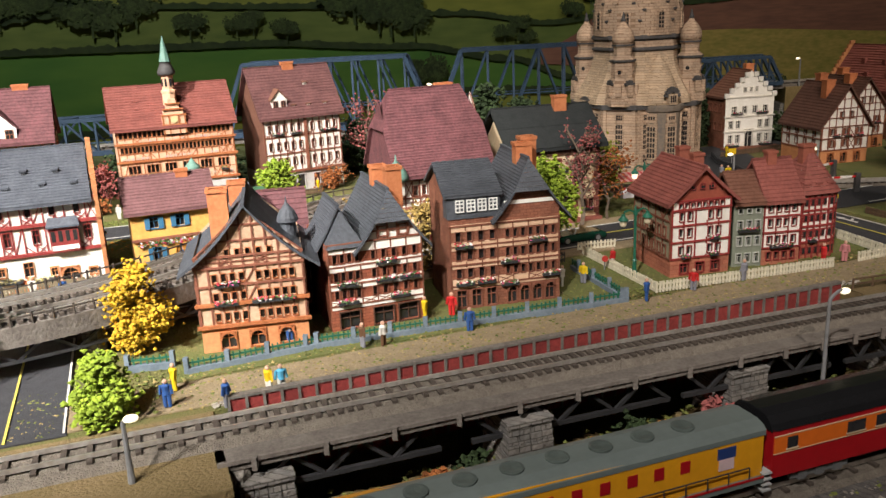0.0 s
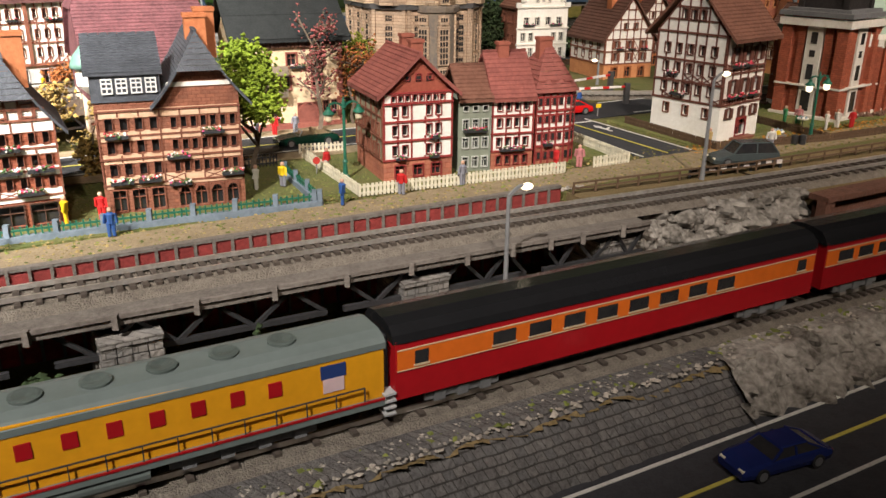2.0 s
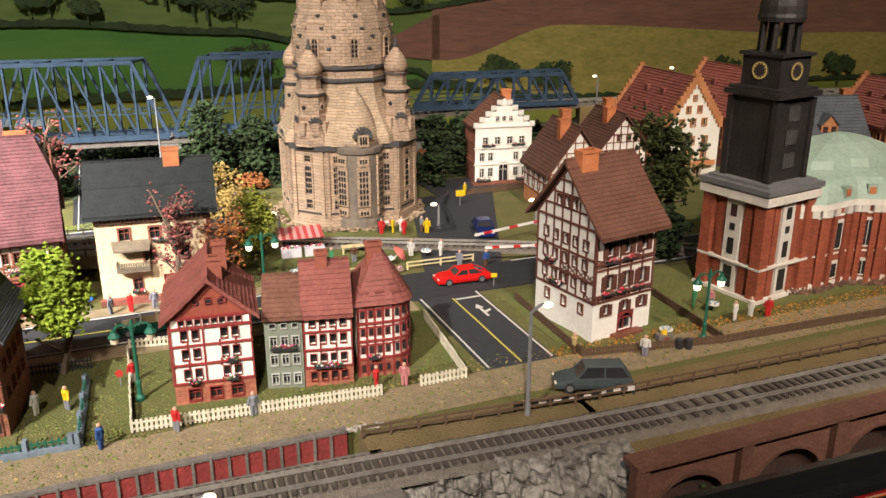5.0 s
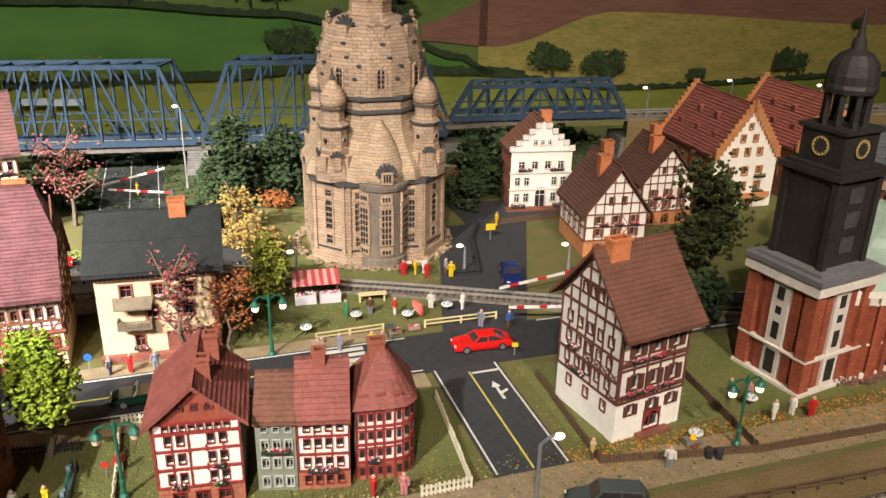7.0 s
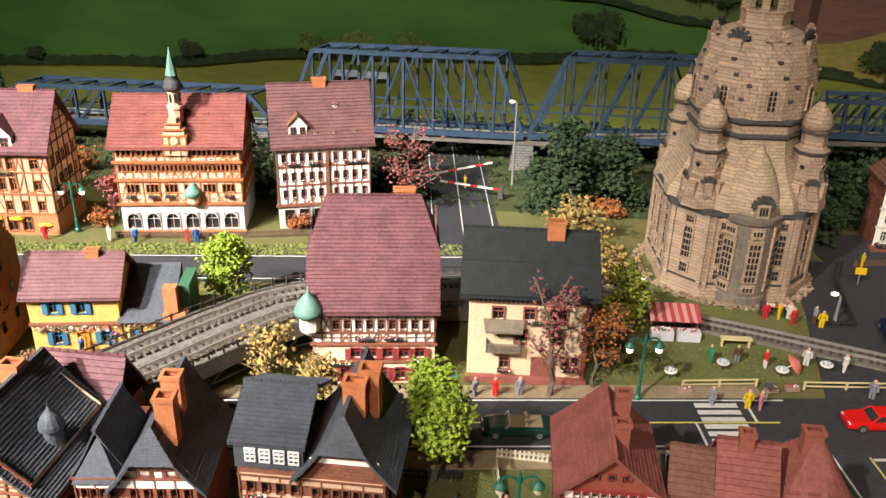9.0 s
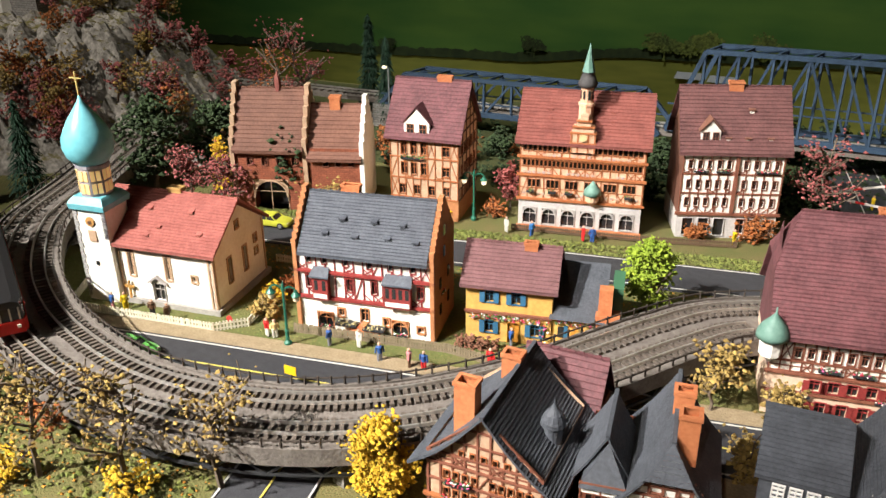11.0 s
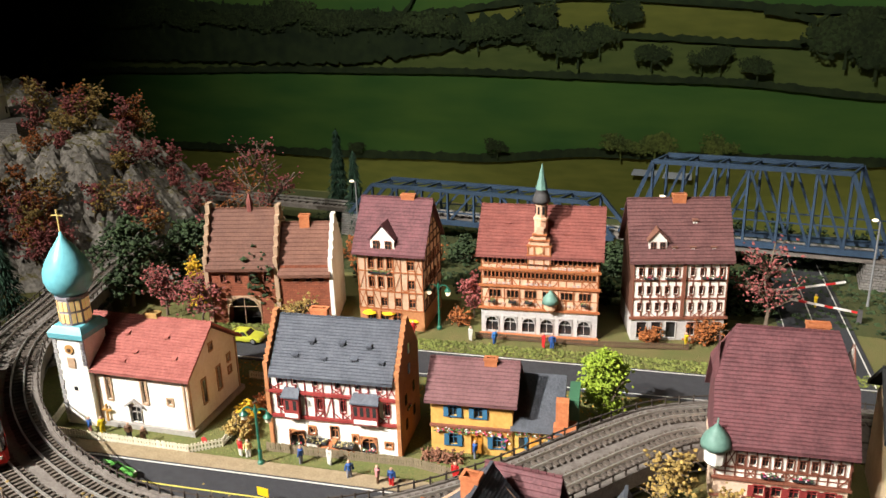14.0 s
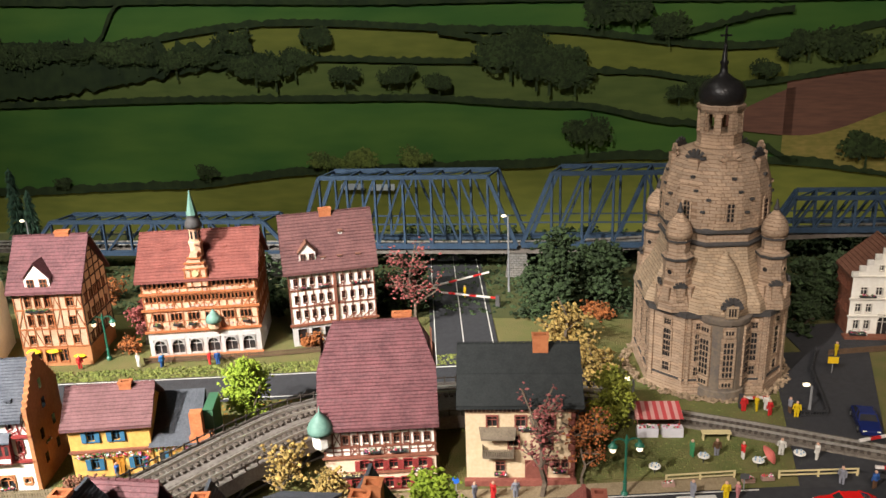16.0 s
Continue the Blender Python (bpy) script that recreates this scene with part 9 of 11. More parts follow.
for x, y, h, r, kd in ((-0.716, 0.946, 0.115, 0.042, "green"), (-0.890, 0.850, 0.125, 0.05, "green"), (-0.876, 0.946, 0.10, 0.05, "green"), (-0.610, 0.915, 0.05, 0.03, "ochre"), (-0.750, 0.870, 0.06, 0.035, "pink"), (-0.820, 0.860, 0.065, 0.03, "pink"), (-0.790, 0.890, 0.085, 0.016, "yellow"), (-0.470, 1.101, 0.05, 0.02, "pink"), (-0.475, 1.071, 0.03, 0.02, "rust"),
                       (-0.14, 1.27, 0.10, 0.045, "pink"), (-0.190, 1.206, 0.04, 0.03, "rust"), (-0.930, 1.136, 0.16, 0.05, "pink"), (-0.900, 1.066, 0.13, 0.05, "rust"), (0.27, 1.52, 0.10, 0.05, "rust"), (-0.02, 0.845, 0.05, 0.025, "ochre"), (-0.085, 0.86, 0.05, 0.025, "ochre"), (-0.03, 0.80, 0.045, 0.022, "ochre"), (-0.167, 0.790, 0.035, 0.02, "rust"), (-0.197, 0.860, 0.04, 0.02, "ochre"),
                       (-0.250, 1.171, 0.022, 0.018, "rust"), (-0.507, 0.775, 0.034, 0.016, "rust"), (-0.486, 0.720, 0.03, 0.016, "ochre"), (-0.505, 0.745, 0.02, 0.014, "yellow")):
    tree(x, y, h, r, kd, 900 if kd == "green" else 420, 0.004 if kd == "green" else 0.0021, 0.1 if h < 0.05 else 0.2, sparse=kd not in ("green", "yellow"), seed=20)
# thicket before the viaduct
for x, y, h, r, kd in ((-0.589, 0.445, 0.075, 0.045, "yellow"), (-0.645, 0.440, 0.06, 0.04, "rust"), (-0.670, 0.490, 0.10, 0.05, "pink"), (-0.730, 0.470, 0.12, 0.06, "pink"), (-0.548, 0.460, 0.05, 0.03, "rust"), (-0.428, 0.465, 0.085, 0.035, "ochre"), (-0.365, 0.500, 0.085, 0.035, "ochre"), (-0.457, 0.490, 0.03, 0.02, "rust"), (-0.443, 0.445, 0.03, 0.02, "yellow"), (-0.780, 0.530, 0.13, 0.05, "pink"), (-0.850, 0.550, 0.12, 0.06, "rust"), (-0.940, 0.500, 0.14, 0.06, "ochre"), (-0.313, 0.545, 0.08, 0.03, "ochre"), (-0.360, 0.500, 0.025, 0.02, "yellow")):
    tree(x, y, h, r, kd, (240 if kd == "ochre" else 620) if h > 0.04 else 220, 0.0020, 0.06 if kd == "yellow" else 0.13, sparse=kd != "yellow", seed=31)
for x, y, h, r, z in ((-0.935, 0.625, 0.155, 0.035, 0), (-0.980, 0.720, 0.135, 0.032, 0), (-1.02, 0.66, 0.12, 0.03, 0), (-0.930, 1.306, 0.17, 0.028, 0), (-0.860, 1.276, 0.145, 0.026, 0), (-0.185, 1.346, 0.085, 0.028, 0)):
    fir(x, y, h, r, z)
for i in range(64):
    a = random.Random(i)
    d, f = a.choice((a.uniform(0.0, 0.09), a.uniform(0.19, 0.42))), a.uniform(-0.22, 0.16)
    x, y = -1.25 - 0.735 * d + 0.677 * (f + 0.39), 0.62 + 0.677 * d + 0.735 * (f + 0.39)
    tree(x, y, a.uniform(0.03, 0.07), a.uniform(0.02, 0.035), a.choice(("pink", "rust", "ochre", "pink")), 180, 0.0026, 0.15, max(0, hill_h(x, y) - 0.004), True, i)
# shrubs on the lower terrace and by the rocks
for u, v, h, r, kd, z in ((0.35, 0.425, 0.030, 0.016, "green", -0.044), (0.235, 0.42, 0.034, 0.018, "green", -0.044), (0.222, 0.43, 0.03, 0.014, "rust", -0.044), (0.43, 0.445, 0.018, 0.014, "pink", -0.044), (0.64, 0.425, 0.016, 0.02, "pink", -0.044), (0.80, 0.40, 0.018, 0.018, "rust", -0.044), (0.83, 0.40, 0.02, 0.016, "green", -0.044)):
    tree(*uv(u, v), h, r, kd, 260, 0.0022, 0.1, z, kd != "green", 41)
# scrub behind the town hall row
for i in range(60):
    a = random.Random(400 + i)
    x = -0.80 + i * 0.027
    y = 1.36 + 0.31 * x + a.uniform(-0.04, 0.16)
    if not 0.41 < x * CU + y * SU < 0.54:
        kd = a.choice(("green", "green", "green", "rust", "green", "green"))
        tree(x, y, a.uniform(0.02, 0.055), a.uniform(0.02, 0.04), kd, 260, 0.0036 if kd == "green" else 0.0026, 0.06, 0, kd in ("rust", "ochre"), i)
# hedge line behind the crossing
for i in range(30):
    a = random.Random(900 + i)
    x = -0.35 + i * 0.03
    tree(x, 1.60 + 0.31 * x + a.uniform(0.02, 0.06), a.uniform(0.025, 0.05), 0.03, "green", 160, 0.0045, 0.05, 0, False, i)


# grass tufts over the ground
def tufts(name, n, place, material, label, size=(0.0012, 0.003)):
    vs, fs = [], []
    for i in range(n):
        p = place()
        clump(vs, fs, p, rnd(*size), 0.6)
    return tagged(part(name, (vs, [], fs), material), label, "grass", kind="stuff")


TUFT = mat("grass_tuft", (0.16, 0.17, 0.04), (0.10, 0.12, 0.025), 300, 0.9, 0.4, island=0.4)
STRAW = mat("straw_scatter", (0.33, 0.25, 0.10), (0.24, 0.17, 0.06), 300, 0.9, 0.4, island=0.4)
LEAFL = mat("orange_leaf_litter", (0.48, 0.22, 0.03), (0.34, 0.15, 0.02), 300, 0.9, 0.4, island=0.4)


def on_uv(u0, u1, v0, v1, z=0.001):
    return lambda: (*uv(rnd(u0, u1), rnd(v0, v1)), z)


tufts("grass_tufts", 2600, on_uv(-0.02, 1.6, 0.531, 0.60), TUFT, "olive scatter grass tufts beside the path", (0.0008, 0.002))
tufts("straw_scatter", 3200, on_uv(-0.02, 1.6, 0.53, 0.59), STRAW, "pale straw scatter beside the railway", (0.0006, 0.0016))
tufts("leaf_litter", 2600, on_uv(0.80, 1.5, 0.555, 0.592), LEAFL, "orange leaf litter along the fence", (0.0006, 0.0014))
tufts("grass_tufts", 2200, on_uv(0.06, 1.4, 0.395, 0.47, -0.043), TUFT, "olive grass tufts on the lower terrace", (0.001, 0.0024))
tufts("leaf_litter", 1500, on_uv(0.06, 1.4, 0.38, 0.46, -0.043), LEAFL, "rust leaf litter on the lower terrace", (0.0006, 0.0014))
tufts("stone_scatter", 2600, on_uv(-0.2, 1.6, 0.322, 0.338, -0.041), mat("pale_stones", (0.36, 0.32, 0.27), (0.25, 0.22, 0.18), 300, 0.9, 0.4, island=0.4), "pale stones along the wall top", (0.0008, 0.0022))
tufts("grass_tufts", 500, on_uv(-0.2, 1.6, 0.325, 0.34, -0.041), TUFT, "olive tufts along the wall top", (0.001, 0.003))
tufts("stone_scatter", 1200, on_uv(0.1, 0.64, 0.526, 0.533, 0.001), MATS["pale_stones"], "pale stones along the parapet", (0.0008, 0.0022))
tufts("grass_tufts", 4200, on_uv(0.05, 0.72, 0.58, 0.71), mat("lawn_tuft", (0.12, 0.16, 0.035), (0.17, 0.16, 0.05), 300, 0.9, 0.4, island=0.4), "green lawn fibres round the front houses", (0.0006, 0.0014))
tufts("grass_tufts", 3600, on_uv(0.80, 1.4, 0.60, 0.72), MATS["lawn_tuft"], "green lawn fibres round the brick church", (0.0006, 0.0014))
tufts("grass_tufts", 3600, on_uv(-0.42, 0.30, 0.825, 0.92), MATS["lawn_tuft"], "green lawn fibres round the village church", (0.0006, 0.0014))
tufts("grass_tufts", 3000, on_uv(0.5, 0.84, 0.83, 1.1), MATS["lawn_tuft"], "green lawn fibres round the domed church", (0.0006, 0.0014))
tufts("stone_scatter", 160, on_uv(-0.1, 0.10, 0.40, 0.44, -0.03), mat("pale_stones", (0.3, 0.3, 0.3)), "pale boulders below the line", (0.005, 0.012))
tufts("grass_tufts", 3500, on_uv(-0.75, -0.06, 0.50, 0.72), TUFT, "olive grass tufts inside the tram curve", (0.001, 0.0032))
tufts("leaf_litter", 1600, on_uv(-0.75, -0.06, 0.50, 0.72), LEAFL, "orange leaf litter inside the tram curve", (0.0006, 0.0018))
tufts("grass_tufts", 3000, on_uv(-0.42, 0.62, 1.09, 1.12), TUFT, "olive tufts along the back street", (0.001, 0.0036))
tufts("leaf_litter", 1500, on_uv(-0.42, 0.62, 0.96, 1.018), LEAFL, "rust leaf litter along the back street", (0.0008, 0.0018))
tufts("grass_tufts", 2600, on_uv(-0.42, 0.50, 0.93, 1.02), TUFT, "olive scatter fibres before the back street", (0.0008, 0.002))
tufts("meadow_tufts", 5000, lambda: (lambda x: (x, 1.36 + 0.31 * x + rnd(0, 0.3), 0.001))(rnd(-1.0, 1.2)), LEAF["green"], "dark green scatter clumps on the meadow", (0.002, 0.006))

# ---- trains ----
def section_loft(bm, stations, idx=0, caps=True):
    """Joins cross-sections (lists of points) into a skin."""
    vv = [[bm.verts.new(p) for p in s] for s in stations]
    n = len(stations[0])
    for a, b in zip(vv, vv[1:]):
        for i in range(n):
            j = (i + 1) % n
            bm.faces.new((a[i], a[j], b[j], b[i])).material_index = idx
    if caps:
        bm.faces.new(vv[0][::-1])
        bm.faces.new(vv[-1])
    bmesh.ops.recalc_face_normals(bm, faces=bm.faces)


def wheelset(parent, x, r=0.0055, w=0.0165):
    for s in (-1, 1):
        bm = bmesh.new()
        bmesh.ops.create_cone(bm, cap_ends=True, segments=16, radius1=r, radius2=r, depth=0.0025, matrix=Matrix.Translation((x, s * w / 2, r)) @ Matrix.Rotation(math.pi / 2, 4, "X"))
        part("wheel", bm, mat("grey_wheel_steel", (0.22, 0.21, 0.2), (0.12, 0.11, 0.1), 300, 0.4, 0.1, 0.7), parent)


def bogie(t, x, n=3, gap=0.013):
    bm = bmesh.new()
    for s in (-1, 1):
        box(bm, x - gap * (n - 1) / 2 - 0.008, x + gap * (n - 1) / 2 + 0.008, s * 0.0125 - 0.0012, s * 0.0125 + 0.0012, 0.004, 0.008)
        for i in range(n):
            c = x + (i - (n - 1) / 2) * gap
            box(bm, c - 0.003, c + 0.003, s * 0.0138 - 0.001, s * 0.0138 + 0.001, 0.003, 0.0085)
    b = part("bogie", bm, mat("bogie_grey", (0.16, 0.16, 0.16), None, 300, 0.5), t)
    for i in range(n):
        wheelset(b, x + (i - (n - 1) / 2) * gap)


def side_section(x, w, z0, z1, roof=0.0):
    return [(x, -w, z0), (x, w, z0), (x, w, z1), (x, w * 0.86, z1 + roof * 0.6), (x, w * 0.5, z1 + roof), (x, -w * 0.5, z1 + roof), (x, -w * 0.86, z1 + roof * 0.6), (x, -w, z1)]


TRED, TORG = paint("carmine_train_paint", (0.33, 0.008, 0.012), 0.3), paint("orange_train_paint", (0.62, 0.13, 0.015), 0.3)
TBLK, TYEL = paint("black_train_roof", (0.012, 0.012, 0.013), 0.22), paint("yellow_train_paint", (0.68, 0.30, 0.012), 0.3)
TGRY = paint("grey_train_roof", (0.14, 0.165, 0.155), 0.4)


def coach(m, label, windows, tail=False):
    L = 0.290
    t = thing("passenger_coach", m, label, "railway coach", "coaches of the passenger train")
    w = 0.0165
    bm = bmesh.new()
    section_loft(bm, [side_section(x, w, 0.010, 0.0405) for x in (0.002, L - 0.002)])
    part("body", bm, TRED, t)
    bm = bmesh.new()
    st = [[(x, y * k, z if y else z) for x, y, z in [(x, -w - 0.0006, 0.0395), (x, w + 0.0006, 0.0395), (x, w * 0.96, 0.0435), (x, w * 0.72, 0.0472), (x, w * 0.3, 0.0488), (x, -w * 0.3, 0.0488), (x, -w * 0.72, 0.0472), (x, -w * 0.96, 0.0435)]] for x, k in ((0.001, 0.97), (0.006, 1), (L - 0.006 - (0.03 if tail else 0), 1), (L - 0.001, 0.75 if tail else 0.97))]
    section_loft(bm, st)
    part("roof", bm, TBLK, t, "glossy black coach roof")
    for s in (-1, 1):
        bm = bmesh.new()
        box(bm, 0.003, L - 0.003, min(s * w, s * (w + 0.0004)), max(s * w, s * (w + 0.0004)), 0.0255, 0.0355)
        part("orange_band", bm, TORG, t)
        bm = bmesh.new()
        for z in (0.0250, 0.0357):
            box(bm, 0.003, L - 0.003, min(s * w, s * (w + 0.0006)), max(s * w, s * (w + 0.0006)), z, z + 0.0005)
        part("trim_line", bm, paint("pale_line", (0.55, 0.4, 0.25)), t)
        for a, b in windows:
            bm = bmesh.new()
            box(bm, a, b, min(s * w, s * (w + 0.0009)), max(s * w, s * (w + 0.0009)), 0.0275, 0.0343)
            wn = part("window", bm, GLASS, t)
            bm = bmesh.new()
            box(bm, a - 0.0006, b + 0.0006, min(s * w, s * (w + 0.0012)), max(s * w, s * (w + 0.0012)), 0.0266, 0.0275)
            part("sill", bm, paint("pale_line", (0.55, 0.4, 0.25)), wn)
    bm = bmesh.new()
    box(bm, 0.07, L - 0.07, -0.011, 0.011, 0.005, 0.0105)
    part("underframe", bm, IRON, t)
    for e in (0.0, L - 0.004):
        bm = bmesh.new()
        box(bm, e, e + 0.004, -0.008, 0.008, 0.010, 0.041)
        part("gangway", bm, IRON, t)
    for x in (0.04, L - 0.04):
        bogie(t, x)


W1 = [(0.012, 0.019)] + [(0.055 + i * 0.0215, 0.068 + i * 0.0215) for i in range(8)] + [(0.272, 0.279)]
W2 = [(0.014 + i * 0.019, 0.027 + i * 0.019) for i in range(6)] + [(0.19 + i * 0.019, 0.203 + i * 0.019) for i in range(4)]


def along(u, z=-0.0335):
    """A pose on the lower line at u, facing along it."""
    best = min(range(len(NEAR) - 1), key=lambda i: abs(NEAR[i].x * CU + NEAR[i].y * SU - u))
    p = NEAR[best]
    q = min(range(len(NEAR)), key=lambda i: abs(NEAR[i].x * CU + NEAR[i].y * SU - u - 0.29))
    d = NEAR[q] - p
    return pose(p.x, p.y, z, 0, 0, math.degrees(math.atan2(d.y, d.x)))


coach(along(0.386), "carmine and orange passenger coach with a glossy black roof", W1)
coach(along(0.682), "carmine and orange passenger coach with paired window groups", W2)
coach(along(0.978), "carmine and orange observation coach at the train's end", W1, True)


def loco():
    L = 0.344
    t = thing("diesel_locomotive", along(0.036), "long yellow diesel locomotive with a grey roof and red lettering bars", "locomotive")
    w = 0.0155
    bm = bmesh.new()
    section_loft(bm, [[(x, -k * w, 0.012), (x, k * w, 0.012), (x, k * w, z), (x, k * w * 0.7, z + 0.0015), (x, -k * w * 0.7, z + 0.0015), (x, -k * w, z)] for x, k, z in ((0.001, 0.55, 0.024), (0.010, 0.8, 0.0275), (0.026, 0.95, 0.030), (0.0265, 1, 0.043), (0.06, 1, 0.044), (L - 0.003, 1, 0.041))])
    part("body", bm, TYEL, t)
    bm = bmesh.new()
    section_loft(bm, [side_section(x, w + 0.0004, 0.0385, 0.0415, 0.004) for x in (0.058, L - 0.002)])
    part("roof", bm, TGRY, t, "grey-green locomotive roof")
    bm = bmesh.new()
    section_loft(bm, [side_section(x, w + 0.001, 0.0425, 0.0440, 0.003) for x in (0.024, 0.058)])
    part("cab_roof", bm, TGRY, t)
    for i in range(9):
        bm = bmesh.new()
        lathe(bm, [(0.0065, 0.045), (0.0065, 0.0466), (0.005, 0.0468), (0.0, 0.0462)], 16, (0.09 + i * 0.026, 0))
        part("roof_fan", bm, mat("fan_grey", (0.09, 0.11, 0.10), None, 400, 0.5), t)
    bm = bmesh.new()
    box(bm, 0.0305, 0.0335, -0.010, 0.010, 0.0462, 0.0485)
    part("beacon_box", bm, TYEL, t)
    for s in (-1, 1):
        sy = lambda a, b: (min(s * (w + a), s * (w + b)), max(s * (w + a), s * (w + b)))
        bm = bmesh.new()
        box(bm, 0.012, L - 0.004, *sy(-0.001, 0.003), 0.0105, 0.0135)
        part("walkway", bm, TGRY, t)
        bm = bmesh.new()
        box(bm, 0.012, L - 0.004, *sy(0.0025, 0.0033), 0.0135, 0.0145)
        part("red_stripe", bm, TRED, t)
        # lettering as plain bars
        for i in range(5):
            bm = bmesh.new()
            box(bm, 0.075 + i * 0.019, 0.0815 + i * 0.019, *sy(0.0, 0.0004), 0.0275, 0.0345)
            part("lettering_bar", bm, TRED, t)
        for i in range(7):
            bm = bmesh.new()
            box(bm, 0.187 + i * 0.0165, 0.193 + i * 0.0165, *sy(0.0, 0.0004), 0.0275, 0.0345)
            part("lettering_bar", bm, TRED, t)
        bm = bmesh.new()
        box(bm, 0.310, 0.322, *sy(0.0, 0.0005), 0.030, 0.0365)
        part("emblem_top", bm, paint("navy", (0.02, 0.04, 0.14)), t)
        bm = bmesh.new()
        box(bm, 0.311, 0.321, *sy(0.0, 0.0005), 0.023, 0.030)
        part("emblem_shield", bm, paint("pale_rose", (0.55, 0.4, 0.4)), t)
        bm = bmesh.new()
        box(bm, 0.175, 0.180, *sy(0.0, 0.0006), 0.015, 0.0385)
        part("dark_recess", bm, IRON, t)
        for x in (0.030, 0.043):
            bm = bmesh.new()
            box(bm, x, x + 0.008, *sy(-0.0002, 0.0006), 0.0345, 0.041)
            part("cab_window", bm, GLASS, t)
        bm = bmesh.new()
        for i in range(20):
            x = 0.064 + i * 0.014
            beam(bm, (x, s * (w + 0.0028), 0.0135), (x, s * (w + 0.0028), 0.022), 0.0005)
        beam(bm, (0.064, s * (w + 0.0028), 0.022), (0.33, s * (w + 0.0028), 0.022), 0.0006)
        part("handrail", bm, IRON, t)
        bm = bmesh.new()
        m = Matrix.Translation((0.175, s * 0.0125, 0.0075)) @ Matrix.Rotation(math.pi / 2, 4, "Y")
        bmesh.ops.create_cone(bm, cap_ends=True, segments=16, radius1=0.0052, radius2=0.0052, depth=0.118, matrix=m)
        part("fuel_tank", bm, TGRY, t)
        bm = bmesh.new()
        for i in range(4):
            box(bm, L - 0.004, L + 0.002, *sy(-0.004, 0.003), 0.004 + i * 0.0035, 0.005 + i * 0.0035)
        part("steps", bm, mat("silver_steps", (0.45, 0.45, 0.44), None, 300, 0.4), t)
    bm = bmesh.new()
    box(bm, 0.0255, 0.0272, -0.012, 0.012, 0.034, 0.041)
    part("windscreen", bm, GLASS, t)
    for x in (0.075, 0.275):
        bogie(t, x, 4, 0.0165)


loco()


def tram(m, label):
    t = thing("tram_railcar", m, label, "tram")
    L, w = 0.215, 0.0165
    red = paint("bright_tram_red", (0.55, 0.018, 0.012), 0.3)
    bm = bmesh.new()
    section_loft(bm, [[(x, -w * k, 0.006), (x, w * k, 0.006), (x, w * k, z), (x, -w * k, z)] for x, k, z in ((-L / 2, 0.82, 0.017), (-L / 2 + 0.006, 1, 0.018), (L / 2 - 0.006, 1, 0.018), (L / 2, 0.82, 0.017))])
    part("body", bm, red, t)
    bm = bmesh.new()
    section_loft(bm, [[(x, -w * k, 0.017), (x, w * k, 0.017), (x, w * k, 0.030), (x, -w * k, 0.030)] for x, k in ((-L / 2 + 0.002, 0.82), (-L / 2 + 0.008, 0.985), (L / 2 - 0.008, 0.985), (L / 2 - 0.002, 0.82))])
    cab = part("window_band", bm, GLASS, t)
    for s in (-1, 1):
        for i in range(17):
            bm = bmesh.new()
            x = -L / 2 + 0.008 + i * (L - 0.016) / 16
            box(bm, x - 0.001, x + 0.001, min(s * w * 0.98, s * w * 1.005), max(s * w * 0.98, s * w * 1.005), 0.0175, 0.0295)
            part("window_post", bm, paint("cream_tram", (0.65, 0.58, 0.45)) if i % 2 else red, cab)
    for e in (-1, 1):
        for y in (-0.011, -0.004, 0.004, 0.011):
            bm = bmesh.new()
            box(bm, e * (L / 2 - 0.0015) - 0.0008, e * (L / 2 - 0.0015) + 0.0008, y - 0.0007, y + 0.0007, 0.0175, 0.0295)
            part("window_post", bm, paint("cream_tram", (0.65, 0.58, 0.45)), cab)
        bm = bmesh.new()
        for y in (-0.009, 0.009):
            box(bm, e * (L / 2) - 0.001, e * (L / 2) + 0.001, y - 0.0015, y + 0.0015, 0.011, 0.014)
        part("headlight", bm, paint("lamp_white", (0.8, 0.75, 0.6)), t)
    bm = bmesh.new()
    section_loft(bm, [[(x, -w * k, 0.0298), (x, w * k, 0.0298), (x, w * k * 0.9, 0.034), (x, w * k * 0.5, 0.0362), (x, -w * k * 0.5, 0.0362), (x, -w * k * 0.9, 0.034)] for x, k in ((-L / 2, 0.8), (-L / 2 + 0.010, 1.01), (L / 2 - 0.010, 1.01), (L / 2, 0.8))])
    part("roof", bm, paint("black_tram_roof", (0.015, 0.014, 0.014), 0.45), t, "black tram roof")
    bm = bmesh.new()
    for s in (-1, 1):
        box(bm, -L / 2 + 0.003, L / 2 - 0.003, min(s * w, s * (w + 0.0005)), max(s * w, s * (w + 0.0005)), 0.0295, 0.0308)
    part("gutter", bm, red, t)
    bm = bmesh.new()
    box(bm, -0.004, 0.004, -0.003, 0.003, 0.036, 0.038)
    part("roof_box", bm, mat("silver_steps", (0.45, 0.45, 0.44)), t)
    for x in (-0.06, 0.06):
        bogie(t, x, 2, 0.018)


_o = offset(VIA, -0.0185)
_i = min(range(len(VIA)), key=lambda i: (VIA[i].x + 0.652) ** 2 + (VIA[i].y - 0.562) ** 2)
_d = VS[_i][0]
tram(pose(_o[_i].x, _o[_i].y, _o[_i].z + 0.004, 0, 0, math.degrees(math.atan2(_d.y, _d.x))), "red and black tram railcar on the curved viaduct")


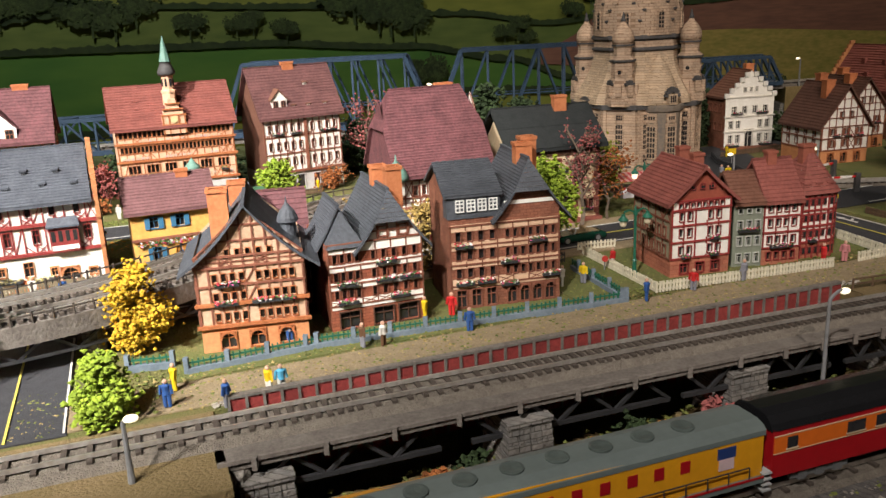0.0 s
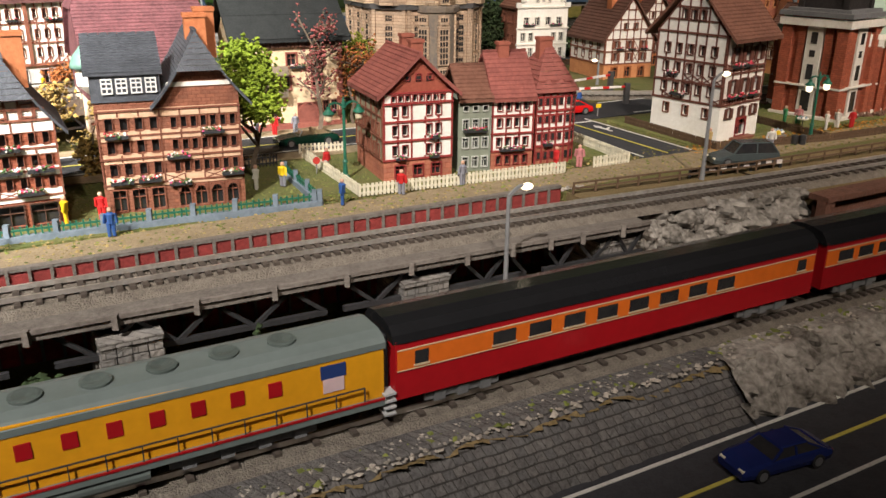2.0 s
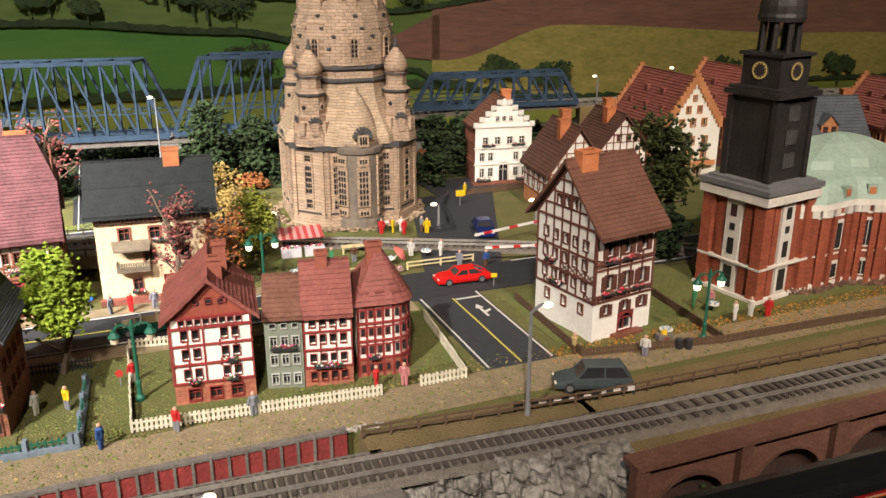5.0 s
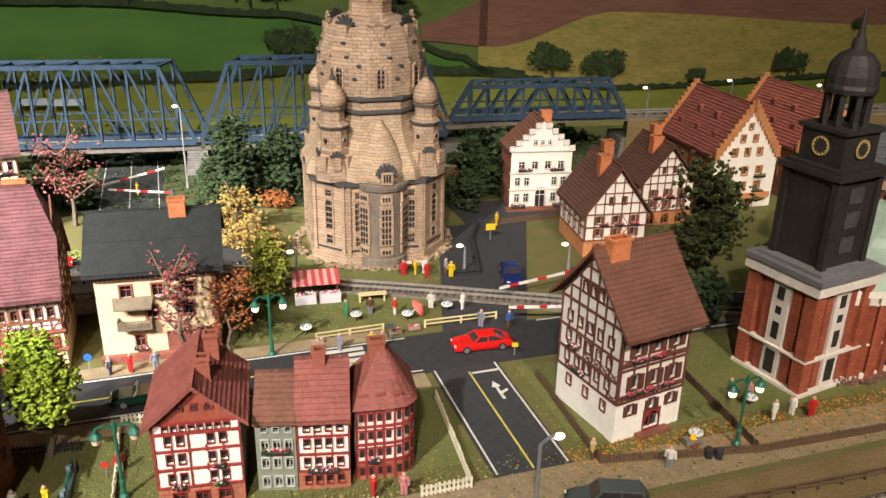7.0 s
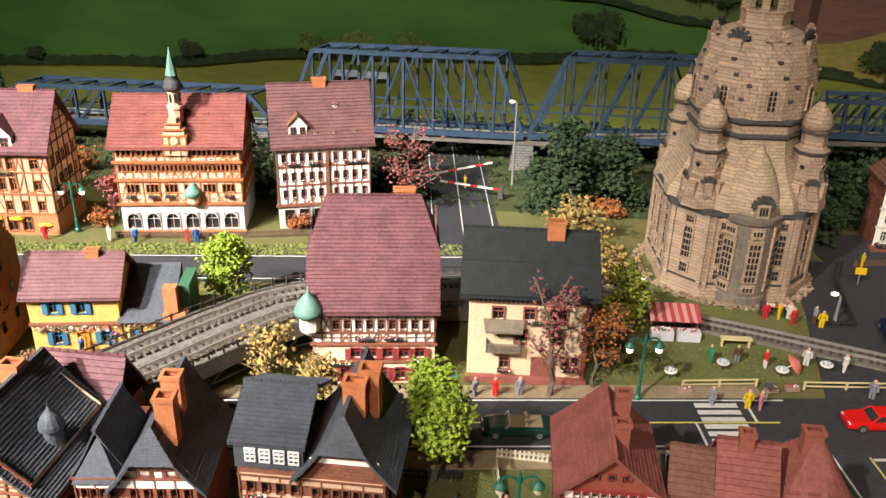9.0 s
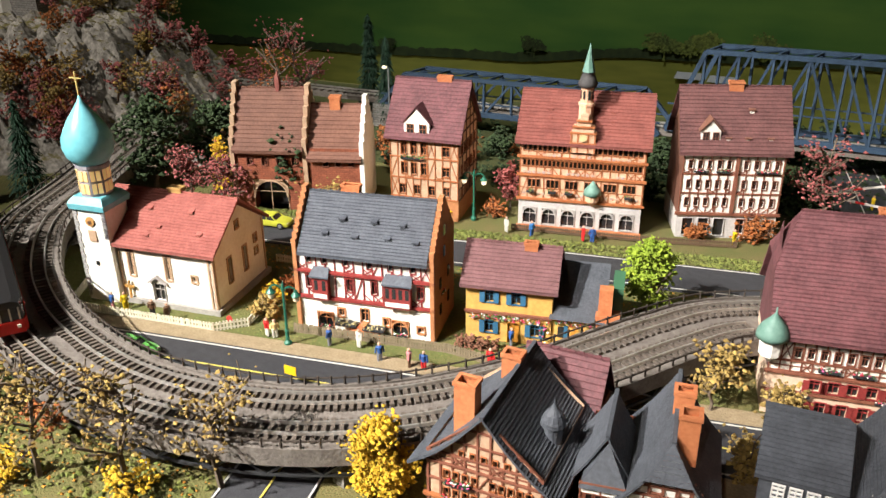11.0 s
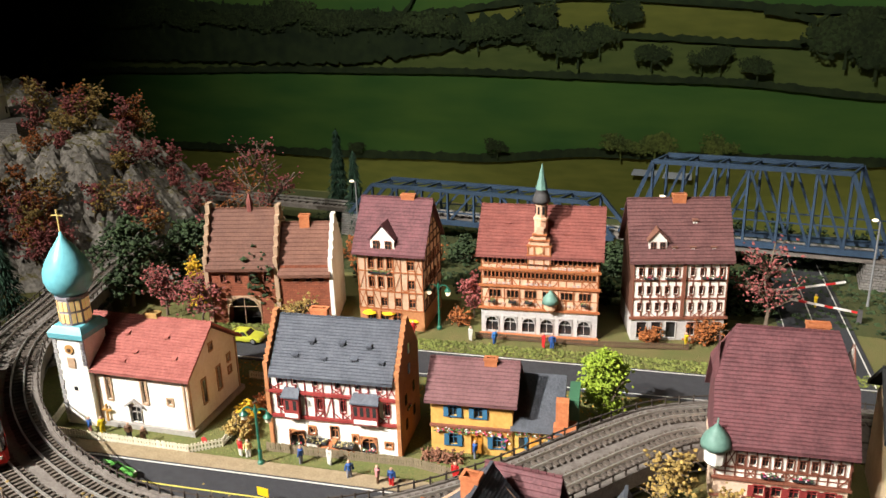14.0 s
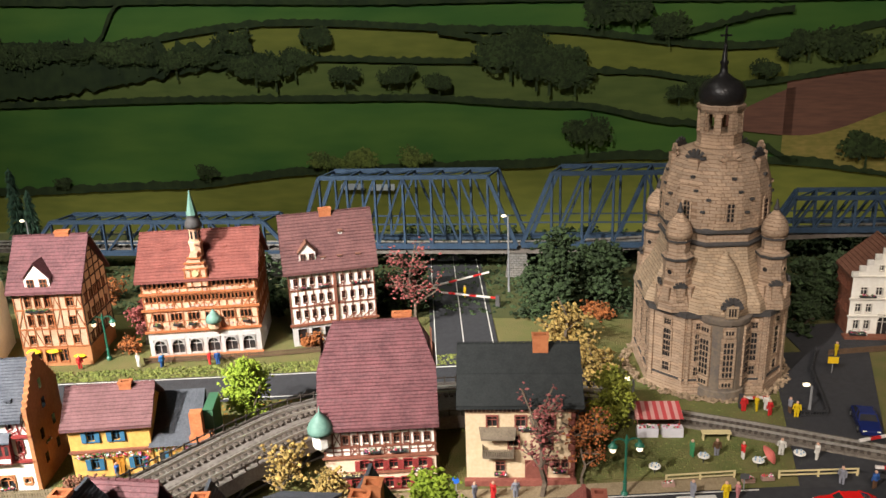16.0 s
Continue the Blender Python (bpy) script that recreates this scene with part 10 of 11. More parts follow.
# ---- road vehicles ----
def car(x, y, turn, colour, label, z=0.0018, L=0.054, tall=0.0, cabin=(0.30, 0.42, 0.70, 0.90), open_top=False):
    t = thing("car", pose(x, y, z, 0, 0, turn), label, "car", "model cars")
    w = 0.0112
    H = 0.0092 + tall * 0.4
    prof = [(0.0, 0.80, 0.0062), (0.03, 0.90, 0.0075), (0.12, 0.98, 0.0088), (cabin[0], 1.0, H + 0.0006), (0.55, 1.0, H + 0.001), (cabin[3], 1.0, H + 0.0008), (0.97, 0.92, H - 0.0006), (1.0, 0.84, H - 0.002)]
    bm = bmesh.new()
    section_loft(bm, [[(L * (k - 0.5), -w * q * 0.93, 0.0026), (L * (k - 0.5), w * q * 0.93, 0.0026), (L * (k - 0.5), w * q, 0.0055), (L * (k - 0.5), w * q * 0.95, z1 - 0.0006), (L * (k - 0.5), w * q * 0.78, z1), (L * (k - 0.5), -w * q * 0.78, z1), (L * (k - 0.5), -w * q * 0.95, z1 - 0.0006), (L * (k - 0.5), -w * q, 0.0055)] for k, q, z1 in prof])
    body = part("body", bm, colour, t, smooth=False)
    a, b, c, d = [L * (k - 0.5) for k in cabin]
    top = H + 0.0058 + tall
    if not open_top:
        bm = bmesh.new()
        section_loft(bm, [[(a, -w * 0.86, H), (a, w * 0.86, H), (a + 0.0003, w * 0.85, H + 0.0003), (a + 0.0003, -w * 0.85, H + 0.0003)], [(b, -w * 0.86, H), (b, w * 0.86, H), (b, w * 0.70, top - 0.0006), (b, -w * 0.70, top - 0.0006)], [(c, -w * 0.86, H), (c, w * 0.86, H), (c, w * 0.70, top - 0.0006), (c, -w * 0.70, top - 0.0006)], [(d, -w * 0.84, H), (d, w * 0.84, H), (d - 0.0003, w * 0.83, H + 0.0003), (d - 0.0003, -w * 0.83, H + 0.0003)]])
        g = part("glass", bm, GLASS, t)
        bm = bmesh.new()
        section_loft(bm, [[(b - 0.001, -w * 0.71, top - 0.0009), (b - 0.001, w * 0.71, top - 0.0009), (b, w * 0.6, top), (b, -w * 0.6, top)], [(c + 0.001, -w * 0.71, top - 0.0009), (c + 0.001, w * 0.71, top - 0.0009), (c, w * 0.6, top), (c, -w * 0.6, top)]])
        for s in (-1, 1):
            for p, q in (((a, s * w * 0.86, H), (b, s * w * 0.71, top - 0.0006)), ((d, s * w * 0.84, H), (c, s * w * 0.71, top - 0.0006)), (((b + c) / 2, s * w * 0.865, H), ((b + c) / 2, s * w * 0.715, top - 0.0006))):
                beam(bm, p, q, 0.0011)
        part("roof", bm, colour, t)
    else:
        bm = bmesh.new()
        box(bm, a + 0.004, d - 0.003, -w * 0.72, w * 0.72, H - 0.001, H + 0.0012)
        part("cockpit", bm, paint("tan_seat", (0.3, 0.22, 0.12), 0.7), t)
        for y in (-0.0045, 0.0045):
            bm = bmesh.new()
            box(bm, c - 0.006, c - 0.003, y - 0.003, y + 0.003, H, H + 0.005)
            part("seat", bm, paint("tan_seat", (0.3, 0.22, 0.12), 0.7), t)
        bm = bmesh.new()
        beam(bm, (a + 0.002, -w * 0.8, H), (a + 0.005, -w * 0.75, H + 0.005), 0.001)
        beam(bm, (a + 0.002, w * 0.8, H), (a + 0.005, w * 0.75, H + 0.005), 0.001)
        beam(bm, (a + 0.005, -w * 0.75, H + 0.005), (a + 0.005, w * 0.75, H + 0.005), 0.001)
        part("windscreen_frame", bm, mat("silver_steps", (0.45, 0.45, 0.44)), t)
    for k in (0.19, 0.80):
        for s in (-1, 1):
            m = Matrix.Translation((L * (k - 0.5), s * w * 0.93, 0.0039)) @ Matrix.Rotation(math.pi / 2, 4, "X")
            bm = bmesh.new()
            bmesh.ops.create_cone(bm, cap_ends=True, segments=16, radius1=0.0039, radius2=0.0039, depth=0.0026, matrix=m)
            ty = part("tyre", bm, paint("tyre_rubber", (0.02, 0.02, 0.02), 0.8), t)
            bm = bmesh.new()
            bmesh.ops.create_cone(bm, cap_ends=True, segments=12, radius1=0.0025, radius2=0.0025, depth=0.0031, matrix=m)
            part("rim", bm, mat("silver_rim", (0.5, 0.5, 0.5), None, 300, 0.3, 0.05, 0.8), ty)
    for s in (-1, 1):
        bm = bmesh.new()
        box(bm, -L / 2 + 0.0004, -L / 2 + 0.0026, s * w * 0.6 - 0.0018, s * w * 0.6 + 0.0018, 0.0058, 0.0073)
        part("headlight", bm, paint("lamp_white", (0.8, 0.75, 0.6)), t)
        bm = bmesh.new()
        box(bm, L / 2 - 0.0014, L / 2 + 0.0003, s * w * 0.62 - 0.0018, s * w * 0.62 + 0.0018, 0.0055, 0.007)
        part("tail_light", bm, paint("tail_red", (0.4, 0.01, 0.01)), t)
    return t


car(0.404, 1.031, 22, paint("bright_red_car", (0.62, 0.012, 0.012), 0.2), "bright red sports coupe on the main street", L=0.058)
car(0.510, 0.812, 4, paint("dark_grey_green_car", (0.07, 0.085, 0.085), 0.2), "dark grey-green estate car behind the striped barrier", L=0.060, tall=0.0035, cabin=(0.28, 0.40, 0.86, 0.97))
car(0.131, 0.896, 24, paint("racing_green_car", (0.008, 0.045, 0.028), 0.2), "dark green open roadster on the main street", L=0.058, open_top=True)
car(0.425, 1.195, 100, paint("navy_car", (0.012, 0.02, 0.10), 0.2), "dark blue saloon waiting at the level crossing", tall=0.001)
car(0.396, 0.478, 18, paint("navy_car", (0.012, 0.02, 0.10), 0.2), "dark blue coupe on the lower road", z=-0.0675, L=0.058)
car(-0.527, 0.600, 200, paint("light_green_car", (0.12, 0.40, 0.08), 0.3), "light green coupe on the street by the church", L=0.05)
car(-0.665, 0.872, 205, paint("yellow_green_car", (0.5, 0.5, 0.05), 0.3), "yellow-green sports car behind the church", L=0.05)
car(*uv(0.395, 1.072), 205, paint("bright_red_car", (0.62, 0.012, 0.012), 0.2), "small red car on the back street", L=0.045, tall=0.002)




# ---- figures: plain painted shapes ----
def figure(x, y, c1, c2, word, z=0.002, turn=0.0, h=0.019, sit=False):
    m1, m2 = paint("figure_" + word.split()[0], c1, 0.6), paint("figure_legs_%d" % int(sum(c2) * 1000), c2, 0.6)
    bm = bmesh.new()
    k = h / 0.019
    for s in (-1, 1):
        lathe(bm, [(0.0012 * k, 0), (0.0013 * k, 0.0045 * k), (0.0016 * k, 0.0092 * k)], 7, (0, s * 0.0014 * k), idx=1)
        beam(bm, (0, s * 0.0030 * k, 0.0150 * k), (0.0012 * k * (1 if s > 0 else -0.5), s * 0.0038 * k, 0.0088 * k), 0.0014 * k)
    lathe(bm, [(0.0024 * k, 0.0086 * k), (0.0022 * k, 0.0112 * k), (0.0028 * k, 0.0148 * k), (0.0012 * k, 0.0160 * k)], 9, (0, 0), idx=0)
    lathe(bm, [(0.0006 * k, 0.0158 * k), (0.0015 * k, 0.0168 * k), (0.0016 * k, 0.0178 * k), (0.0010 * k, 0.0188 * k), (0.0002 * k, 0.0190 * k)], 8, (0, 0), idx=2)
    ob = part("figurine", bm, [m1, m2, SKIN])
    ob.matrix_world = pose(x, y, z, 0, 0, turn)
    tagged(ob, "small painted figurine in " + word, "figurine", "figurines")


BLU, RED_, YEL_, WHT, GRY, BRN, GRN, PNK = (0.03, 0.09, 0.28), (0.5, 0.02, 0.02), (0.65, 0.45, 0.01), (0.65, 0.62, 0.56), (0.22, 0.22, 0.25), (0.12, 0.06, 0.03), (0.04, 0.2, 0.08), (0.5, 0.2, 0.2)
PEOPLE = [(0.171, 0.707, BLU, BLU, "blue overalls on the path"), (0.214, 0.731, RED_, GRY, "red shirt by the picket fence"), (0.262, 0.755, GRY, GRY, "grey coat by the picket fence"), (-0.009, 0.672, YEL_, YEL_, "yellow dress in the garden"), (0.012, 0.680, RED_, RED_, "red dress in the garden"), (-0.035, 0.618, WHT, BRN, "white shirt by the green fence"),
          (-0.050, 0.615, BRN, GRY, "brown jacket by the green fence"), (0.028, 0.645, BLU, BLU, "blue overalls by the green fence"), (0.105, 0.748, WHT, WHT, "white dress on the lawn"), (0.124, 0.756, YEL_, GRY, "yellow top on the lawn"), (-0.108, 0.628, GRY, BLU, "grey coat by the fence"), (0.345, 0.800, RED_, RED_, "red dress by the picket fence"), (0.366, 0.806, PNK, PNK, "rosy dress on the lawn"),
          (0.155, 0.80, RED_, WHT, "red jacket by the picket fence"), (-0.166, 0.545, YEL_, YEL_, "yellow coat on the path"), (-0.161, 0.520, BLU, BLU, "blue overalls by the path"), (-0.122, 0.520, BLU, GRY, "blue jacket beside the line"), (-0.100, 0.540, YEL_, WHT, "yellow shirt beside the parapet"), (-0.092, 0.542, (0.1, 0.4, 0.6), WHT, "pale blue shirt beside the parapet"),
          (0.502, 0.868, (0.5, 0.35, 0.15), BRN, "tan coat by the hedge"), (0.560, 0.866, WHT, GRY, "white coat by the lawn"), (0.655, 0.945, WHT, WHT, "white gown on the lawn"), (0.672, 0.955, WHT, WHT, "white robe on the lawn"), (0.688, 0.955, RED_, RED_, "red robe on the lawn"), (0.625, 0.975, GRN, GRN, "green coat on the lawn"), (0.640, 0.975, PNK, GRN, "rosy coat on the lawn"),
          (0.303, 1.182, RED_, RED_, "red dress by the church"), (0.316, 1.187, YEL_, YEL_, "yellow dress by the church"), (0.326, 1.192, WHT, WHT, "white gown by the church"), (0.330, 1.182, RED_, RED_, "red coat by the church"), (0.350, 1.195, GRY, BRN, "grey coat by the church"), (0.357, 1.188, YEL_, YEL_, "yellow coat by the church"), (0.398, 1.36, YEL_, YEL_, "yellow coat by the square"),
          (0.272, 1.002, GRY, GRY, "grey suit on the pavement"), (0.301, 1.010, YEL_, YEL_, "yellow coat on the pavement"), (0.311, 1.013, PNK, PNK, "rosy coat on the pavement"), (0.400, 1.072, GRY, GRY, "grey coat by the garden fence"), (0.428, 1.075, BLU, BRN, "blue coat by the crossing"), (0.310, 1.085, RED_, WHT, "red coat under the parasol"), (0.345, 1.105, WHT, WHT, "white suit at the table"), (0.378, 1.108, WHT, WHT, "white dress at the table"), (0.262, 1.072, GRN, GRN, "green dress in the beer garden"), (0.285, 1.082, BRN, GRY, "brown coat in the beer garden"),
          (0.082, 0.928, GRY, GRY, "grey suit before the plain house"), (0.098, 0.935, RED_, RED_, "red dress before the plain house"), (0.117, 0.945, GRY, GRY, "grey coat before the plain house"), (-0.399, 0.727, BLU, GRY, "blue shirt by the bank fence"), (-0.375, 0.742, WHT, WHT, "white dress by the bank fence"), (-0.344, 0.738, BLU, GRY, "blue jacket on the pavement"), (-0.317, 0.748, PNK, BRN, "rosy top on the pavement"), (-0.304, 0.753, BLU, RED_, "blue top on the pavement"),
          (-0.608, 0.640, YEL_, YEL_, "yellow coat by the church fence"), (-0.618, 0.632, BLU, PNK, "blue top by the church fence"), (-0.574, 0.650, BRN, (0.02, 0.02, 0.02), "dark cloak by the church fence"), (-0.555, 0.655, BRN, BRN, "brown coat by the church fence"), (-0.457, 0.700, RED_, WHT, "red coat by the street lamp"), (-0.449, 0.703, (0.6, 0.45, 0.2), WHT, "cream coat by the street lamp"), (-0.269, 0.835, BLU, GRY, "blue coat before the cottage"), (-0.262, 0.795, RED_, RED_, "red coat on the grass"),
          (-0.400, 1.051, (0.05, 0.2, 0.5), BLU, "light blue coat before the town hall"), (-0.345, 1.078, RED_, RED_, "red coat before the town hall"), (-0.335, 1.082, BLU, BLU, "blue coat before the town hall"), (-0.205, 1.181, YEL_, YEL_, "yellow coat on the back street"), (-0.430, 1.041, WHT, WHT, "white coat on the back street"), (-0.500, 1.011, RED_, RED_, "red coat before the parasols"), (-0.115, 1.395, YEL_, YEL_, "yellow coat at the back crossing")]
for i, (x, y, a, b, wd) in enumerate(PEOPLE):
    figure(x, y, a, b, wd, turn=i * 67 % 360)
figure(0.612, 0.690, BLU, GRY, "blue shirt on the lower terrace", z=-0.044)


# ---- fences, lamps, barriers, garden ----
def fence(pts, kind, label, z=0.001):
    t = thing("fence", Matrix.Identity(4), label, "fence")
    m, hh, pitch, pw = {"white": (PICKET, 0.0095, 0.0032, 0.0019), "brown": (mat("brown_fence_wood", (0.14, 0.085, 0.05), (0.09, 0.055, 0.03), 400, 0.85, 0.4), 0.008, 0.0026, 0.0017), "grey": (mat("grey_fence_wood", (0.24, 0.19, 0.12), (0.17, 0.13, 0.08), 400, 0.85, 0.4), 0.010, 0.0026, 0.0020), "green": (GREENPAINT, 0.010, 0.004, 0.001), "rail": (mat("brown_fence_wood", (0.14, 0.085, 0.05)), 0.009, 0.02, 0.0016), "cream": (paint("cream_rail", (0.6, 0.5, 0.26), 0.7), 0.009, 0.03, 0.002), "black": (IRON, 0.010, 0.0028, 0.0009)}[kind]
    bm = bmesh.new()
    box(bm, -pw / 2, pw / 2, -0.0005, 0.0005, 0, hh)
    pm = bpy.data.meshes.new("picket")
    bm.to_mesh(pm)
    bm.free()
    pm.materials.append(m)
    for a, b in zip(pts, pts[1:]):
        a, b = Vector((*a, z)), Vector((*b, z))
        d = b - a
        ang = math.degrees(math.atan2(d.y, d.x))
        for zz in ((0.25, 0.75) if kind not in ("rail", "cream") else (0.45, 0.92)):
            bm = bmesh.new()
            beam(bm, a + Vector((0, 0, hh * zz)), b + Vector((0, 0, hh * zz)), 0.0011, 0.0013)
            part("rail", bm, m, t)
        n = max(1, int(d.length / pitch))
        for i in range(n + 1):
            p = a + d * i / n
            shared("picket" if kind not in ("rail", "cream") else "post", pm, pose(p.x, p.y, p.z, rnd(-3, 3), rnd(-3, 3), ang), t)
        if kind == "green":
            nrm = Vector((-d.y, d.x, 0)).normalized()
            bm = bmesh.new()
            for s0, s1 in ((0, 1),):
                q = [a + nrm * 0.0025, b + nrm * 0.0025, b - nrm * 0.0025, a - nrm * 0.0025]
                prism(bm, [(v.x, v.y) for v in q], 0, 0.005)
            part("blue_grey_plinth", bm, mat("blue_grey_wall", (0.17, 0.21, 0.25), (0.11, 0.14, 0.17), 300, 0.8, 0.3), t)
            for i in range(0, n + 1, 7):
                p = a + d * i / n
                bm = bmesh.new()
                box(bm, p.x - 0.0017, p.x + 0.0017, p.y - 0.0017, p.y + 0.0017, 0, 0.013)
                part("pillar", bm, MATS["blue_grey_wall"] if i else mat("blue_grey_wall", (0.17, 0.21, 0.25)), t)
    return t


fence([(0.132, 0.846), (0.183, 0.729), (0.350, 0.790)], "white", "cream white picket fence round the red houses")
fence([(0.128, 0.858), (0.165, 0.868)], "white", "short cream white picket fence by the street")
fence([(0.379, 0.806), (0.413, 0.822), (0.372, 0.935)], "white", "cream white picket fence along the side street")
fence([(-0.168, 0.573), (-0.085, 0.617), (0.155, 0.708), (0.118, 0.80)], "green", "dark green railing on a blue-grey plinth")
fence([(-0.213, 0.578), (-0.183, 0.586)], "green", "short dark green railing on a plinth")
fence([(0.052, 0.80), (0.112, 0.822)], "black", "dark iron railing beside the lime tree")
fence([(0.457, 0.985), (0.508, 0.864), (0.564, 0.878), (0.635, 0.897), (0.745, 0.943), (0.90, 1.005)], "brown", "dark brown wattle fence round the lawn")
fence([(0.589, 1.01), (0.632, 0.900)], "brown", "dark brown wattle fence between two lawns")
fence([uv(0.62, 0.516), uv(0.80, 0.50), uv(1.05, 0.492), uv(1.6, 0.485)], "rail", "brown post and rail fence along the railway")
fence([(0.245, 1.018), (0.305, 1.048)], "cream", "cream post and rail fence of the beer garden")
fence([(0.345, 1.062), (0.414, 1.092)], "cream", "cream post and rail fence of the beer garden")
fence([(-0.655, 0.605), (-0.610, 0.625), (-0.504, 0.672), (-0.486, 0.700), (-0.522, 0.775)], "white", "cream white picket fence round the village church")
fence([(-0.655, 0.605), (-0.705, 0.660)], "white", "cream white picket fence beside the viaduct")
fence([(-0.579, 0.810), (-0.507, 0.840)], "white", "cream white picket fence behind the church")
fence([(-0.443, 0.722), (-0.308, 0.788), (-0.256, 0.800), (-0.197, 0.845)], "grey", "weathered grey-brown plank fence along the street")
fence([(-0.430, 1.052), (-0.290, 1.121), (-0.200, 1.176)], "brown", "dark brown wattle fence before the town hall")
fence([(0.362, 1.19), (0.388, 1.20), (0.37, 1.30), (0.375, 1.36)], "black", "black iron railing beside the domed church")
fence([(0.39, 1.36), (0.50, 1.42)], "brown", "brown wattle fence before the white house")


def street_lamp(x, y, h=0.058, lit=False, z=0.001, turn=25):
    t = thing("street_lamp", pose(x, y, z, 0, 0, turn), "dark green cast-iron street lamp with two hanging lanterns", "street lamp", "green street lamps")
    bm = bmesh.new()
    lathe(bm, [(0.0036, 0), (0.0036, 0.003), (0.002, 0.005), (0.0017, 0.014), (0.0024, 0.015), (0.0013, 0.017), (0.0012, h * 0.86), (0.002, h * 0.87), (0.0016, h * 0.93), (0.0004, h)], 10)
    part("post", bm, GREENPAINT, t)
    for s in (-1, 1):
        bm = bmesh.new()
        for i in range(6):
            a, b = i / 6, (i + 1) / 6
            beam(bm, (s * 0.012 * a, 0, h * 0.88 + 0.004 * math.sin(a * 2.6)), (s * 0.012 * b, 0, h * 0.88 + 0.004 * math.sin(b * 2.6)), 0.0013)
        part("arm", bm, GREENPAINT, t)
        bm = bmesh.new()
        lathe(bm, [(0.0004, h * 0.9), (0.0016, h * 0.895), (0.0018, h * 0.87), (0.0046, h * 0.82), (0.0046, h * 0.81)], 10, (s * 0.0125, 0))
        sh = part("shade", bm, GREENPAINT, t)
        bm = bmesh.new()
        lathe(bm, [(0.0034, h * 0.812), (0.0028, h * 0.74), (0.0012, h * 0.72)], 10, (s * 0.0125, 0))
        part("glass", bm, LAMPGLOW if lit else paint("milky_lamp_glass", (0.7, 0.6, 0.42), 0.3), sh)


for x, y, lit in ((0.212, 0.984, True), (0.171, 0.774, False), (0.617, 0.903, True), (-0.430, 0.703, False), (-0.485, 1.046, True)):
    street_lamp(x, y, 0.066, lit)


def track_lamp(x, y, z, h, arm, turn):
    t = thing("track_lamp", pose(x, y, z, 0, 0, turn), "slim grey lamp post with a lit curved head", "lamp post", "track lamps")
    bm = bmesh.new()
    lathe(bm, [(0.0022, 0), (0.0016, 0.01), (0.0012, h)], 8)
    part("post", bm, mat("lamp_post_grey", (0.22, 0.22, 0.22), None, 300, 0.5), t)
    bm = bmesh.new()
    for i in range(6):
        a, b = i / 6, (i + 1) / 6
        beam(bm, (arm * a, 0, h + arm * 0.45 * math.sin(a * 2)), (arm * b, 0, h + arm * 0.45 * math.sin(b * 2)), 0.0016)
    part("arm", bm, MATS["lamp_post_grey"], t)
    bm = bmesh.new()
    bmesh.ops.create_icosphere(bm, subdivisions=2, radius=0.0028, matrix=Matrix.Translation((arm * 1.05, 0, h + arm * 0.36)) @ Matrix.Diagonal((1.5, 1, 0.8, 1)))
    part("bulb", bm, LAMPGLOW, t)


track_lamp(*uv(0.496, 0.42), -0.043, 0.085, 0.012, 25)
track_lamp(*uv(0.05, 0.455), 0.0, 0.036, 0.004, 25)
track_lamp(*uv(0.741, 0.503), 0.0, 0.080, 0.012, 25)
for x, y, z, h in ((-0.06, 1.44, 0, 0.12), (0.62, 1.72, 0.07, 0.05), (0.76, 1.76, 0.07, 0.06), (-0.78, 1.20, 0, 0.12), (-0.32, 1.36, 0, 0.13), (0.185, 1.16, 0, 0.03), (0.37, 1.21, 0, 0.03), (0.49, 1.235, 0, 0.03), (0.90, 1.75, 0.07, 0.06)):
    track_lamp(x, y, z, h, 0.006, 200)


def barrier(x, y, turn, L, tilt, z=0.012):
    t = thing("crossing_barrier", pose(x, y, 0.0015, 0, 0, turn), "red and white striped level crossing barrier on a grey post", "barrier", "level crossing barriers")
    bm = bmesh.new()
    box(bm, -0.003, 0.003, -0.0025, 0.0025, 0, z + 0.004)
    part("post", bm, DKSTONE, t)
    n = 8
    for i in range(n):
        bm = bmesh.new()
        a, b = L * i / n, L * (i + 1) / n
        beam(bm, (a, 0, z + a * tilt), (b, 0, z + b * tilt), 0.0024)
        part("bar_section", bm, paint("barrier_white", (0.75, 0.7, 0.65)) if i % 3 else paint("barrier_red", (0.5, 0.02, 0.02)), t)


barrier(0.493, 1.182, 215, 0.095, -0.02, 0.020), barrier(0.488, 1.092, 190, 0.062, -0.01, 0.020), barrier(0.30, 1.19, 20, 0.03, 0.0)
barrier(-0.180, 1.391, 25, 0.10, 0.22, 0.008), barrier(-0.055, 1.375, 190, 0.085, 0.05, 0.014)
t = thing("striped_barrier", Matrix.Identity(4), "black and white striped guard rail at the street end", "barrier")
for i in range(16):
    bm = bmesh.new()
    a, b = Vector((0.450, 0.772, 0.006)), Vector((0.541, 0.803, 0.006))
    beam(bm, a.lerp(b, i / 16), a.lerp(b, (i + 1) / 16), 0.0022, 0.0034)
    part("bar_section", bm, paint("barrier_white", (0.75, 0.7, 0.65)) if i % 2 else IRON, t)
for k in (0, 0.33, 0.66, 1):
    bm = bmesh.new()
    c = Vector((0.450, 0.772, 0)).lerp(Vector((0.541, 0.803, 0)), k)
    box(bm, c.x - 0.001, c.x + 0.001, c.y, c.y + 0.002, 0, 0.008)
    part("post", bm, IRON, t)


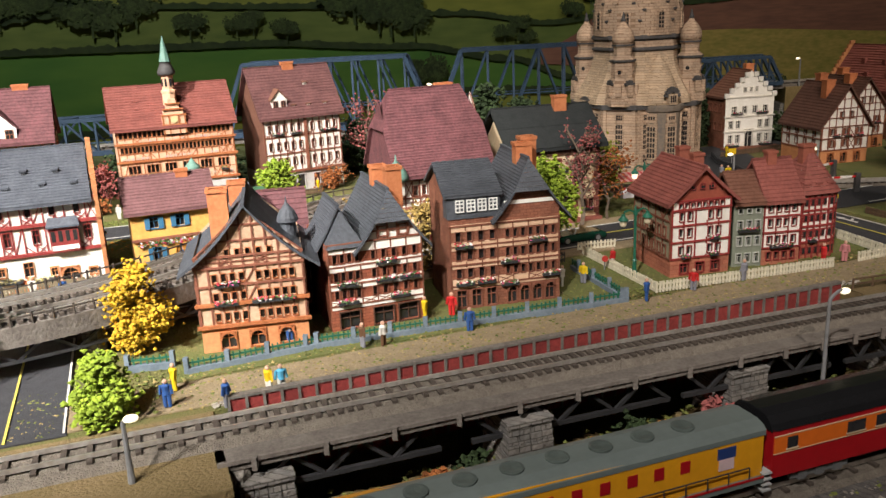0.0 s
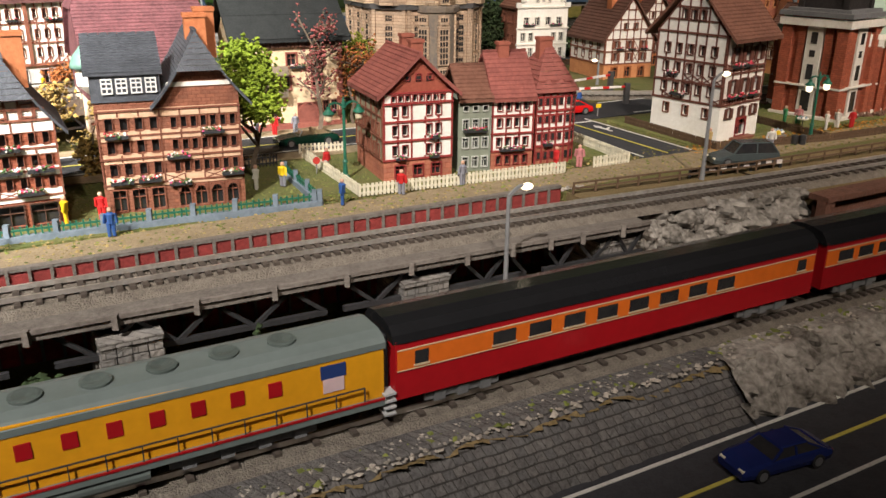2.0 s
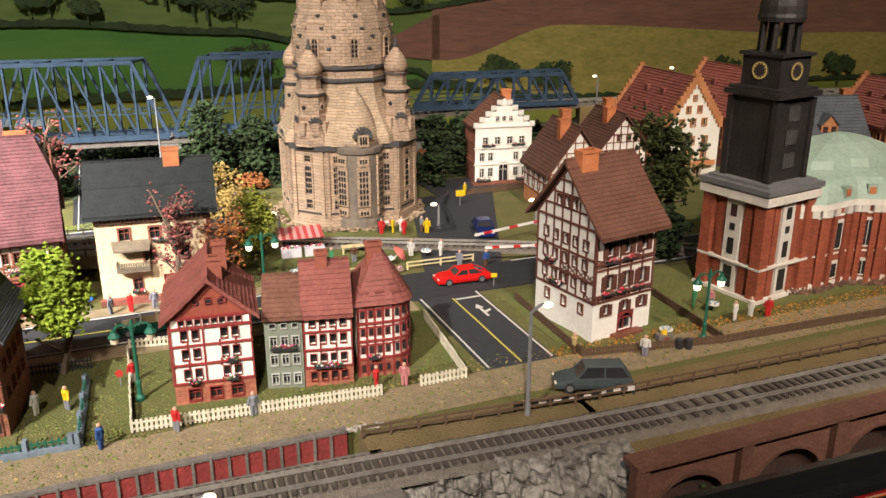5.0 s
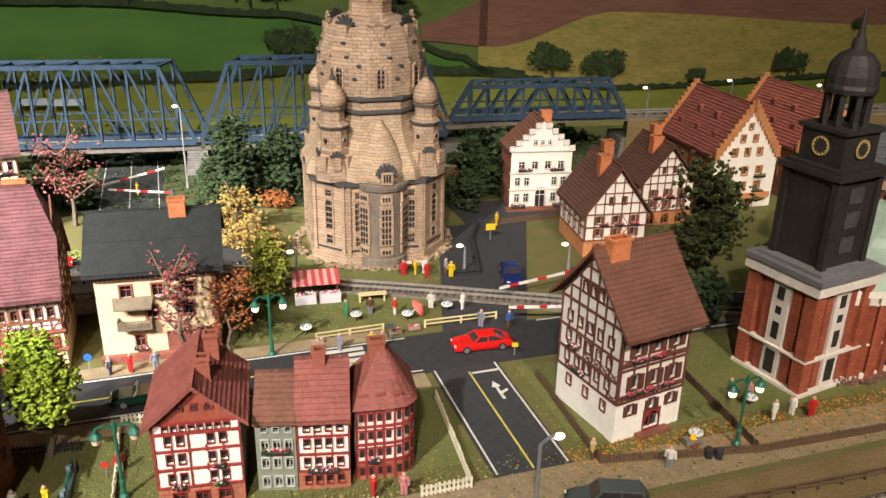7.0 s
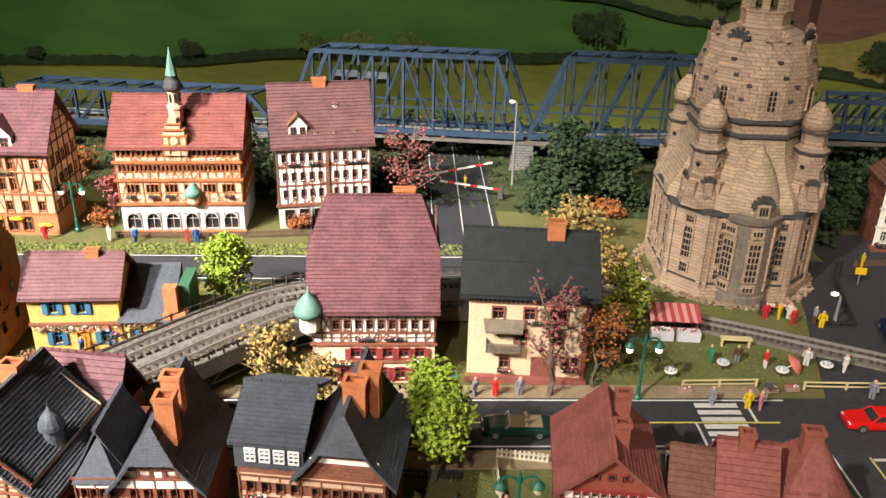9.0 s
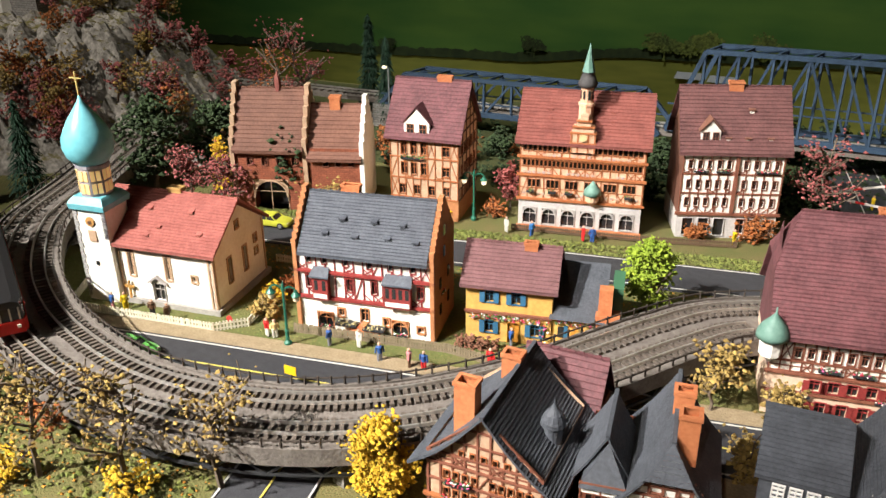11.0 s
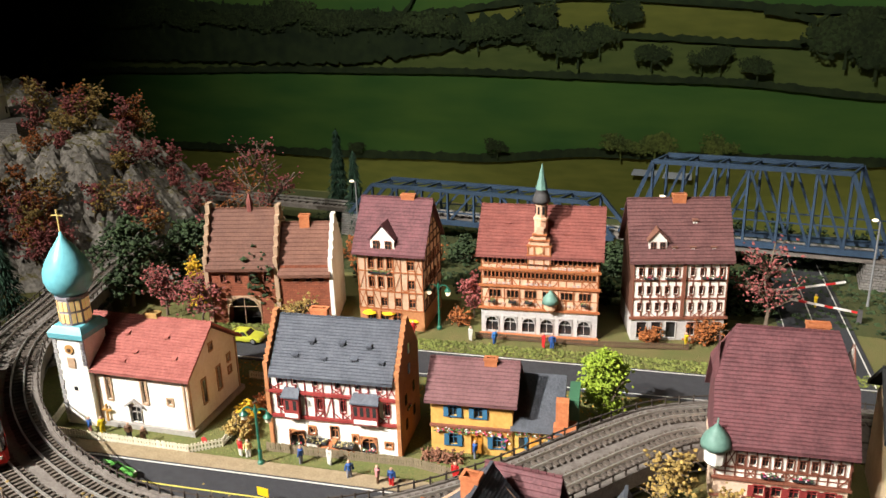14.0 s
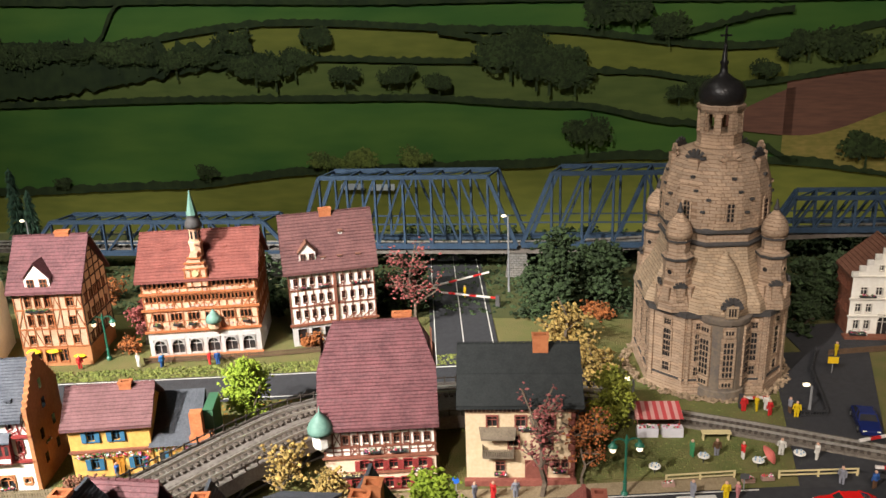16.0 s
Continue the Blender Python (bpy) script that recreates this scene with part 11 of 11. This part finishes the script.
def parasol(x, y, c, label, h=0.024, r=0.011, tilt=0):
    t = thing("parasol", pose(x, y, 0.001, 0, tilt, 0), label, "parasol")
    bm = bmesh.new()
    lathe(bm, [(0.0006, 0), (0.0006, h)], 6)
    part("pole", bm, WHITE, t)
    bm = bmesh.new()
    lathe(bm, [(r, h - 0.004), (r * 0.7, h - 0.0015), (r * 0.3, h + 0.0006), (0.0003, h + 0.0014)], 12)
    part("canopy", bm, c, t)


PY = paint("yellow_canopy", (0.75, 0.48, 0.01), 0.6)
parasol(-0.565, 1.001, PY, "bright yellow parasol before the timbered house"), parasol(-0.543, 1.014, PY, "bright yellow parasol before the timbered house"), parasol(-0.513, 1.029, PY, "bright yellow awning beside the timbered house", 0.016, 0.012)
parasol(0.322, 1.085, paint("pink_canopy", (0.62, 0.16, 0.13), 0.6), "pink and white striped parasol tilted over a table", 0.02, 0.010, 50)


def table(x, y, label="round white garden table with plates"):
    t = thing("garden_table", pose(x, y, 0.001), label, "table", "garden tables")
    bm = bmesh.new()
    lathe(bm, [(0.0005, 0), (0.0008, 0.0075)], 6)
    part("leg", bm, IRON, t)
    bm = bmesh.new()
    lathe(bm, [(0.0058, 0.0075), (0.006, 0.0083), (0.0058, 0.0088)], 14)
    part("tabletop", bm, WHITE, t)
    bm = bmesh.new()
    for i in range(5):
        a = i * 1.26
        lathe(bm, [(0.001, 0.0088), (0.0008, 0.0105)], 6, (0.0035 * math.cos(a), 0.0035 * math.sin(a)))
    part("dishes", bm, paint("blue_grey_dish", (0.3, 0.4, 0.5)), t)


for x, y in ((0.232, 1.030), (0.274, 1.065), (0.362, 1.102), (0.325, 1.075), (0.585, 0.905), (0.64, 0.965)):
    table(x, y)


def stall(x, y, turn):
    t = thing("market_stall", pose(x, y, 0.001, 0, 0, turn), "market stall with a red striped awning and white cloths", "market stall")
    for px in (-0.022, 0.022):
        for py in (-0.008, 0.012):
            bm = bmesh.new()
            beam(bm, (px, py, 0), (px, py, 0.022), 0.001)
            part("pole", bm, BROWN, t)
    for i in range(12):
        bm = bmesh.new()
        a = -0.025 + i * 0.05 / 12
        v = [(a, -0.013, 0.020), (a + 0.05 / 12, -0.013, 0.020), (a + 0.05 / 12, 0.014, 0.026), (a, 0.014, 0.026)]
        p = [bm.verts.new(q) for q in v]
        q_ = [bm.verts.new((q[0], q[1], q[2] + 0.0008)) for q in v]
        bm.faces.new(p), bm.faces.new(q_)
        for k in range(4):
            bm.faces.new((p[k], p[(k + 1) % 4], q_[(k + 1) % 4], q_[k]))
        part("awning_stripe", bm, paint("awning_red", (0.45, 0.06, 0.06), 0.7) if i % 2 else paint("awning_rose", (0.6, 0.3, 0.27), 0.7), t)
    for px in (-0.012, 0.014):
        bm = bmesh.new()
        box(bm, px - 0.011, px + 0.011, -0.016, -0.006, 0, 0.010)
        part("cloth_table", bm, paint("lilac_white_cloth", (0.66, 0.63, 0.66), 0.7), t)
    vs, fs = [], []
    for i in range(40):
        clump(vs, fs, (rnd(-0.022, 0.024), rnd(-0.015, -0.007), 0.011), rnd(0.0008, 0.0018))
    part("wares", (vs, [], fs), FLOWERS, t)


stall(0.220, 1.112, 20)
bm = bmesh.new()
box(bm, 0, 0.03, 0, 0.007, 0.008, 0.0095)
for a in (0.001, 0.027):
    box(bm, a, a + 0.0015, 0.001, 0.006, 0, 0.008)
b = part("trestle_table", bm, paint("cream_rail", (0.6, 0.5, 0.26), 0.7))
b.matrix_world = pose(0.268, 1.105, 0.001, 0, 0, 20)
tagged(b, "pale wooden trestle table in the beer garden", "table")
for x, y, n in ((0.248, 1.012, 2), (0.318, 1.045, 3), (0.335, 1.055, 5)):
    bm = bmesh.new()
    box(bm, -0.006, 0.006, -0.0025, 0.0025, 0, 0.004)
    o = thing("planter", pose(x, y, 0.002, 0, 0, 25), "wooden planter box with small flowers", "planter", "planters")
    part("box", bm, mat("rosy_planter", (0.4, 0.25, 0.2), None, 300), o)
    vs, fs = [], []
    for i in range(30):
        clump(vs, fs, (rnd(-0.005, 0.005), rnd(-0.002, 0.002), 0.0045), rnd(0.0008, 0.0014))
    part("flowers", (vs, [], fs), FLOWERS, o)


def sign(x, y, c, label, h=0.02, r=0.0035, square=False):
    t = thing("road_sign", pose(x, y, 0.001, 0, 0, 15), label, "road sign")
    bm = bmesh.new()
    beam(bm, (0, 0, 0), (0, 0, h), 0.0009)
    part("post", bm, mat("lamp_post_grey", (0.22, 0.22, 0.22)), t)
    bm = bmesh.new()
    if square:
        box(bm, -r, r, -0.0012, -0.0004, h - 1.4 * r, h)
    else:
        bmesh.ops.create_cone(bm, cap_ends=True, segments=16, radius1=r, radius2=r, depth=0.0008, matrix=Matrix.Translation((0, -0.0009, h - r)) @ Matrix.Rotation(math.pi / 2, 4, "X"))
    part("plate", bm, c, t)


sign(0.062, 0.93, paint("sign_blue", (0.02, 0.12, 0.5), 0.4), "round blue road sign at the street edge")
sign(0.436, 1.02, paint("sign_yellow", (0.7, 0.5, 0.02), 0.4), "yellow warning sign at the crossing", 0.014, 0.003, True)
sign(0.315, 1.032, paint("sign_dark", (0.08, 0.08, 0.08), 0.6), "dark board sign on a post", 0.018, 0.004, True)
sign(-0.498, 0.688, paint("sign_red", (0.55, 0.05, 0.04), 0.4), "round red-rimmed sign by the fence", 0.013, 0.0035)
sign(-0.375, 0.662, PY, "yellow direction sign beside the viaduct", 0.02, 0.006, True)
sign(0.393, 1.31, PY, "yellow direction sign by the square", 0.022, 0.006, True)
sign(0.147, 0.795, paint("sign_red", (0.55, 0.05, 0.04), 0.4), "small red and white sign by the fence", 0.014, 0.003)
for x in (0.592, 0.600):
    t = thing("waste_bin", pose(x, 0.884, 0.001), "round black waste bin beside the fence", "bin", "waste bins")
    bm = bmesh.new()
    lathe(bm, [(0.003, 0), (0.0034, 0.006), (0.0034, 0.0085), (0.002, 0.0095)], 12)
    part("drum", bm, IRON, t)
# cart and barrels on the lawn
t = thing("hand_cart", pose(0.582, 0.898, 0.001, 0, 0, 20), "small grey hand cart with yellow load", "cart")
bm = bmesh.new()
box(bm, -0.007, 0.007, -0.004, 0.004, 0.003, 0.007)
part("tray", bm, DECK, t)
bm = bmesh.new()
lathe(bm, [(0.003, 0.007), (0.002, 0.010), (0.0, 0.011)], 8)
part("load", bm, PY, t)
for s in (-1, 1):
    bm = bmesh.new()
    bmesh.ops.create_cone(bm, cap_ends=True, segments=12, radius1=0.003, radius2=0.003, depth=0.001, matrix=Matrix.Translation((0, s * 0.0045, 0.003)) @ Matrix.Rotation(math.pi / 2, 4, "X"))
    part("wheel", bm, BROWN, t)
